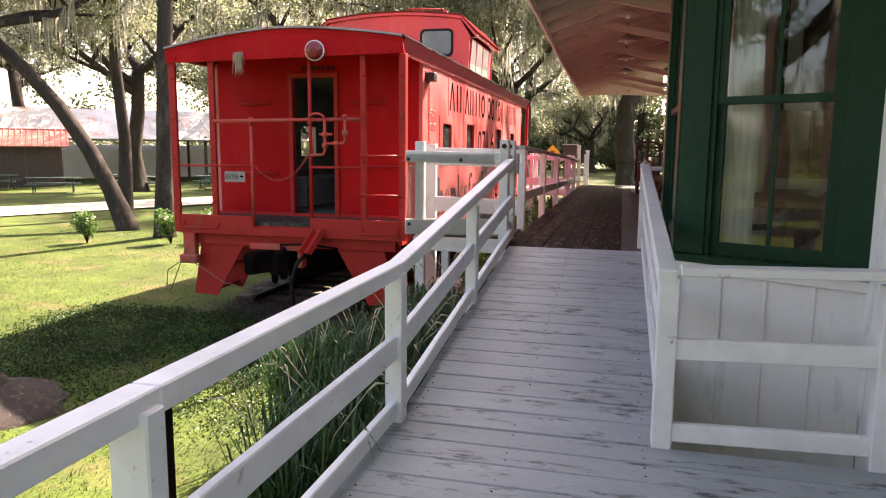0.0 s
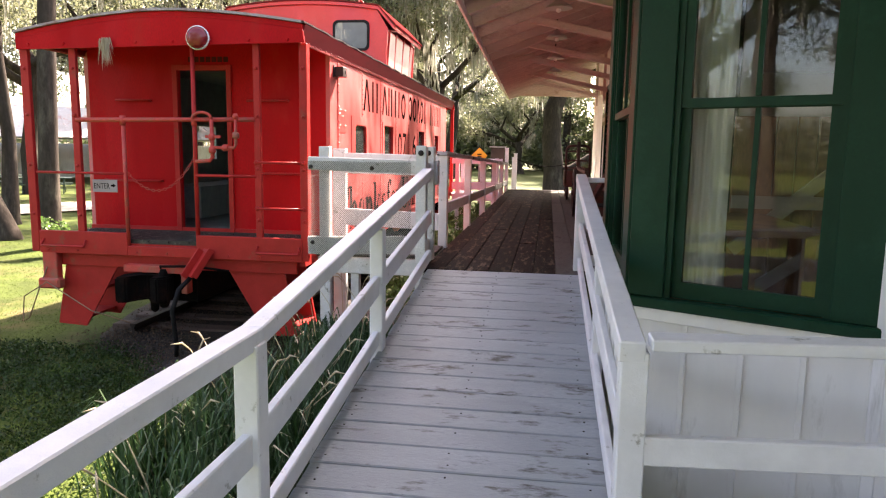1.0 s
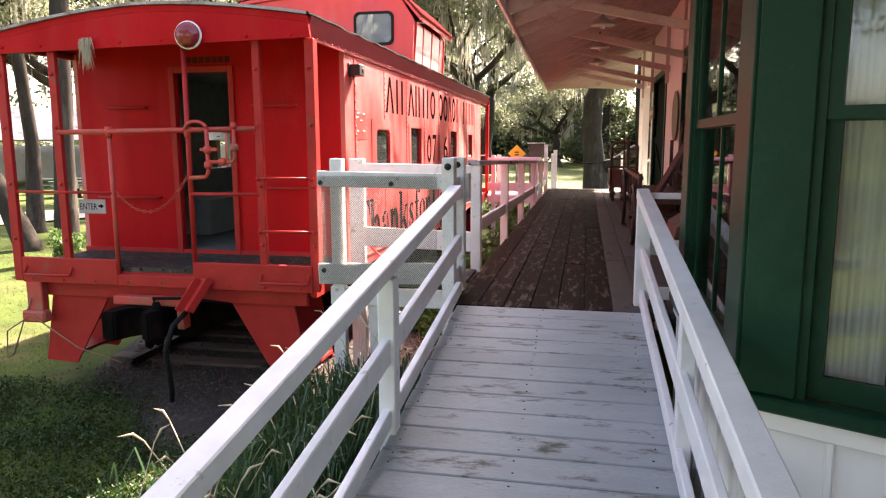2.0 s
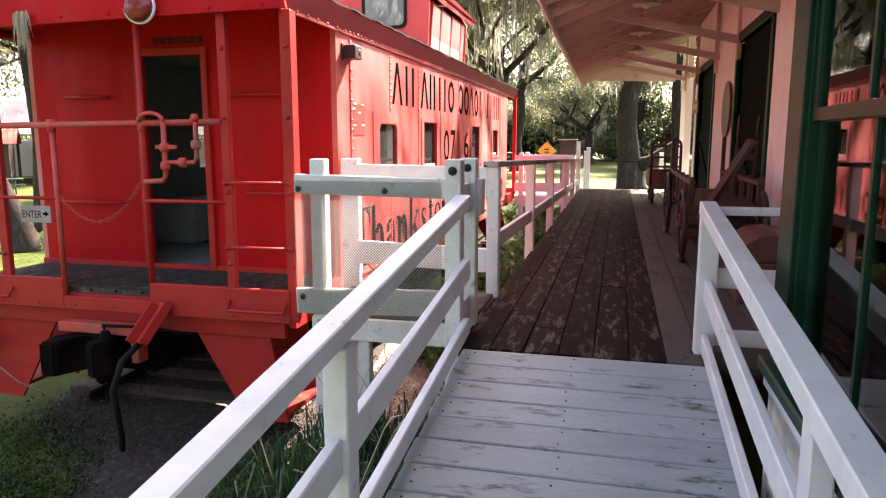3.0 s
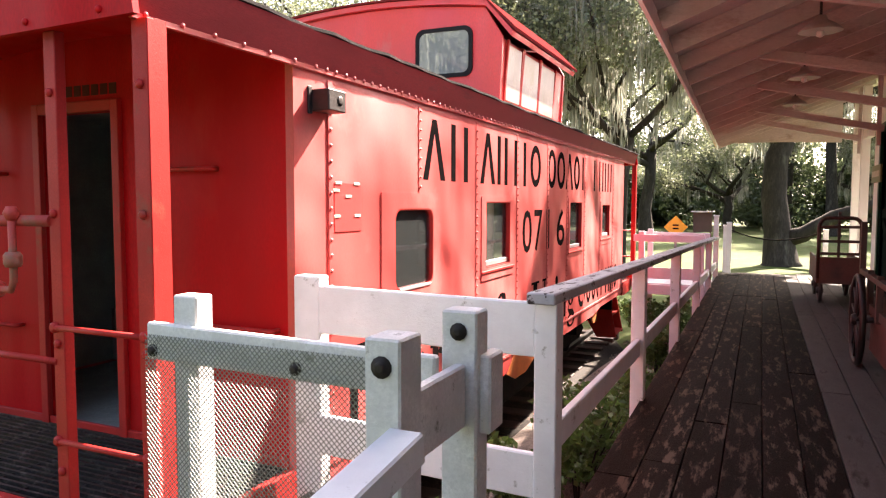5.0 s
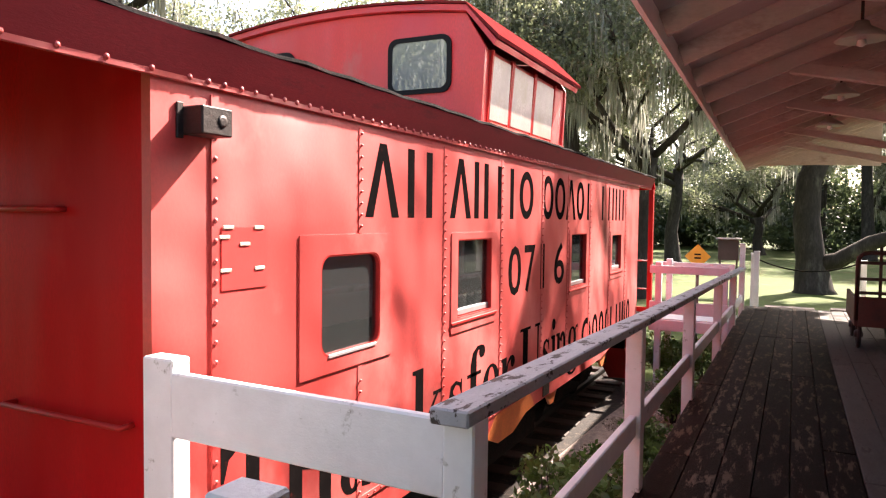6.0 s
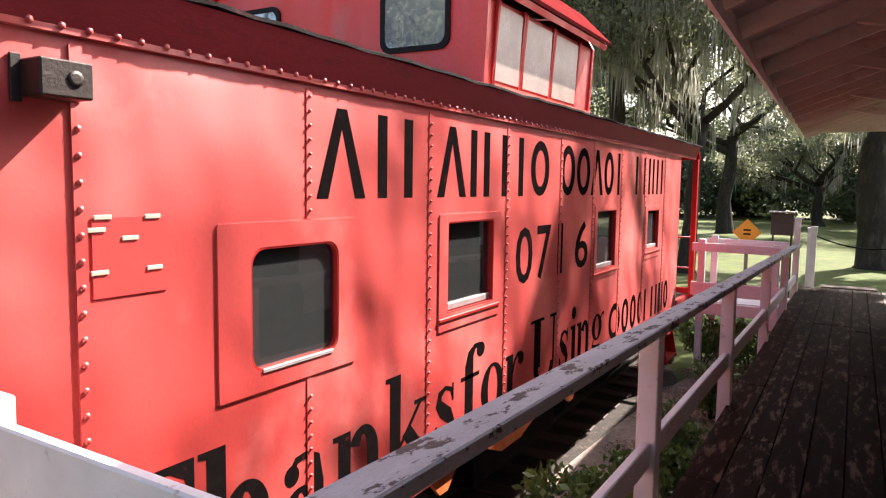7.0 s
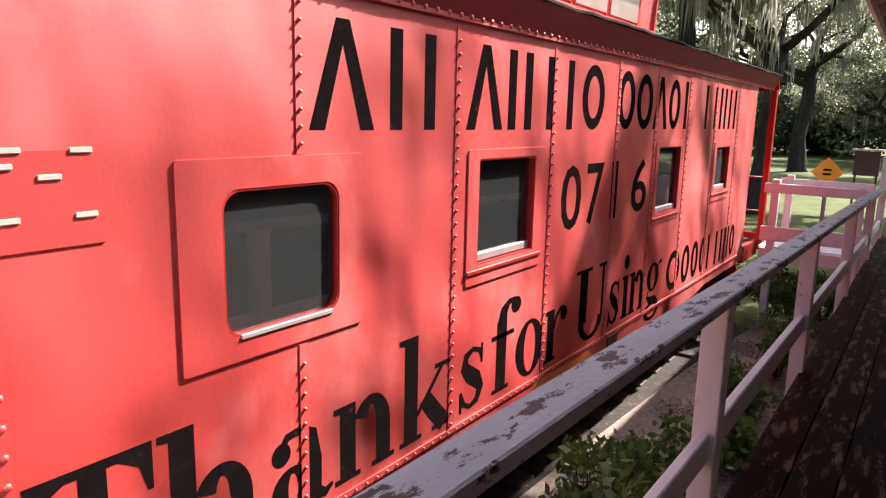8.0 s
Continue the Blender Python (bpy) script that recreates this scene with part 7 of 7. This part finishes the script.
for k in range(280):
    x, y = rr.uniform(-30, 26), rr.uniform(84, 98)
    cs.append((x, y, GROUND + rr.uniform(0.2, 1) ** 1.3 * (7.5 + 5.5 * noise.noise((x * 0.17, y * 0.1, 3.3)))))
v, f = leaf_cloud(cs, [rr.uniform(1.6, 2.8) for _ in cs], 110000, 0.5, 33)
cloud_object("undergrowth", v, f, M_WOODS, woods)
bm = bmesh.new()
for k in range(14):
    a = radians(rr.uniform(28, 205))
    d = rr.uniform(95, 125)
    x, y = d * math.cos(a), d * math.sin(a)
    tube(bm, [(x, y, GROUND - 0.2), (x + rr.uniform(-0.5, 0.5), y, GROUND + 5), (x + rr.uniform(-1, 1), y, GROUND + 11)], [0.35, 0.28, 0.15], 6)
part("trunks", bm, M_BARK, woods, kind="stuff")

# moss caught on the porch roof
tuft = thing("moss_tuft", (-4.71, PORCH - 0.12, 2.86), "pale tuft of dry moss hanging from the porch roof edge", "moss")
r = np.random.RandomState(3)
verts, faces = [], []
for _ in range(120):
    x, y = -4.71 + r.randn() * 0.03, PORCH - 0.125 - abs(r.randn()) * 0.015
    z0 = 2.86 - r.rand() * 0.06
    l2 = 0.08 + 0.22 * r.rand()
    a = r.rand() * 3.14
    c, s = math.cos(a) * 0.006, math.sin(a) * 0.006
    dx = r.randn() * 0.04
    i0 = len(verts)
    verts += [(x - c, y - s, z0), (x + c, y + s, z0), (x + dx, y - 0.01, z0 - l2)]
    faces.append((i0, i0 + 1, i0 + 2))
raw("strands", verts, faces, M_SEED, tuft, kind="stuff")

# ---- far things on the lawn ----
def picnic_table(x, y, rot):
    t = thing("picnic_table", (0, 0, 0), "dark green picnic table with benches on the lawn", "table", "picnic tables")
    boxes(M_TABLE, t, (("tabletop", -1.2, 1.2, -0.36, 0.36, 0.72, 0.76), ("bench", -1.2, 1.2, -0.8, -0.55, 0.43, 0.47), ("bench", -1.2, 1.2, 0.55, 0.8, 0.43, 0.47)), 0)
    for sx in (-0.85, 0.85):
        bm = bmesh.new()
        beam(bm, (sx, -0.7, 0), (sx, -0.2, 0.74), 0.05, 0.09)
        beam(bm, (sx, 0.7, 0), (sx, 0.2, 0.74), 0.05, 0.09)
        box(bm, sx - 0.025, sx + 0.025, -0.75, 0.75, 0.38, 0.43)
        part("leg_frame", bm, M_TABLE, t)
    t.matrix_basis = pose(x, y, GROUND, 0, 0, rot)
    return t


first = picnic_table(-27.0, 27.6, 40)
for k, (x, y) in enumerate(((-24.0, 30.6), (-29.6, 25.2), (-21.4, 33.2), (-31.8, 28.6), (-26.6, 32.4), (-19.0, 36.0), (-34.0, 24.0), (-23.0, 36.5))):
    copy_thing(first, pose(x, y, GROUND, 0, 0, 40 + (k % 3 - 1) * 6))


def pavilion(x, y, rot, w, d, h):
    t = thing("picnic_pavilion", (0, 0, 0), "open pavilion with a pale metal roof on dark posts", "pavilion")
    for i in range(7):
        for s in (-1, 1):
            bm = bmesh.new()
            box(bm, -w / 2 + w * i / 6 - 0.09, -w / 2 + w * i / 6 + 0.09, s * d / 2 - 0.09, s * d / 2 + 0.09, -0.1, h)
            part("post", bm, M_SHED, t)
    for s in (-1, 1):
        bm = bmesh.new()
        beam(bm, (-w / 2 - 0.6, s * (d / 4 + 0.2), h + 0.75), (w / 2 + 0.6, s * (d / 4 + 0.2), h + 0.75), d / 2 + 0.9, 0.06, up=(0, s * 0.45, 1))
        slope = part("roof_slope", bm, M_TIN, t)
        for i in range(40):
            xx = -w / 2 - 0.5 + (w + 1.0) * i / 39
            bm = bmesh.new()
            beam(bm, (xx, s * (d / 2 + 0.55), h + 0.35), (xx, 0, h + 1.52), 0.04, 0.05)
            part("seam", bm, M_TIN, slope)
    bm = bmesh.new()
    box(bm, -w / 2, w / 2, d / 2 + 1.0, d / 2 + 1.1, 0, 2.4)
    part("back_wall", bm, M_SIDING, t)
    t.matrix_basis = pose(x, y, GROUND, 0, 0, rot)


pavilion(-33, 41, 42, 26, 8, 3.0)
shed = thing("shed", (-34.5, 32, GROUND), "brown wooden shed with a rusty red metal roof", "shed")
bm = bmesh.new()
for k in range(30):
    box(bm, -0.0 - 3.0 + 0.2 * k, -3.0 + 0.19 + 0.2 * k, -2.0, -1.95, 0, 2.3)
    box(bm, -0.0 - 3.0 + 0.2 * k, -3.0 + 0.19 + 0.2 * k, 1.95, 2.0, 0, 2.3)
box(bm, -3, -2.95, -1.95, 1.95, 0, 2.3)
box(bm, 2.95, 3, -1.95, 1.95, 0, 2.3)
bmesh.ops.transform(bm, matrix=pose(-34.5, 32, GROUND, 0, 0, 42), verts=bm.verts)
part("wall", bm, M_SHED, shed, kind="stuff")
for s in (-1, 1):
    bm = bmesh.new()
    beam(bm, (-3.4, s * 1.15, 2.75), (3.4, s * 1.15, 2.75), 2.7, 0.06, up=(0, s * 0.4, 1))
    for k in range(24):
        beam(bm, (-3.3 + 0.287 * k, s * 2.4, 2.27), (-3.3 + 0.287 * k, 0, 3.28), 0.04, 0.05)
    bmesh.ops.transform(bm, matrix=pose(-34.5, 32, GROUND, 0, 0, 42), verts=bm.verts)
    part("roof", bm, M_REDTIN, shed, kind="stuff")
stump = thing("mulch_mound", (-4.9, 3.7, GROUND), "mound of brown mulch round a cut stump", "mound")
bm = bmesh.new()
lathe(bm, (-5.2, 3.6, GROUND - 0.05), (0, 0, 1), [(0, 0.75), (0.1, 0.6), (0.2, 0.35), (0.26, 0.1)], 20)
for vtx in bm.verts:
    vtx.co += Vector((noise.noise(vtx.co * 4), noise.noise(vtx.co * 4 + Vector((5, 0, 0))), noise.noise(vtx.co * 5))) * 0.06
part("mulch", bm, M_MULCH, stump, smooth=True)
bm = bmesh.new()
lathe(bm, (-5.3, 3.6, GROUND), (0.1, 0, 1), [(0, 0.3), (0.2, 0.22), (0.27, 0.2), (0.29, 0.1)], 14)
part("stump", bm, M_BARK, stump)
